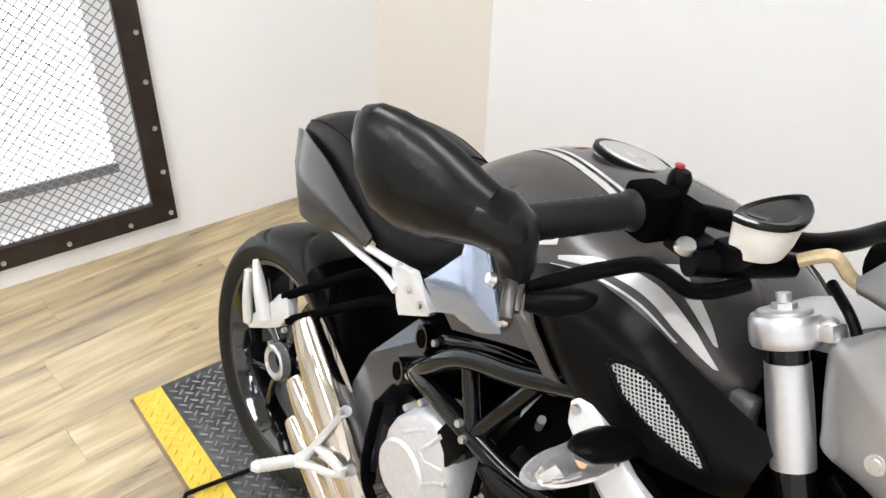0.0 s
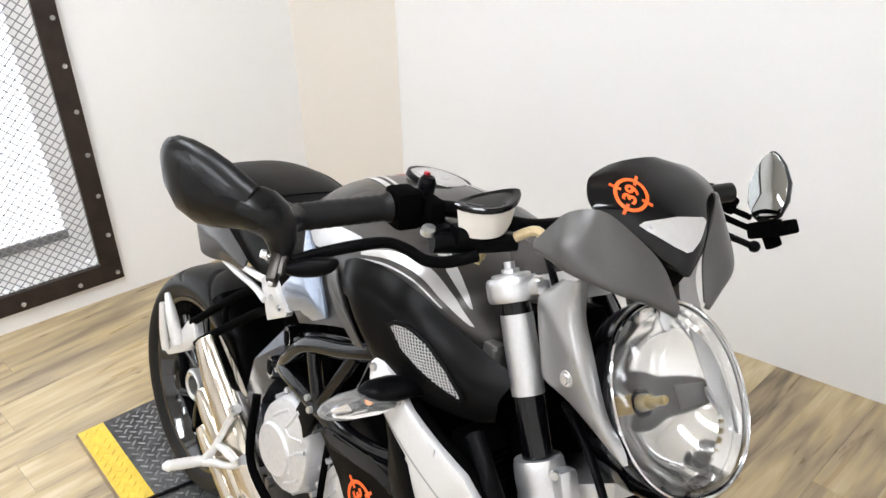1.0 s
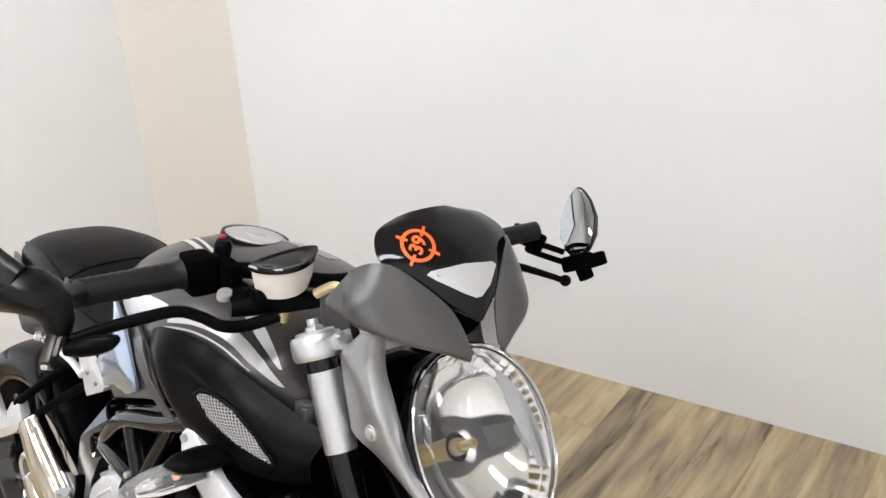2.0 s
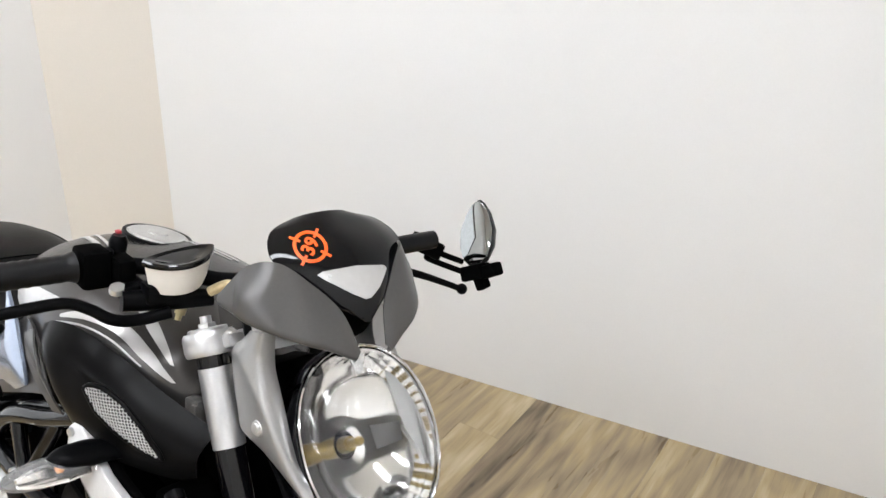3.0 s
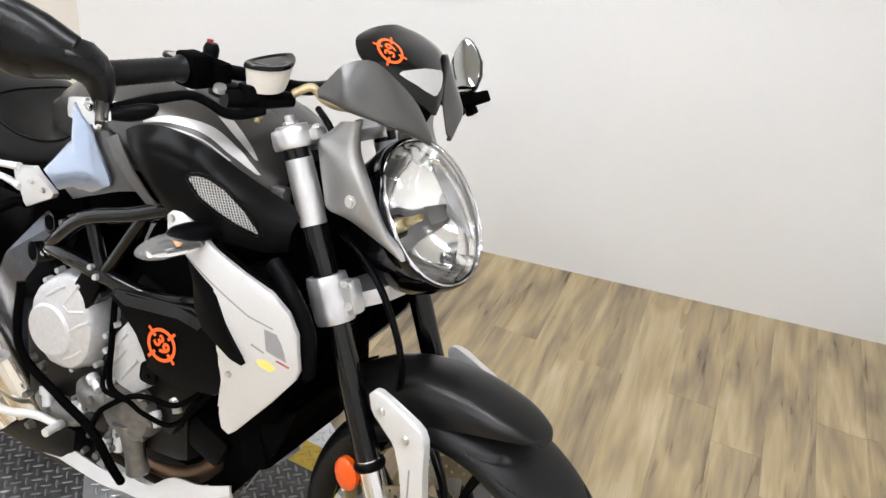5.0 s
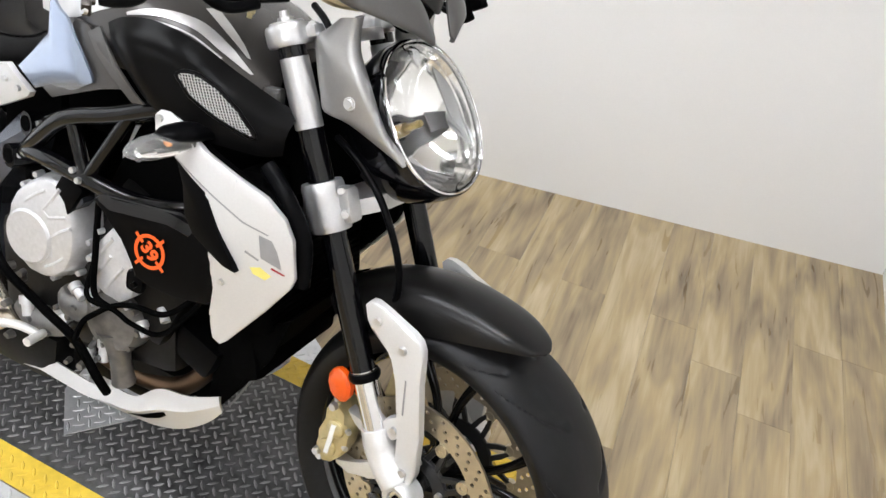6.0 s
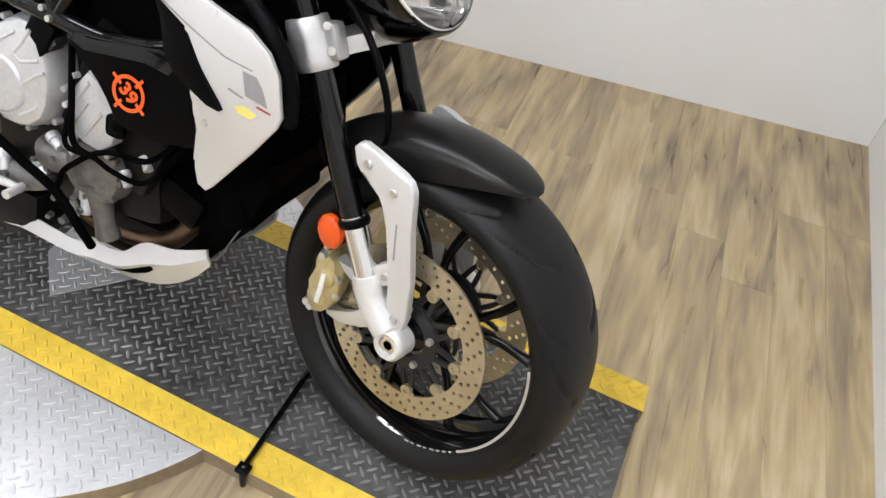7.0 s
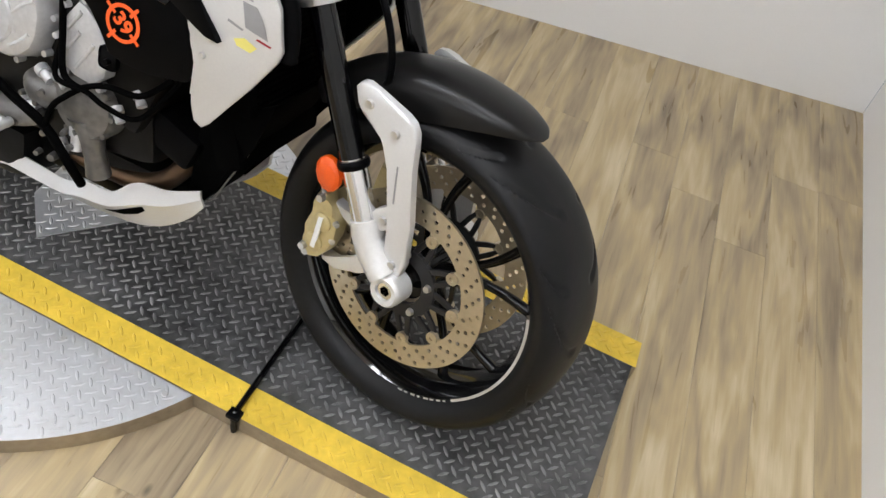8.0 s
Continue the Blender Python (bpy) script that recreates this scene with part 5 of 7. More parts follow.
def left_glass(b):
    a = V(-0.395, 0.462, 1.055)
    e = V(-0.446, 0.500, 1.172)
    up = (e - a).normalized()
    face = V(0.04, -0.92, 0.36)
    face = (face - up * face.dot(up)).normalized()
    wid = up.cross(face)
    prof = [(0.05, 0.016), (0.14, 0.028), (0.32, 0.036), (0.55, 0.037), (0.78, 0.026), (0.92, 0.013), (0.97, 0.004)]
    pts = [a + (e - a) * t + wid * w + face * 0.0065 for t, w in prof] + [a + (e - a) * t - wid * w + face * 0.0065 for t, w in prof[::-1]]
    plate(b, pts, 0.004, -face, 0.0008)


mk("mirror_glass", left_glass, MIRROR, lm, "mirror glass", steer=True, smooth=20)


def left_arm(b):
    add_box(b, (0.058, 0.034, 0.030), (-0.398, 0.468, 1.042), 0.006, Matrix.Rotation(radians(-28), 4, "Y"))
    add_box(b, (0.040, 0.030, 0.026), (-0.362, 0.470, 1.058), 0.005, Matrix.Rotation(radians(-32), 4, "Y"))
    add_box(b, (0.026, 0.020, 0.036), (-0.382, 0.470, 1.030), 0.005, Matrix.Rotation(radians(-40), 4, "Y"))
    for dz in (-0.010, 0.010):
        tube(b, [(-0.425, 0.455, 1.046 + dz), (-0.438, 0.410, 1.064 + dz), (-0.420, 0.355, 1.090 + dz), (-0.400, 0.335, 1.104 + dz)], 0.0058, 8, 12)
    add_box(b, (0.022, 0.075, 0.032), (-0.392, 0.322, 1.118), 0.006, Matrix.Rotation(radians(-26), 4, "X"))


mk("mirror_arm", left_arm, BLACK_MATT, bike, "black slotted mirror arm", steer=True)

# ---- tank ----
TANK_X = [-0.985, -0.93, -0.86, -0.78, -0.69, -0.60, -0.51, -0.44, -0.385]
TANK_TOP = [0.938, 0.988, 1.034, 1.062, 1.072, 1.066, 1.046, 1.014, 0.974]
TANK_W = [0.070, 0.105, 0.142, 0.175, 0.198, 0.207, 0.196, 0.165, 0.120]
TANK_LOW = [0.915, 0.925, 0.935, 0.940, 0.945, 0.950, 0.945, 0.935, 0.920]


def curve_at(xs, ys, x):
    x = min(max(x, xs[0]), xs[-1])
    k = max(i for i in range(len(xs) - 1) if xs[i] <= x)
    t = (x - xs[k]) / (xs[k + 1] - xs[k])
    a, b_, c, d = ys[max(k - 1, 0)], ys[k], ys[k + 1], ys[min(k + 2, len(ys) - 1)]
    return 0.5 * (2 * b_ + (c - a) * t + (2 * a - 5 * b_ + 4 * c - d) * t * t + (3 * b_ - a - 3 * c + d) * t**3)


def tank_pt(x, s, off=0.0):
    """A place on the tank at length x; s runs from -1 (right flank) over 0 (crest) to 1."""
    top, w, low = (curve_at(TANK_X, ys, x) for ys in (TANK_TOP, TANK_W, TANK_LOW))
    q = abs(s) * math.pi / 2
    y = (w + off) * math.sin(q) ** 0.84
    z = low + (top - low + off) * max(math.cos(q), 0.0) ** 0.82
    return V(x, math.copysign(y, s), z)


def tank_body(b):
    rings = []
    for i in range(49):
        x = TANK_X[0] + (TANK_X[-1] - TANK_X[0]) * i / 48
        up = [tank_pt(x, -1 + 2 * j / 36) for j in range(37)]
        w = up[0].y
        low = [V(x, -w * 0.9, up[0].z - 0.05), V(x, w * 0.9, up[0].z - 0.05)]
        rings.append([b.verts.new(p) for p in up + low])
    skin(b, rings)


tank = mk("fuel_tank", tank_body, GREY_PAINT, bike, "dark grey satin fuel tank with silver stripes", smooth=60)


def tank_band(b, path, width):
    """A sticker band along places (x, s) on the tank."""
    n = 40
    cl = spline([(x, s, 0) for x, s in path], n)
    left, right = [], []
    for i, p in enumerate(cl):
        d = cl[min(i + 1, n - 1)] - cl[max(i - 1, 0)]
        nn = V(-d.y * 0.30, d.x / 0.30, 0)
        nn = nn / max(math.hypot(nn.x, nn.y * 0.30), 1e-6)
        wd = width if not isinstance(width, tuple) else float(np.interp(i / (n - 1), np.linspace(0, 1, len(width)), width))
        for k, lst in ((-1, left), (1, right)):
            lst.append((p.x + nn.x * k * wd / 2, p.y + nn.y * k * wd / 2))
    rows = [[tank_pt(x, s, 0.0009) for x, s in left], [tank_pt((x0 + x1) / 2, (s0 + s1) / 2, 0.0012) for (x0, s0), (x1, s1) in zip(left, right)], [tank_pt(x, s, 0.0009) for x, s in right]]
    shell(b, rows, 0.0006, -1)


STRIPES = (
    ([(-0.90, -0.05), (-0.81, -0.16), (-0.71, -0.24), (-0.65, -0.28), (-0.60, -0.34)], 0.011),
    ([(-0.88, 0.00), (-0.79, -0.115), (-0.70, -0.195), (-0.64, -0.23), (-0.60, -0.28)], 0.006),
    ([(-0.87, -0.93), (-0.75, -0.85), (-0.645, -0.72)], (0.070, 0.066, 0.014)),
    ([(-0.63, -0.80), (-0.57, -0.67), (-0.51, -0.62), (-0.46, -0.69), (-0.418, -0.80)], (0.006, 0.022, 0.032, 0.030, 0.006)),
    ([(-0.52, -0.40), (-0.48, -0.48), (-0.45, -0.56), (-0.43, -0.64)], (0.024, 0.022, 0.015, 0.004)),
    ([(-0.635, -0.86), (-0.57, -0.76), (-0.51, -0.735), (-0.46, -0.80)], 0.0045),
)
for path, wd in STRIPES:
    for k in (0, 1):
        mk("stripe", lambda b: tank_band(b, [(x, -s if k else s) for x, s in path], wd), PALE_VINYL, tank, "silver tank stripe", smooth=60)

CAPC = tank_pt(-0.730, 0.09, 0.0)
CAPN = V(0.06, 0.10, 1).normalized()


def cap_plate(b):
    q = CAPN.to_track_quat("Z", "Y").to_matrix()
    for r, h0, h1 in ((0.056, -0.012, 0.004), (0.049, 0.003, 0.0065), (0.018, 0.006, 0.009)):
        add_disc_cyl(b, CAPC + CAPN * h0, CAPC + CAPN * h1, r, r - 0.002, 40)


cap = mk("fuel_cap", cap_plate, CAP_METAL, tank, "round brushed aluminium fuel cap")
mk("cap_ring", lambda b: lathe(b, [(0.055, -0.004), (0.062, -0.004), (0.061, 0.004), (0.055, 0.005)], CAPC, CAPN, 44), BLACK_SATIN, tank)


CAP_TURN = CAPN.to_track_quat("Z", "Y").to_matrix()
bolts("cap_screw", [(CAPC + CAP_TURN @ V(0.0525 * math.cos(radians(60 * k + 15)), 0.0525 * math.sin(radians(60 * k + 15)), 0.003), CAPN, 0.0025, 0.0015) for k in range(6)], BOLT, tank)
mk("warning_label", lambda b: tank_band(b, [(-0.815, 0.02), (-0.81, 0.13)], 0.014), RED_DULL, tank, "small dull red label")

# ---- flank panels ----
FLANK_ROWS = (
    [(-0.656, -0.204, 0.972), (-0.618, -0.212, 0.992), (-0.560, -0.208, 1.002), (-0.490, -0.194, 0.988), (-0.425, -0.172, 0.958), (-0.365, -0.146, 0.930), (-0.325, -0.128, 0.915)],
    [(-0.632, -0.220, 0.952), (-0.588, -0.240, 0.962), (-0.534, -0.235, 0.962), (-0.475, -0.226, 0.950), (-0.415, -0.208, 0.926), (-0.360, -0.182, 0.898), (-0.324, -0.158, 0.888)],
    [(-0.600, -0.224, 0.922), (-0.556, -0.241, 0.916), (-0.508, -0.236, 0.902), (-0.460, -0.226, 0.888), (-0.405, -0.208, 0.876), (-0.358, -0.182, 0.865), (-0.326, -0.158, 0.866)],
    [(-0.560, -0.220, 0.884), (-0.526, -0.228, 0.872), (-0.484, -0.224, 0.858), (-0.440, -0.214, 0.848), (-0.392, -0.194, 0.844), (-0.352, -0.170, 0.842), (-0.330, -0.152, 0.848)],
)
flank_grid = smooth_grid(FLANK_ROWS, 43, 25)
FLANK_TRIS = grid_tris(flank_grid)


def flank(b):
    shell(b, flank_grid, 0.004, 1)


fl = mk("flank_panel", flank, CHARCOAL, bike, "charcoal gloss tank flank panel with mesh vent", both=True, smooth=60)

VENT = [(-0.493, -0.23, 0.942), (-0.487, -0.23, 0.948), (-0.475, -0.229, 0.951), (-0.457, -0.226, 0.95), (-0.427, -0.218, 0.938), (-0.393, -0.205, 0.913), (-0.367, -0.192, 0.883), (-0.362, -0.19, 0.874), (-0.371, -0.193, 0.874), (-0.396, -0.2, 0.882), (-0.432, -0.212, 0.896), (-0.467, -0.223, 0.915)]


def vent_frame(b):
    decal(b, [V(*p) for p in VENT], VENT_N, FLANK_TRIS, 0.0056)


def inside_poly(x, z, poly):
    hit = False
    for (x0, z0), (x1, z1) in zip(poly, poly[1:] + poly[:1]):
        if (z0 > z) != (z1 > z) and x < (x1 - x0) * (z - z0) / (z1 - z0) + x0:
            hit = not hit
    return hit


VENT_U, VENT_N = V(0.80, 0.34, -0.48).normalized(), V(0.36, -0.92, 0.06).normalized()
VENT_W = VENT_N.cross(VENT_U).normalized()
VENT_C = sum((V(*p) for p in VENT), Vector()) / len(VENT)


def vent_mesh(b):
    """Woven wire: crossed strands cut to the outline of the vent."""
    poly = [((V(*p) - VENT_C).dot(VENT_U), (V(*p) - VENT_C).dot(VENT_W)) for p in VENT]
    step = 0.0045
    for s in (-1, 1):
        for k in range(-55, 56):
            run = []
            for i in range(-60, 61):
                q = i * 0.0026
                u, w = q, s * 0.75 * q + k * step * 1.25
                if inside_poly(u, w, poly):
                    run.append(drape(VENT_C + VENT_U * u + VENT_W * w, VENT_N, FLANK_TRIS, 0.0085 + 0.0006 * (1 if (i + k) % 2 else -1)))
                elif len(run) > 2:
                    tube(b, run, 0.0008, 4, cap=False)
                    run = []
            if len(run) > 2:
                tube(b, run, 0.0008, 4, cap=False)


def vent_border(b):
    n = len(VENT)
    ring = [drape(V(*VENT[i]).lerp(V(*VENT[(i + 1) % n]), t), VENT_N, FLANK_TRIS, 0.006) for i in range(n) for t in (0.0, 0.5)]
    tube(b, ring + ring[:2], 0.0042, 8)


for k in (0, 1):
    mk("vent_border", lambda b: (vent_border(b), b.transform(FLIP) if k else None), CHARCOAL, fl[k], smooth=60)
    mk("vent_backing", lambda b: (vent_frame(b), b.transform(FLIP) if k else None), BLACK_MATT, fl[k], "black vent recess")
    tagged(mk("vent_mesh", lambda b: (vent_mesh(b), b.transform(FLIP) if k else None), MESH_ALU, fl[k], "bright woven vent mesh", smooth=0), kind="stuff")


mk("knee_strip", lambda b: plate(b, [V(*p) for p in ((-0.682, -0.226, 0.952), (-0.658, -0.226, 0.968), (-0.636, -0.236, 0.950), (-0.604, -0.241, 0.920), (-0.566, -0.238, 0.886), (-0.548, -0.234, 0.872), (-0.572, -0.236, 0.868), (-0.612, -0.241, 0.898), (-0.650, -0.239, 0.928))], 0.004, (0, 1, 0), 0.0015, 0.003), WING_PAINT, bike, "grey knee strip", both=True)


def knee(b):
    plate(b, [(-0.735, -0.196, 0.956), (-0.700, -0.205, 0.956), (-0.590, -0.228, 0.884), (-0.640, -0.232, 0.868), (-0.760, -0.214, 0.812), (-0.800, -0.206, 0.826), (-0.780, -0.196, 0.905)], 0.006, (0, 1, 0), 0.002, 0.004)


mk("knee_panel", knee, GREY_PAINT, bike, "dark grey knee panel", both=True)


def blue(b):
    plate(b, [(-0.790, -0.200, 0.985), (-0.764, -0.206, 0.966), (-0.741, -0.212, 0.958), (-0.700, -0.222, 0.918), (-0.664, -0.232, 0.887), (-0.656, -0.234, 0.874), (-0.690, -0.226, 0.852), (-0.730, -0.216, 0.830), (-0.764, -0.212, 0.834), (-0.806, -0.206, 0.812), (-0.858, -0.196, 0.836), (-0.826, -0.198, 0.872), (-0.790, -0.200, 0.916)], 0.006, (0, 1, 0), 0.002, 0.007)


mk("side_cover", blue, SILVER_BLUE_SHEEN, bike, "glossy silver side cover below the seat", both=True)

# ---- seat and tail ----
SX = [-1.46, -1.41, -1.32, -1.21, -1.12, -1.04, -0.96, -0.89, -0.83, -0.80]
ST = [0.830, 0.886, 0.926, 0.938, 0.926, 0.893, 0.880, 0.895, 0.945, 0.965]
SW = [0.045, 0.085, 0.118, 0.138, 0.150, 0.160, 0.160, 0.145, 0.120, 0.100]
SL = [0.810, 0.835, 0.850, 0.855, 0.830, 0.805, 0.805, 0.825, 0.880, 0.930]


def seat_body(b):
    rings = []
    for i in range(55):
        x = SX[0] + (SX[-1] - SX[0]) * i / 54
        top, w, low = (curve_at(SX, ys, x) for ys in (ST, SW, SL))
        ring = []
        for j in range(29):
            q = (-1 + 2 * j / 28) * math.pi / 2
            ring.append(b.verts.new((x, math.copysign(w * abs(math.sin(q)) ** 0.7, q), low + (top - low) * max(math.cos(q), 0) ** 0.55)))
        ring += [b.verts.new((x, w * 0.8, low - 0.02)), b.verts.new((x, -w * 0.8, low - 0.02))]
        rings.append(ring)
    skin(b, rings)


seat = mk("seat", seat_body, SEAT_VINYL, bike, "black vinyl two-step seat", smooth=60)


def seat_seam(b):
    for s in (-1, 1):
        pts = []
        for i in range(14):
            x = -1.40 + 0.56 * i / 13
            top, w, low = (curve_at(SX, ys, x) for ys in (ST, SW, SL))
            q = 0.62 * math.pi / 2
            pts.append((x, s * (w * math.sin(q) ** 0.7 + 0.001), low + (top - low) * math.cos(q) ** 0.55 + 0.001))
        tube(b, pts, 0.0022, 6, 40)
    pts = []
    for j in range(13):
        q = (-0.62 + 1.24 * j / 12) * math.pi / 2
        x = -1.10
        top, w, low = (curve_at(SX, ys, x) for ys in (ST, SW, SL))
        pts.append((x, math.copysign(w * abs(math.sin(q)) ** 0.7, q), low + (top - low) * math.cos(q) ** 0.55 + 0.001))
    tube(b, pts, 0.0022, 6, 30)


mk("piping", seat_seam, BLACK_SATIN, seat, "raised seat seam")


def tail(b):
    r0 = [(-1.47, -0.055, 0.815), (-1.40, -0.098, 0.862), (-1.32, -0.128, 0.878), (-1.22, -0.146, 0.870), (-1.12, -0.158, 0.842), (-1.03, -0.166, 0.816)]
    r1 = [(-1.45, -0.060, 0.775), (-1.38, -0.108, 0.790), (-1.31, -0.140, 0.805), (-1.21, -0.158, 0.812), (-1.12, -0.168, 0.806), (-1.03, -0.172, 0.800)]
    r2 = [(-1.42, -0.058, 0.730), (-1.36, -0.102, 0.722), (-1.30, -0.130, 0.722), (-1.21, -0.150, 0.745), (-1.12, -0.160, 0.775), (-1.03, -0.168, 0.788)]
    shell(b, smooth_grid([r0, r1, r2], 31, 13), 0.005, 1)


mk("tail_panel", tail, TAIL_PAINT, bike, "dark grey satin tail panel", both=True, smooth=60)
mk("tail_core", lambda b: (add_box(b, (0.40, 0.18, 0.09), (-1.24, 0, 0.79), 0.03), add_box(b, (0.26, 0.26, 0.10), (-0.95, 0, 0.77), 0.03)), BLACK_MATT, bike, "black seat base")


def subframe(b):
    plate(b, [(-0.955, -0.180, 0.812), (-0.918, -0.188, 0.822), (-0.888, -0.194, 0.832), (-0.866, -0.200, 0.822), (-0.826, -0.198, 0.797), (-0.832, -0.196, 0.786), (-0.904, -0.190, 0.744), (-0.918, -0.186, 0.752), (-0.926, -0.184, 0.772), (-0.950, -0.180, 0.790)], 0.014, (0, 1, 0), 0.003)
    tube(b, [(-0.930, -0.186, 0.818), (-0.985, -0.178, 0.806), (-1.08, -0.162, 0.786), (-1.176, -0.144, 0.772)], [0.008, 0.007, 0.0065, 0.006], 8, 10)
    tube(b, [(-0.925, -0.186, 0.778), (-0.980, -0.178, 0.780), (-1.07, -0.164, 0.768), (-1.170, -0.146, 0.756)], [0.008, 0.007, 0.0065, 0.006], 8, 10)


sub = mk("subframe_plate", subframe, SILVER, bike, "silver seat subframe plate", both=True)
bolts("subframe_bolt", [((-0.886, -0.196, 0.803), (0, -1, 0), 0.006), ((-0.850, -0.200, 0.797), (0, -1, 0), 0.006)], BOLT, bike, False, True)
mk("stay_rod", lambda b: (tube(b, [(-1.00, -0.150, 0.752), (-1.06, -0.152, 0.728), (-1.29, -0.152, 0.548)], 0.0095, 12, 12), tube(b, [(-0.935, -0.160, 0.735), (-1.00, -0.156, 0.708), (-1.265, -0.152, 0.505)], 0.0095, 12, 12), tube(b, [(-1.135, -0.152, 0.668), (-1.13, -0.153, 0.608)], 0.007, 10)), BLACK_MATT, bike, "black passenger footrest stay", both=True)


def folded_peg(b):
    plate(b, xz(-0.160, [(-1.272, 0.560), (-1.255, 0.520), (-1.285, 0.478), (-1.330, 0.448), (-1.400, 0.405), (-1.420, 0.408), (-1.415, 0.430), (-1.340, 0.490), (-1.305, 0.545)]), 0.022, (0, 1, 0), 0.004)


pf = mk("passenger_footrest", folded_peg, FOOT, bike, "folded silver passenger footrest", both=True)
for k in (0, 1):
    mk("peg", lambda b: (tube(b, [(-1.330, -0.168, 0.475), (-1.352, -0.176, 0.540), (-1.374, -0.180, 0.592)], [0.016, 0.014, 0.006], 12, 8), b.transform(FLIP) if k else None), FOOT, pf[k])
    mk("peg_guard", lambda b: (tube(b, [(-1.398, -0.166, 0.425), (-1.402, -0.172, 0.480), (-1.408, -0.174, 0.548)], [0.010, 0.011, 0.009], 12, 8), b.transform(FLIP) if k else None), FOOT, pf[k])

# ---- frame ----
def frame_tubes(b):
    n1, n0, node = (-0.868, -0.166, 0.656), (-0.855, -0.142, 0.720), (-0.668, -0.216, 0.692)
    tube(b, [n1, (-0.812, -0.196, 0.705), (-0.752, -0.208, 0.766), (-0.705, -0.210, 0.795), (-0.625, -0.210, 0.825), (-0.53, -0.205, 0.868), (-0.45, -0.175, 0.895)], 0.0165, 14, 40)
    tube(b, [n0, (-0.787, -0.152, 0.757), (-0.70, -0.150, 0.790), (-0.58, -0.148, 0.82)], 0.013, 12, 16)
    tube(b, [n1, (-0.802, -0.200, 0.690), node, (-0.56, -0.214, 0.688), (-0.47, -0.205, 0.708), (-0.39, -0.18, 0.735)], 0.0165, 14, 40)
    tube(b, [(-0.716, -0.210, 0.788), node], 0.0125, 12)
    tube(b, [(-0.590, -0.210, 0.838), node], 0.0125, 12)
    for p in (n1, n0):
        add_disc_cyl(b, V(*p) + V(-0.008, -0.026, 0), V(*p) + V(0.006, 0.02, 0), 0.023, 0.023, 18)


frame_r = mk("trellis_frame", frame_tubes, BLACK_GLOSS, bike, "gloss black tubular trellis frame", both=True)
for p in ((-0.868, -0.166, 0.656), (-0.855, -0.142, 0.720)):
    mk("frame_socket", lambda b: add_disc_cyl(b, V(*p) + V(-0.009, -0.0275, 0), V(*p) + V(-0.008, -0.024, 0), 0.015, 0.015, 16), BLACK_MATT, frame_r[0])
bolts("frame_bolt", [(p, (0, -1, 0.1), 0.0065, 0.007) for p in ((-0.668, -0.233, 0.693), (-0.845, -0.190, 0.668), (-0.836, -0.160, 0.728), (-0.688, -0.226, 0.704))], BOLT, bike, False, True)


def pivot_plate(b):
    """A folded casting: facets round one raised corner, with a tail that runs down behind the clutch cover."""
    left, edge, top, tip, nose, low = [V(*p) for p in ((-1.044, -0.138, 0.502), (-1.016, -0.140, 0.559), (-0.918, -0.130, 0.716), (-0.858, -0.142, 0.722), (-0.873, -0.152, 0.660), (-0.966, -0.150, 0.508))]
    corner, belly_pt = V(-0.990, -0.158, 0.608), V(-0.928, -0.156, 0.575)
    foot = [V(-0.936, -0.148, 0.425), V(-0.940, -0.146, 0.300), V(-1.010, -0.134, 0.320), V(-1.034, -0.136, 0.420)]
    ol = [top, tip, nose, belly_pt, low, foot[0], foot[1], foot[2], foot[3], left, edge]
    k = len(ol)
    v = [b.verts.new(p) for p in ol]
    back = [b.verts.new(p + V(0.008, 0.05, -0.008)) for p in ol]
    c = b.verts.new(corner)
    for f in ((10, 0, c), (0, 1, c), (1, 2, c), (2, 3, c), (3, 4, c), (4, 9, c), (9, 10, c), (4, 5, 8, 9), (5, 6, 7, 8)):
        b.faces.new([v[q] if isinstance(q, int) else q for q in f])
    for q in range(k):
        b.faces.new((v[q], v[(q + 1) % k], back[(q + 1) % k], back[q]))
    b.faces.new(back)


mk("pivot_plate", pivot_plate, PIVOT_PAINT, bike, "grey faceted pivot plate", both=True, smooth=10)
mk("swingarm", lambda b: tube(b, [(-0.95, 0.10, 0.42), (-1.10, 0.155, 0.40), (-1.25, 0.165, 0.36), (-1.385, 0.15, 0.316)], [0.05, 0.055, 0.05, 0.06], 18, 14), BLACK_SATIN, bike, "black single-sided swingarm")


def hugger(b):
    rows = []
    for a in (20, 45, 70, 95, 115):
        rows.append([(RC[0] + r * math.cos(radians(a)), y, RC[2] + r * math.sin(radians(a))) for r, y in ((0.300, -0.112), (0.332, -0.100), (0.345, 0), (0.332, 0.100), (0.300, 0.112))])
    shell(b, smooth_grid(rows[:3], 21, 17), 0.004, 1)


mk("rear_hugger", hugger, BLACK_SATIN, bike, "black rear wheel hugger", smooth=60)

# ---- engine ----
def case(b):
    add_box(b, (0.44, 0.32, 0.24), (-0.70, 0.0, 0.42), 0.03, Matrix.Rotation(radians(-8), 4, "Y"))
    add_box(b, (0.22, 0.36, 0.26), (-0.56, 0.0, 0.55), 0.02, Matrix.Rotation(radians(20), 4, "Y"))


engine = mk("engine_block", case, CAST_DARK, bike, "dark cast engine block")
mk("cylinder_head", lambda b: add_box(b, (0.20, 0.34, 0.20), (-0.55, 0.0, 0.70), 0.03, Matrix.Rotation(radians(22), 4, "Y")), BLACK_MATT, bike, "black cylinder head")
mk("airbox", lambda b: add_box(b, (0.42, 0.24, 0.22), (-0.62, 0.0, 0.84), 0.04), BLACK_MATT, bike, "black airbox")
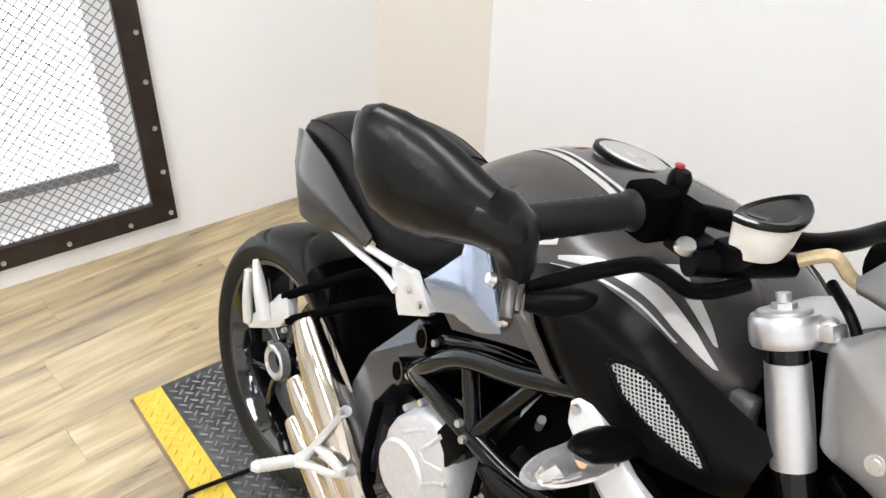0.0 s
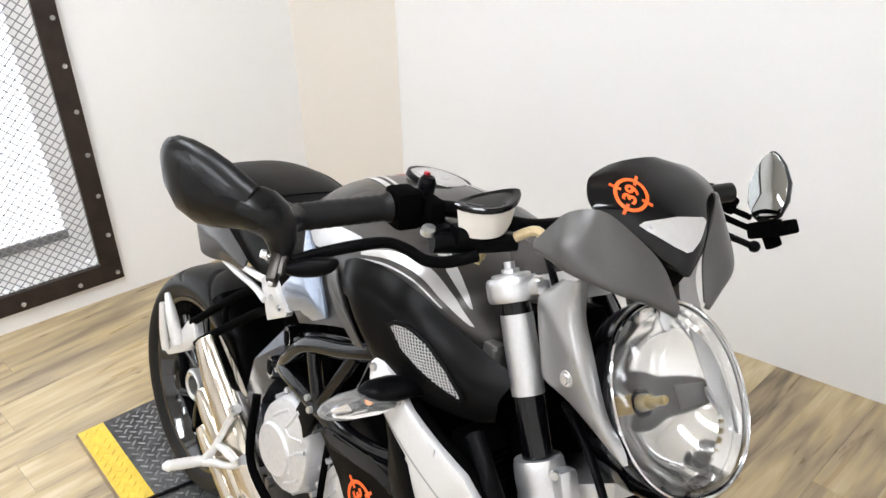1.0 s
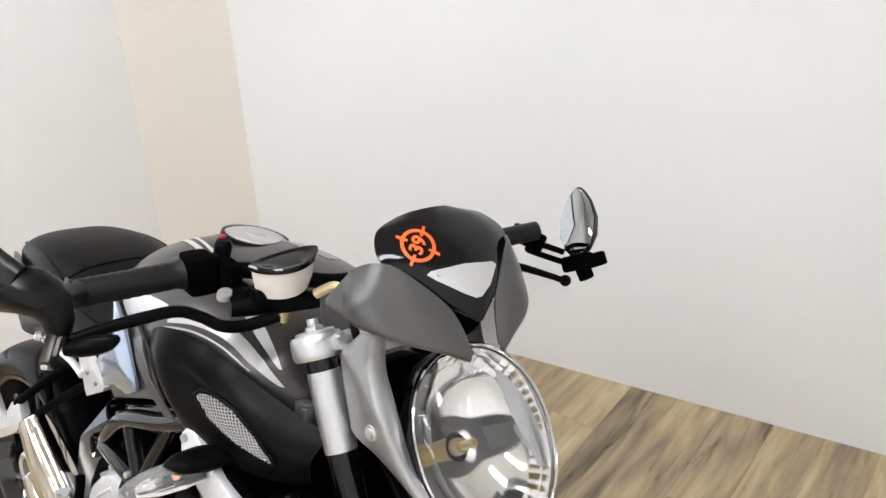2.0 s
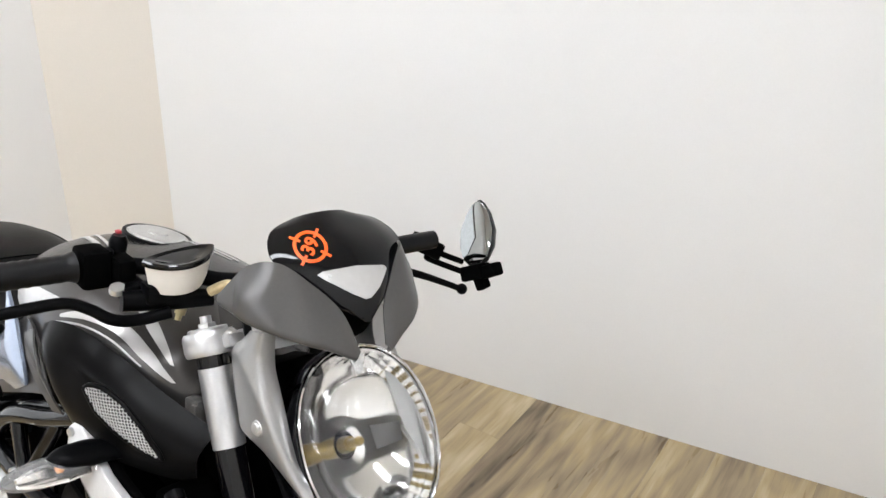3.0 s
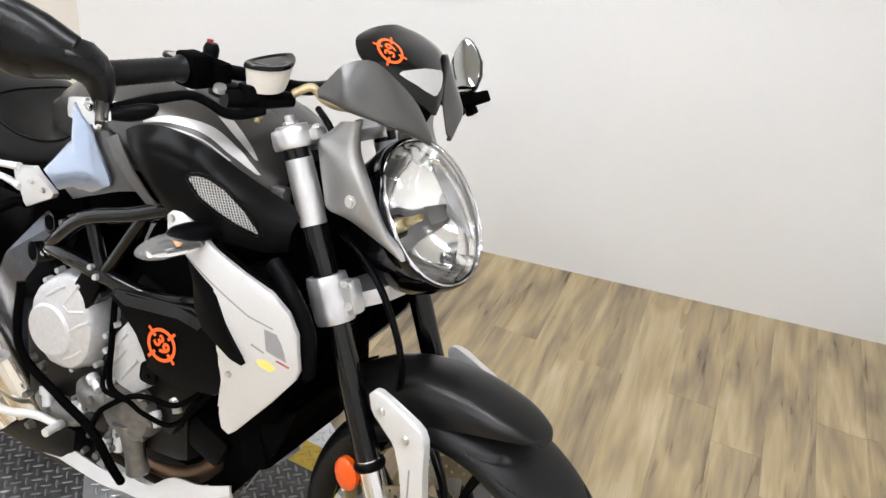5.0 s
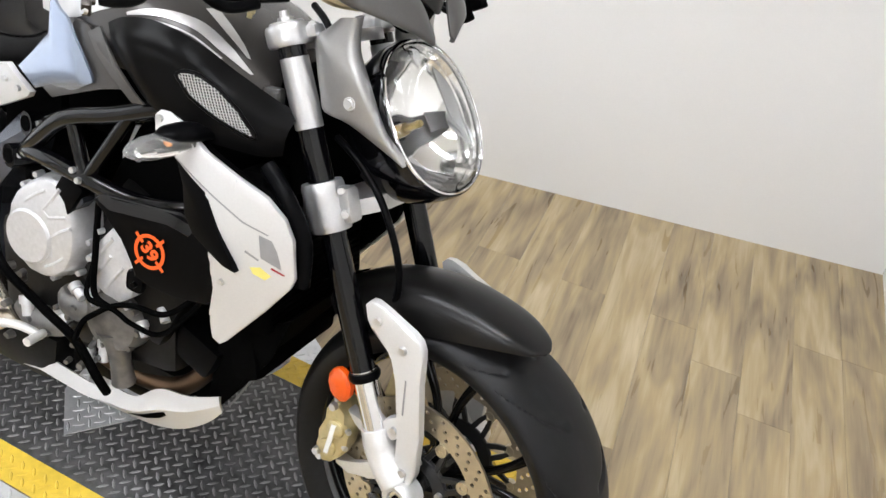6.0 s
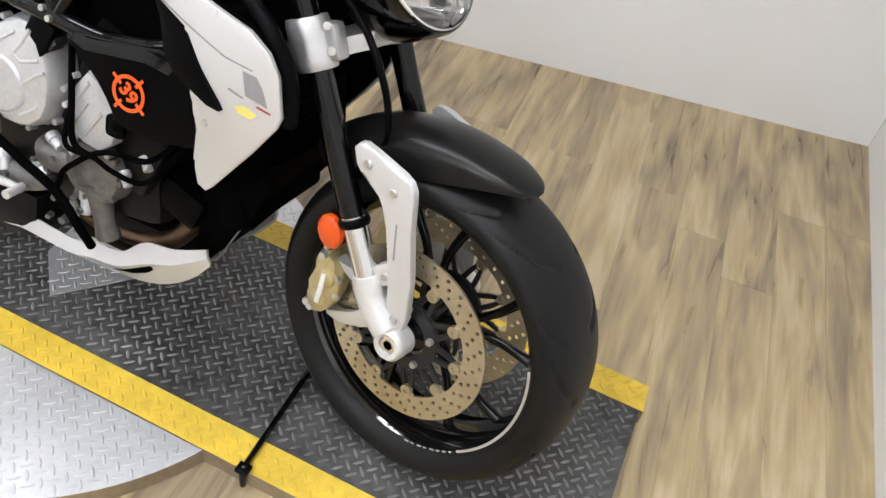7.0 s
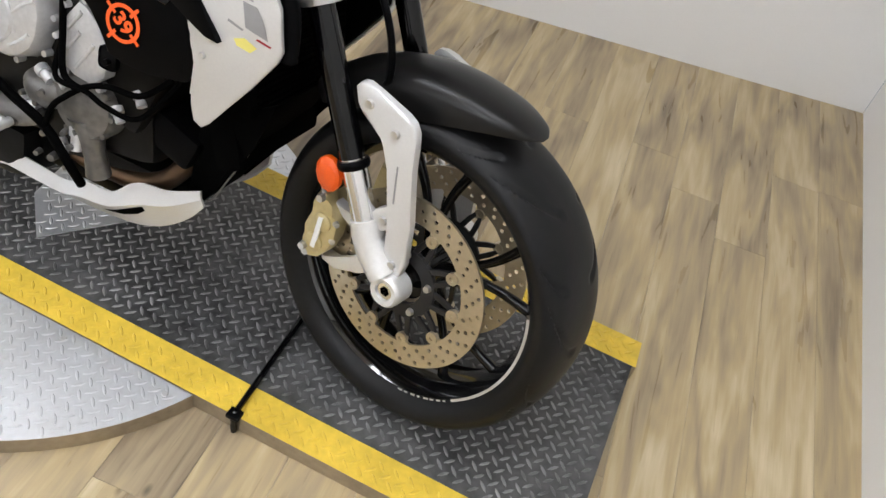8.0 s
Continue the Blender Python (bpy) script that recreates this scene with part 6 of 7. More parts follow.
mk("battery_box", lambda b: add_box(b, (0.20, 0.20, 0.26), (-0.90, 0.0, 0.66), 0.03), BLACK_MATT, bike, "black battery box")


COVER = [(-0.802, 0.636), (-0.775, 0.655), (-0.750, 0.664), (-0.724, 0.660), (-0.702, 0.638), (-0.688, 0.602), (-0.680, 0.556), (-0.684, 0.520), (-0.696, 0.490), (-0.720, 0.468), (-0.750, 0.458), (-0.783, 0.458), (-0.808, 0.474), (-0.828, 0.502), (-0.842, 0.548), (-0.840, 0.580), (-0.828, 0.608)]


def clutch_cover(b):
    """A deep cast cover whose face narrows towards a flat dished plate."""
    mid = V(-0.765, 0, 0.558)

    def ring(y, k):
        return [b.verts.new(mid.lerp(V(x, 0, z), k) + V(0, y, 0)) for x, z in COVER]

    skin(b, [ring(-0.150, 1.06), ring(-0.180, 1.06), ring(-0.188, 1.03), ring(-0.212, 0.99), ring(-0.2185, 0.94), ring(-0.2215, 0.84)])
    lathe(b, [(0.001, 0.0), (0.050, 0.0), (0.054, 0.003), (0.055, 0.008), (0.001, 0.008)], (-0.786, -0.2265, 0.532), (0, 1, 0), 40, closed=False)


cc = mk("clutch_cover", clutch_cover, CAST, bike, "grey cast aluminium clutch cover", smooth=28)
for rib in ([(-0.722, 0.652), (-0.737, 0.626), (-0.757, 0.598), (-0.742, 0.587), (-0.702, 0.602)], [(-0.731, 0.512), (-0.735, 0.548), (-0.712, 0.570), (-0.690, 0.584)], [(-0.700, 0.520), (-0.720, 0.500), (-0.742, 0.484)], [(-0.800, 0.600), (-0.776, 0.622), (-0.752, 0.640)]):
    mk("cover_rib", lambda b: tube(b, [(x, -0.2195, z) for x, z in rib], 0.0042, 8), CAST, cc)
bolts("cover_bolt", [((-0.765 + (x + 0.765) * 1.10, -0.178, 0.558 + (z - 0.558) * 1.10), (0, -1, 0), 0.0068, 0.018) for x, z in COVER[::2]], CAST, cc)
mk("cover_block", lambda b: plate(b, [(-0.716, -0.205, 0.684), (-0.690, -0.208, 0.672), (-0.676, -0.210, 0.640), (-0.688, -0.212, 0.622), (-0.712, -0.212, 0.640), (-0.722, -0.208, 0.664)], 0.03, (0, 1, 0), 0.003), PIVOT_PAINT, bike, "grey plastic sensor block beside the clutch cover")


def pump_cover(b):
    plate(b, xz(-0.207, [(-0.652, 0.520), (-0.650, 0.552), (-0.637, 0.582), (-0.614, 0.614), (-0.594, 0.606), (-0.574, 0.588), (-0.556, 0.560), (-0.546, 0.528), (-0.552, 0.494), (-0.580, 0.470), (-0.616, 0.474), (-0.640, 0.486)]), 0.06, (0, 1, 0), 0.012)


alt = mk("alternator_cover", pump_cover, CAST, bike, "ribbed cast alternator cover")
for rib in ([(-0.640, 0.505), (-0.606, 0.560)], [(-0.612, 0.492), (-0.576, 0.548)], [(-0.630, 0.560), (-0.605, 0.596)]):
    mk("cover_rib", lambda b: tube(b, [(x, -0.2075, z) for x, z in rib], 0.0040, 8), CAST, alt)
bolts("cover_bolt", [((x, -0.196, z), (0, -1, 0), 0.0068, 0.014) for x, z in ((-0.655, 0.535), (-0.640, 0.596), (-0.598, 0.618), (-0.548, 0.572), (-0.560, 0.472), (-0.636, 0.474))], CAST, alt)


wp = mk("water_pump", lambda b: lathe(b, [(0.001, -0.212), (0.030, -0.210), (0.058, -0.200), (0.066, -0.185), (0.068, -0.15), (0.001, -0.15)], (-0.600, 0, 0.418), seg=32, closed=False), CAST_MOTTLED, bike, "mottled grey aluminium water pump housing")
for path, rad in (([(-0.60, -0.182, 0.395), (-0.588, -0.178, 0.340), (-0.578, -0.168, 0.275)], [0.036, 0.024, 0.020, 0.024]), ([(-0.735, -0.165, 0.415), (-0.690, -0.178, 0.405), (-0.650, -0.180, 0.425)], [0.022, 0.034, 0.030, 0.020]), ([(-0.850, -0.165, 0.335), (-0.780, -0.172, 0.325), (-0.710, -0.168, 0.345)], [0.020, 0.030, 0.026, 0.018])):
    mk("pump_boss", lambda b: tube(b, path, rad, 16, 14), CAST_MOTTLED, wp, smooth=60)


rng = random.Random(3)
bolts("engine_bolt", [((-0.600 + 0.062 * math.cos(radians(40 * k)), -0.188, 0.418 + 0.062 * math.sin(radians(40 * k))), (0, -1, 0), 0.0065, 0.012) for k in range(9)], CAST_MOTTLED, bike)
bolts("engine_bolt", [((rng.uniform(-0.86, -0.60), -0.180 - rng.uniform(0, 0.02), rng.uniform(0.27, 0.44)), (rng.uniform(-0.3, 0.3), -1, 0), rng.uniform(0.005, 0.009), 0.016) for k in range(26)], CAST_MOTTLED, bike)
for p, q, r in (((-0.700, -0.190, 0.452), (-0.668, -0.200, 0.440), 0.013), ((-0.655, -0.196, 0.462), (-0.630, -0.204, 0.446), 0.015), ((-0.735, -0.186, 0.376), (-0.700, -0.196, 0.366), 0.015), ((-0.822, -0.182, 0.372), (-0.806, -0.192, 0.335), 0.016), ((-0.615, -0.190, 0.372), (-0.606, -0.200, 0.325), 0.014), ((-0.505, -0.172, 0.480), (-0.488, -0.184, 0.462), 0.013), ((-0.660, -0.180, 0.320), (-0.640, -0.190, 0.300), 0.012), ((-0.540, -0.185, 0.440), (-0.520, -0.195, 0.420), 0.012)):
    mk("engine_fitting", lambda b: tube(b, [p, V(*p).lerp(V(*q), 0.4), V(*p).lerp(V(*q), 0.42), q], [r, r, r * 0.75, r * 0.7], 12), CAST, bike)
for path, r in (([(-0.875, -0.215, 0.60), (-0.850, -0.232, 0.47), (-0.745, -0.228, 0.405), (-0.655, -0.226, 0.365), (-0.600, -0.222, 0.305), (-0.590, -0.20, 0.26)], 0.009), ([(-0.655, -0.228, 0.36), (-0.640, -0.228, 0.41), (-0.615, -0.226, 0.44), (-0.575, -0.225, 0.475), (-0.530, -0.224, 0.495), (-0.470, -0.215, 0.50), (-0.43, -0.19, 0.54)], 0.0055), ([(-0.650, -0.20, 0.52), (-0.635, -0.226, 0.470), (-0.570, -0.228, 0.470), (-0.535, -0.222, 0.455), (-0.480, -0.205, 0.448), (-0.425, -0.200, 0.520), (-0.395, -0.20, 0.575)], 0.005), ([(-0.66, -0.19, 0.66), (-0.635, -0.215, 0.56), (-0.622, -0.222, 0.48), (-0.575, -0.224, 0.468)], 0.006)):
    mk("hose", lambda b: tube(b, path, r, 10, 40), BLACK_MATT, bike, "black rubber hose")
mk("hose_bracket", lambda b: (add_box(b, (0.036, 0.01, 0.040), (-0.530, -0.226, 0.548), 0.010), add_disc_cyl(b, (-0.528, -0.230, 0.544), (-0.528, -0.238, 0.544), 0.006, 0.005, 12)), BLACK_SATIN, bike)
mk("injector", lambda b: (add_disc_cyl(b, (-0.60, -0.17, 0.745), (-0.585, -0.19, 0.775), 0.006), add_disc_cyl(b, (-0.64, -0.15, 0.73), (-0.60, -0.16, 0.75), 0.010)), BOLT, bike)
mk("coil_cover", lambda b: plate(b, [(-0.650, -0.150, 0.735), (-0.625, -0.150, 0.815), (-0.59, -0.150, 0.80), (-0.60, -0.150, 0.745)], 0.02, (0, 1, 0), 0.004), CAST, bike, "grey intake cover")
mk("regulator", lambda b: add_box(b, (0.05, 0.03, 0.07), (-0.708, -0.205, 0.648), 0.004, Matrix.Rotation(radians(25), 4, "Y")), BLACK_SATIN, bike, "black ribbed regulator")


def headers(b):
    for y in (-0.09, 0.0, 0.09):
        tube(b, [(-0.47, y, 0.62), (-0.415, y, 0.52), (-0.425, y * 0.9, 0.38), (-0.49, y * 0.6 - 0.04, 0.27), (-0.62, y * 0.4 - 0.05, 0.235), (-0.80, -0.06 + y * 0.2, 0.235), (-0.93, -0.12, 0.24)], 0.021, 14, 40)


mk("exhaust_header", headers, STEEL_BROWN, bike, "scorched steel exhaust headers")


def silencer(p0, p1, p2, r):
    def build(b):
        tube(b, [p0, p1, p2], [r * 0.9, r, r, r * 0.92, r * 0.66], 20, 18, cap=False)
        d = (Vector(p2) - Vector(p1)).normalized()
        tube(b, [Vector(p2), Vector(p2) + d * 0.004, Vector(p2) - d * 0.05], [r * 0.66, r * 0.56, r * 0.52], 20)
    return build


sil = mk("silencer", silencer((-0.90, -0.135, 0.255), (-1.03, -0.158, 0.415), (-1.180, -0.166, 0.560), 0.046), STEEL_WARM, bike, "brushed steel triple-outlet silencer")
mk("outlet_pipe", silencer((-0.935, -0.150, 0.225), (-1.05, -0.163, 0.340), (-1.178, -0.170, 0.425), 0.034), STEEL_WARM, sil)
mk("outlet_pipe", silencer((-0.965, -0.155, 0.190), (-1.06, -0.163, 0.272), (-1.165, -0.170, 0.335), 0.031), STEEL_WARM, sil)
mk("collector_box", lambda b: add_box(b, (0.26, 0.22, 0.12), (-0.90, -0.04, 0.21), 0.04), CAST_DARK, sil, "dark collector box")


def peg(b):
    prof = [(0.008, 0.0)]
    for k in range(15):
        prof.append((0.0115 + (0.0016 if k % 2 else 0.0), 0.006 + 0.0052 * k))
    prof.append((0.006, 0.088))
    lathe(b, prof, (-1.070, -0.218, 0.322), (-0.2, -1, 0.02), 18, closed=False)


mk("footrest", peg, FOOT, bike, "knurled silver rider footrest", both=True)


def peg_bracket(b):
    tube(b, [(-1.067, -0.214, 0.322), (-1.030, -0.212, 0.384), (-0.985, -0.206, 0.480), (-0.968, -0.202, 0.512)], [0.014, 0.0075, 0.007, 0.0105], 12, 14)
    tube(b, [(-1.067, -0.214, 0.322), (-1.020, -0.212, 0.345), (-0.965, -0.208, 0.372), (-0.924, -0.202, 0.412)], [0.014, 0.008, 0.0075, 0.011], 12, 14)
    tube(b, [(-1.025, -0.210, 0.390), (-0.985, -0.208, 0.395), (-0.945, -0.206, 0.395)], [0.008, 0.010, 0.008], 10, 8)


mk("footrest_bracket", peg_bracket, FOOT, bike, "silver footrest bracket", both=True)
bolts("bracket_bolt", [(p, (0, -1, 0), 0.0075, 0.007) for p in ((-0.968, -0.212, 0.512), (-0.924, -0.212, 0.412))], BOLT, bike, False, True)


def brake_pedal(b):
    tube(b, [(-0.965, -0.205, 0.285), (-0.900, -0.212, 0.290), (-0.810, -0.215, 0.322), (-0.745, -0.215, 0.325)], [0.008, 0.009, 0.009, 0.008], 12, 16)
    tube(b, [(-0.752, -0.205, 0.325), (-0.748, -0.250, 0.325)], 0.009, 12)


mk("brake_pedal", brake_pedal, FOOT, bike, "silver rear brake pedal")

# ---- radiator shrouds and lower cowls ----
SHROUD = [(-0.522, -0.236, 0.866), (-0.512, -0.238, 0.878), (-0.494, -0.238, 0.880), (-0.460, -0.240, 0.868), (-0.411, -0.242, 0.842), (-0.348, -0.242, 0.822), (-0.292, -0.240, 0.806), (-0.256, -0.236, 0.780), (-0.236, -0.232, 0.747), (-0.224, -0.222, 0.680), (-0.230, -0.220, 0.660), (-0.268, -0.217, 0.600), (-0.336, -0.212, 0.506), (-0.350, -0.212, 0.493), (-0.363, -0.218, 0.504), (-0.366, -0.226, 0.540), (-0.358, -0.244, 0.600), (-0.354, -0.246, 0.650), (-0.322, -0.248, 0.656), (-0.336, -0.249, 0.690), (-0.356, -0.250, 0.722), (-0.388, -0.250, 0.774), (-0.448, -0.246, 0.806), (-0.513, -0.238, 0.843)]


def shroud(b):
    """One sheet bent along a smooth curve, with a rolled edge all round."""
    basis = lambda x, z: [1, x, z, x * x, x * z, z * z]
    bend = np.linalg.lstsq(np.array([basis(p[0], p[2]) for p in SHROUD]), np.array([p[1] for p in SHROUD]), rcond=None)[0]
    f = b.faces.new([b.verts.new(p) for p in SHROUD])
    bmesh.ops.triangulate(b, faces=[f])
    for _ in range(4):
        es = [e for e in b.edges if e.calc_length() > 0.016]
        if es:
            bmesh.ops.subdivide_edges(b, edges=es, cuts=1)
            bmesh.ops.triangulate(b, faces=b.faces[:])
    for v in b.verts:
        v.co.y = float(np.dot(basis(v.co.x, v.co.z), bend)) - 0.002
    ex = bmesh.ops.extrude_face_region(b, geom=b.faces[:])
    for v in ex["geom"]:
        if isinstance(v, bmesh.types.BMVert):
            v.co += V(-0.004, 0.016, -0.002)
    bmesh.ops.recalc_face_normals(b, faces=b.faces)
    es = [e for e in b.edges if len(e.link_faces) == 2 and e.calc_face_angle(0) > 0.9]
    bmesh.ops.bevel(b, geom=es, offset=0.003, segments=2, affect="EDGES", profile=0.6)


sh = mk("radiator_shroud", shroud, SILVER, bike, "silver painted radiator shroud with grey graphic", both=True, smooth=60)


mk("shroud_liner", lambda b: (shroud(b), b.transform(Matrix.Translation((-0.009, 0.0175, 0.012)) @ Matrix.Diagonal((0.985, 1, 0.985, 1)))), BLACK_MATT, bike, "black inner liner of the shroud", both=True)
SHROUD_TRIS = mesh_tris(sh[0])
OUT = V(0.05, -1, 0.05)
GRAPHICS = (
    ([(-0.293, 0.742), (-0.270, 0.739), (-0.259, 0.724), (-0.252, 0.708), (-0.247, 0.693), (-0.270, 0.699), (-0.284, 0.703), (-0.282, 0.714), (-0.285, 0.728)], GREY_VINYL, "grey wing graphic"),
    ([(-0.460, 0.8125), (-0.459, 0.8150), (-0.424, 0.7990), (-0.387, 0.7825), (-0.323, 0.7555), (-0.277, 0.7475), (-0.278, 0.7450), (-0.324, 0.7525), (-0.388, 0.7795), (-0.425, 0.7965)], GREY_VINYL, "thin grey line"),
    ([(-0.300, 0.680), (-0.283, 0.686), (-0.262, 0.676), (-0.272, 0.665), (-0.294, 0.670)], YELLOW, "pale yellow patch"),
    ([(-0.266, 0.689), (-0.263, 0.692), (-0.240, 0.686), (-0.242, 0.683)], RED_VINYL, "red dash"),
    ([(-0.313, 0.704), (-0.311, 0.708), (-0.286, 0.699), (-0.288, 0.696)], GREY_VINYL, ""),
)
for pts, m, lab in GRAPHICS:
    mk("graphic", lambda b: decal(b, [(x, -0.24, z) for x, z in pts], OUT, SHROUD_TRIS), m, sh[0], lab)
bolts("shroud_bolt", [((-0.509, -0.240, 0.864), (0, -1, 0), 0.007), ((-0.346, -0.246, 0.634), (0, -1, 0), 0.006)], BOLT, bike, False, True)


def flap(b):
    plate(b, [(-0.462, -0.247, 0.808), (-0.436, -0.252, 0.802), (-0.388, -0.257, 0.770), (-0.362, -0.259, 0.728), (-0.316, -0.260, 0.668), (-0.340, -0.259, 0.670), (-0.366, -0.257, 0.680), (-0.410, -0.254, 0.700), (-0.432, -0.250, 0.724), (-0.446, -0.247, 0.774)], 0.014, (0, 1, 0), 0.002, 0.003)


mk("air_scoop", flap, BLACK_SATIN, bike, "satin black air scoop", both=True)


def side_panel(b):
    plate(b, [(-0.632, -0.236, 0.670), (-0.626, -0.236, 0.682), (-0.612, -0.237, 0.688), (-0.585, -0.238, 0.692), (-0.482, -0.238, 0.708), (-0.448, -0.237, 0.716), (-0.412, -0.237, 0.704), (-0.345, -0.238, 0.662), (-0.352, -0.232, 0.600), (-0.380, -0.228, 0.566), (-0.447, -0.230, 0.552), (-0.500, -0.233, 0.553), (-0.529, -0.235, 0.562), (-0.540, -0.236, 0.596), (-0.564, -0.236, 0.621), (-0.602, -0.236, 0.652)], 0.014, (0, 1, 0), 0.004)


sp = mk("engine_side_panel", side_panel, BLACK_SATIN, bike, "satin black engine side panel", both=True)
mk("panel_ridge", lambda b: plate(b, [(-0.628, -0.236, 0.676), (-0.612, -0.237, 0.690), (-0.482, -0.237, 0.711), (-0.448, -0.237, 0.719), (-0.412, -0.236, 0.706), (-0.424, -0.2425, 0.684), (-0.470, -0.2425, 0.690), (-0.590, -0.2425, 0.668)], 0.004, (0, 1, 0), 0.001), BLACK_GLOSS, sp[0], "gloss black upper ridge")
emblem((-0.499, -0.2395, 0.624), (0, -1, 0.0), (0.2, 0, 1), 0.0325, sp[0], False, roll=radians(-28))


rad = mk("radiator", lambda b: add_box(b, (0.05, 0.36, 0.30), (-0.335, 0, 0.665), 0.012, Matrix.Rotation(radians(-12), 4, "Y")), BLACK_MATT, bike, "black radiator core")
mk("oil_radiator", lambda b: add_box(b, (0.06, 0.30, 0.14), (-0.345, 0, 0.455), 0.02, Matrix.Rotation(radians(-20), 4, "Y")), BLACK_MATT, bike)
mk("coolant_hose", lambda b: tube(b, [(-0.33, -0.19, 0.835), (-0.275, -0.205, 0.80), (-0.235, -0.200, 0.74), (-0.225, -0.195, 0.66)], 0.014, 12, 20), BLACK_SATIN, bike)
mk("relay_block", lambda b: (add_box(b, (0.030, 0.022, 0.072), (-0.376, -0.126, 0.908), 0.004, Matrix.Rotation(radians(-8), 4, "Y")), add_box(b, (0.010, 0.026, 0.060), (-0.366, -0.128, 0.910), 0.002, Matrix.Rotation(radians(-8), 4, "Y"))), CAST_MOTTLED, bike, "grey relay block behind the fork")
mk("steering_head", lambda b: add_box(b, (0.10, 0.20, 0.22), (-0.355, 0, 0.865), 0.03, Matrix.Rotation(radians(-24), 4, "Y")), BLACK_MATT, bike)


for k in range(24):
    z = 0.54 + 0.25 * k / 23
    mk("cooling_fin", lambda b: add_box(b, (0.004, 0.32, 0.003), (-0.307 - 0.21 * (z - 0.665), 0, z)), BLACK_MATT, rad, smooth=0)

lc = mk("lower_cowl", lambda b: plate(b, [(-0.262, -0.15, 0.545), (-0.262, 0.15, 0.545), (-0.345, 0.12, 0.35), (-0.415, 0.07, 0.245), (-0.415, -0.07, 0.245), (-0.345, -0.12, 0.35)], 0.006, (-1, 0, 0), 0.001), BLACK_MATT, bike, "black lower radiator cowl")
for s in (-1, 1):
    mk("cowl_side", lambda b: plate(b, [(-0.39, s * 0.150, 0.47), (-0.25, s * 0.155, 0.56), (-0.28, s * 0.15, 0.46), (-0.345, s * 0.12, 0.35), (-0.405, s * 0.08, 0.255), (-0.425, s * 0.10, 0.285)], 0.006, (0, -s, 0), 0.001), BLACK_MATT, lc)
# a thin grey tube in place of the light along the cowl's edge
mk("cowl_edge_glint", lambda b: tube(b, [(-0.405, -0.110, 0.276), (-0.368, -0.112, 0.294), (-0.336, -0.116, 0.358), (-0.306, -0.125, 0.420), (-0.282, -0.135, 0.470)], 0.0022, 6, 20), CAST_MOTTLED, lc, "rim highlight of the cowl drawn as a thin grey tube")
mk("oil_cooler", lambda b: add_box(b, (0.10, 0.16, 0.07), (-0.445, -0.07, 0.40), 0.012, Matrix.Rotation(radians(20), 4, "Y")), BLACK_SATIN, bike)


def belly(b):
    """A folded spoiler: an upright flange, a ridge and a lower lip that tucks under."""
    up = [(-0.925, -0.124, 0.176), (-0.856, -0.130, 0.186), (-0.820, -0.132, 0.208), (-0.750, -0.132, 0.204), (-0.677, -0.133, 0.199), (-0.621, -0.135, 0.220), (-0.590, -0.136, 0.222), (-0.558, -0.136, 0.230), (-0.511, -0.134, 0.274), (-0.447, -0.130, 0.285), (-0.385, -0.120, 0.310)]
    md = [(-0.925, -0.130, 0.166), (-0.850, -0.138, 0.174), (-0.810, -0.141, 0.182), (-0.750, -0.144, 0.182), (-0.677, -0.147, 0.184), (-0.625, -0.150, 0.198), (-0.585, -0.150, 0.202), (-0.548, -0.150, 0.214), (-0.500, -0.147, 0.240), (-0.440, -0.140, 0.262), (-0.380, -0.124, 0.298)]
    lo = [(-0.915, -0.114, 0.156), (-0.845, -0.118, 0.162), (-0.800, -0.119, 0.164), (-0.740, -0.120, 0.164), (-0.672, -0.120, 0.164), (-0.620, -0.118, 0.164), (-0.567, -0.116, 0.166), (-0.518, -0.114, 0.172), (-0.464, -0.112, 0.192), (-0.414, -0.112, 0.232), (-0.377, -0.116, 0.280)]
    rows = [spline(r, 61) for r in (up, md, lo)]
    g = [[a.lerp(c, t) for a, c in zip(p, q)] for p, q in ((rows[0], rows[1]), (rows[1], rows[2])) for t in (0.0, 0.5)] + [rows[2]]
    shell(b, g, 0.008, 1)


bs = mk("belly_spoiler", belly, SILVER, bike, "silver painted belly spoiler", both=True, smooth=18)
# no hole is cut: a black patch paints the dark of the opening
SPOILER_VENT = [(-0.580, 0.184), (-0.548, 0.202), (-0.512, 0.224), (-0.488, 0.238), (-0.484, 0.226), (-0.500, 0.208), (-0.532, 0.192)]
for k in (0, 1):
    mk("spoiler_vent_dark", lambda b: (decal(b, [(x, -0.15, z) for x, z in SPOILER_VENT], (0.1, -1, -0.25), mesh_tris(bs[0]), 0.0012), b.transform(FLIP) if k else None), BLACK_MATT, bs[k], "flat black patch for the dark inside the spoiler vent")
mk("spoiler_bolt", lambda b: bolt(b, (-0.445, -0.114, 0.272), (0.2, -1, 0), 0.006), BOLT, bike, both=True)
mk("oil_pan", lambda b: add_box(b, (0.46, 0.20, 0.10), (-0.68, 0, 0.235), 0.03), CAST_DARK, bike, "dark oil pan")

# ---- turn signals ----
def signal_body(b):
    """A leaf-shaped stalk that hoods the inner end of the lens."""
    tube(b, [(-0.425, -0.190, 0.853), (-0.441, -0.218, 0.860), (-0.450, -0.250, 0.862), (-0.456, -0.285, 0.862), (-0.460, -0.305, 0.860)], [0.010, 0.021, 0.0265, 0.022, 0.006], 24, 18)
    bmesh.ops.scale(b, vec=(1, 1, 0.62), verts=b.verts, space=Matrix.Translation((0, 0, -0.861)))


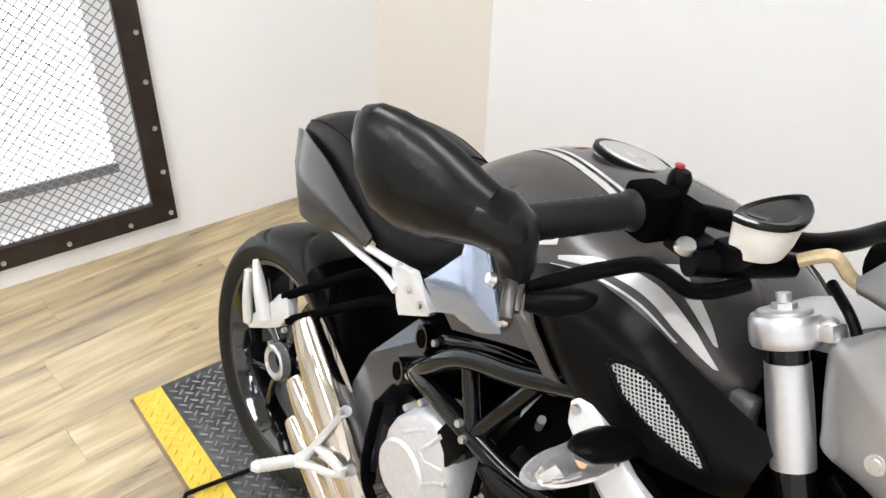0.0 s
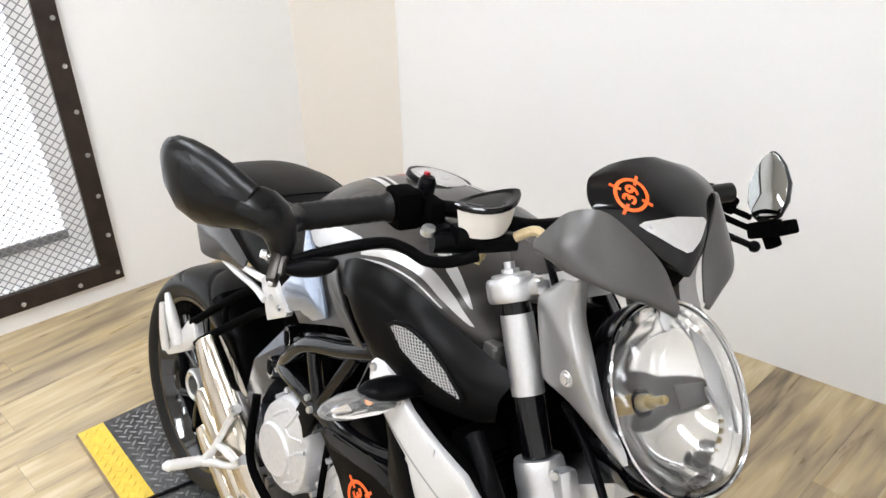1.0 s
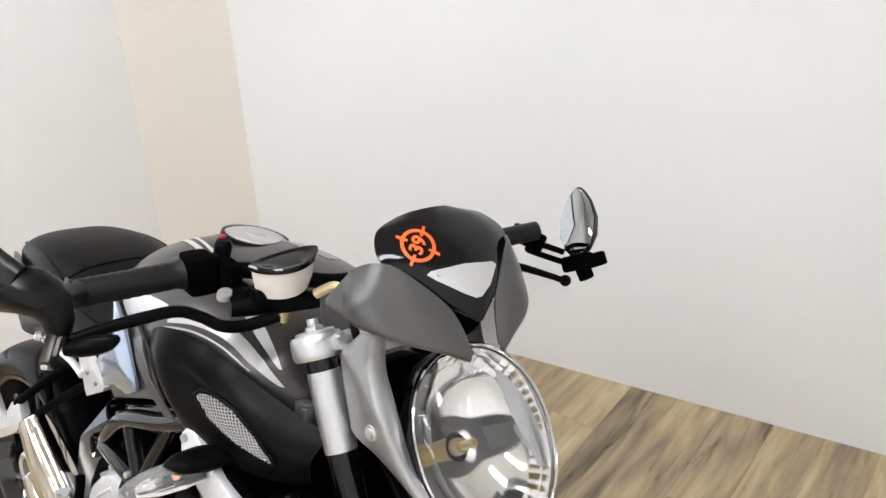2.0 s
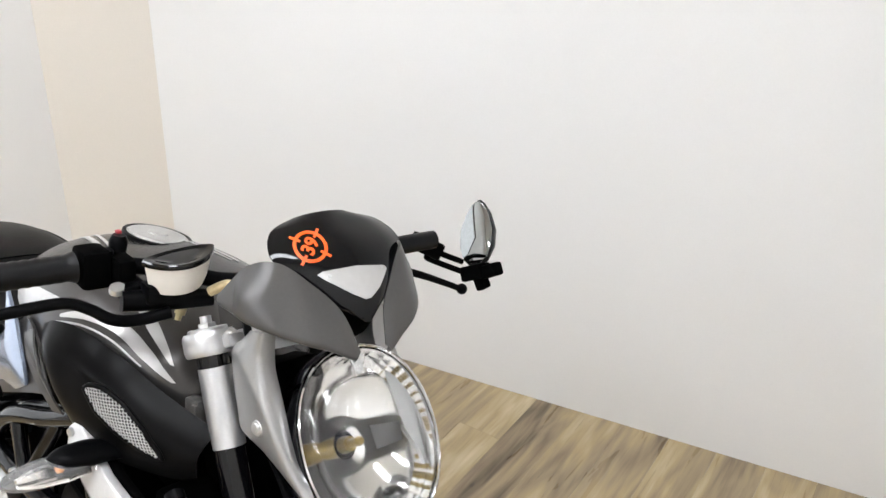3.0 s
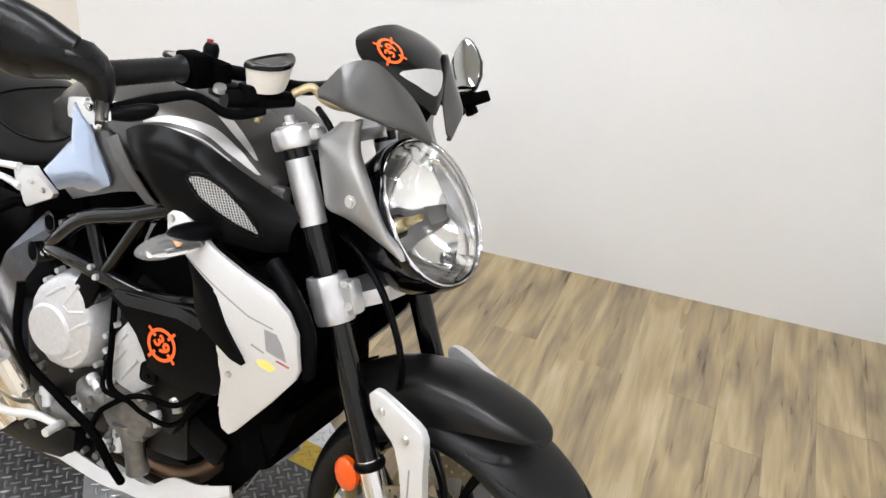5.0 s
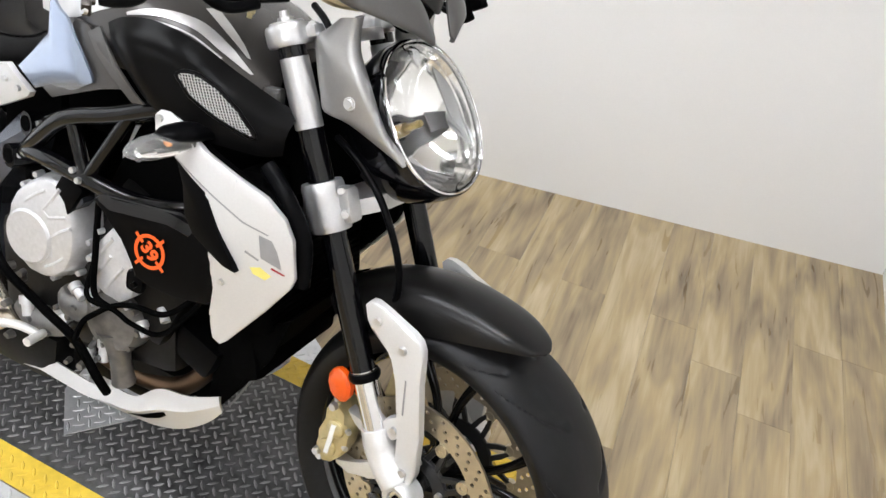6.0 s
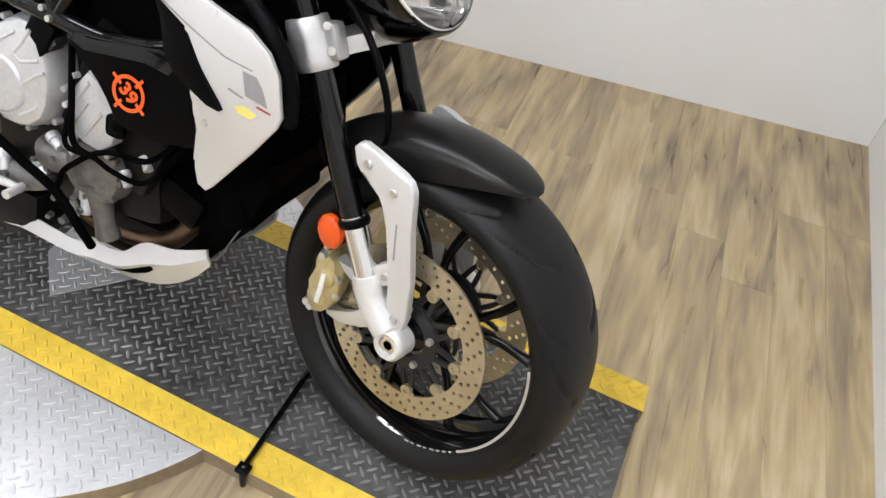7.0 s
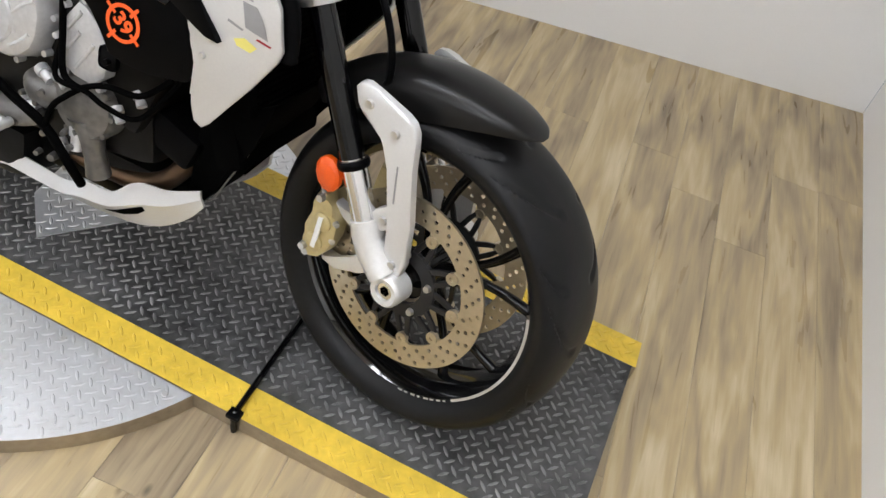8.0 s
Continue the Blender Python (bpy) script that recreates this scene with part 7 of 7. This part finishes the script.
def signal_lens(b):
    tube(b, [(-0.450, -0.246, 0.852), (-0.455, -0.285, 0.848), (-0.460, -0.325, 0.845), (-0.463, -0.352, 0.843), (-0.464, -0.366, 0.842)], [0.022, 0.0255, 0.0235, 0.016, 0.004], 24, 20)
    bmesh.ops.scale(b, vec=(1, 1, 0.76), verts=b.verts, space=Matrix.Translation((0, 0, -0.847)))


sb = mk("turn_signal", signal_body, BLACK_SATIN, bike, "turn signal with a clear lens", both=True)
for k in (0, 1):
    ln = mk("signal_lens", lambda b: (signal_lens(b), b.transform(FLIP) if k else None), SIGNAL_LENS, sb[k], "clear lens")
    ln.visible_shadow = False
    mk("signal_reflector", lambda b: ((tube(b, [(-0.446, -0.252, 0.845), (-0.450, -0.285, 0.842), (-0.455, -0.322, 0.840), (-0.459, -0.345, 0.840)], [0.015, 0.0215, 0.0185, 0.008], 9, 7), bmesh.ops.scale(b, vec=(1, 1, 0.42), verts=b.verts, space=Matrix.Translation((0, 0, -0.842)))), b.transform(FLIP) if k else None), REFLECT, sb[k], "faceted mirror reflector", smooth=0)
    mk("signal_bulb", lambda b: (bmesh.ops.create_uvsphere(b, u_segments=14, v_segments=10, radius=0.0075, matrix=Matrix.Translation((-0.452, -0.290, 0.8525))), b.transform(FLIP) if k else None), AMBER_BULB, sb[k], "amber bulb")


def side_stand(b):
    tube(b, [(-0.75, 0.14, 0.28), (-0.78, 0.185, 0.17), (-0.80, 0.235, 0.066)], [0.013, 0.012, 0.010], 12, 8)
    add_box(b, (0.06, 0.04, 0.01), (-0.80, 0.238, 0.064), 0.003, Matrix.Rotation(radians(13.5), 4, "X"))


mk("side_stand", side_stand, BLACK_SATIN, bike, "black side stand")

# ---- loose things on the platform ----
pad = tagged(new("stand_pad"), "flat silver tread plate patch under the motorcycle", "plate")
b = bmesh.new()
prism(b, [(-0.787, -0.151), (-0.652, 0.013), (-0.675, 0.112), (-0.907, 0.092), (-0.887, -0.048)], H + 0.0005, H + 0.004)
part("plate", b, PLATE_GREY, pad, "", 0)
b = bmesh.new()
PADP = [(-0.787, -0.151), (-0.652, 0.013), (-0.675, 0.112), (-0.907, 0.092), (-0.887, -0.048)]
lozenges(b, lambda x, y: inside_poly(x, y, PADP) and inside_poly(x - 0.012, y, PADP) and inside_poly(x + 0.012, y, PADP), H + 0.004)
tagged(part("tread", b, PLATE_GREY, pad, smooth=0), kind="stuff")

strap = tagged(new("tie_rod"), "thin black tie-down bar bent over the platform edge", "bar")
b = bmesh.new()
tube(b, [(-0.20, 0.18, H + 0.014), (-0.182, 0.0, H + 0.014), (-0.168, -0.275, H + 0.012), (-0.167, -0.309, H + 0.008), (-0.166, -0.313, 0.03), (-0.164, -0.314, 0.004)], 0.0065, 10, 40)
part("bar", b, BLACK_GLOSS, strap, "")
b = bmesh.new()
add_box(b, (0.028, 0.024, 0.012), (-0.166, -0.309, H + 0.010), 0.003)
part("hook", b, BLACK_SATIN, strap, "")
strap2 = tagged(new("tie_rod"), "thin black tie-down strap near the rear tyre", "bar")
b = bmesh.new()
tube(b, [(-1.36, 0.10, H + 0.012), (-1.40, -0.165, H + 0.010), (-1.42, -0.300, H + 0.010), (-1.425, -0.324, H), (-1.427, -0.330, 0.004)], 0.0055, 10, 30)
part("bar", b, BLACK_SATIN, strap2, "")

# ---- floor planks ----
PLANK_W, PLANK_L = 0.152, 1.22


def plank_mesh(length):
    b = bmesh.new()
    prism(b, [(-PLANK_W / 2 + 0.0003, -length / 2), (PLANK_W / 2 - 0.0003, -length / 2), (PLANK_W / 2 - 0.0003, length / 2 - 0.0006), (-PLANK_W / 2 + 0.0003, length / 2 - 0.0006)], -0.006, 0.0, 0.0004)
    return finish("plank", b, WOOD, 0)


PLANK = plank_mesh(PLANK_L)
PLANK_TURN = radians(4.5)
row = random.Random(5)
# the room's outline, a little inside the walls' cores
EDGE = [V(-2.79, -4.54), V(1.35, -4.54), V(1.04, 1.985), V(-2.17, 1.245), V(-2.56, 1.0)]


def cut_plank(m):
    """A plank trimmed along the walls that it meets; None where it lies outside."""
    reach = [m @ V(x, y, 0) for x in (-PLANK_W / 2, PLANK_W / 2) for y in (-PLANK_L / 2, PLANK_L / 2)]
    sides = []
    for a, c in zip(EDGE, EDGE[1:] + EDGE[:1]):
        out = V(c.y - a.y, a.x - c.x).normalized()
        far = [(q.xy - a).dot(out) for q in reach]
        if min(far) > 0:
            return None
        if max(far) > 0:
            sides.append((a, out))
    if not sides:
        return PLANK
    b = bmesh.new()
    b.from_mesh(PLANK)
    inv = m.inverted()
    for a, out in sides:
        bmesh.ops.bisect_plane(b, geom=b.verts[:] + b.edges[:] + b.faces[:], plane_co=inv @ V(a.x, a.y, 0), plane_no=inv.to_3x3() @ V(out.x, out.y, 0), clear_outer=True)
    if len(b.faces) < 3:
        b.free()
        return None
    return finish("plank", b, WOOD, 0)


for i in range(-22, 13):
    shift = row.random() * PLANK_L
    for j in range(-6, 3):
        p = Matrix.Rotation(PLANK_TURN, 4, "Z") @ V(0.012 + i * PLANK_W, 0.4 + shift + j * PLANK_L, 0)
        m = Matrix.Translation(p) @ Matrix.Rotation(PLANK_TURN, 4, "Z")
        me = cut_plank(m)
        if me is None:
            continue
        ob = new("plank", me)
        ob.parent = floor
        ob.matrix_world = m
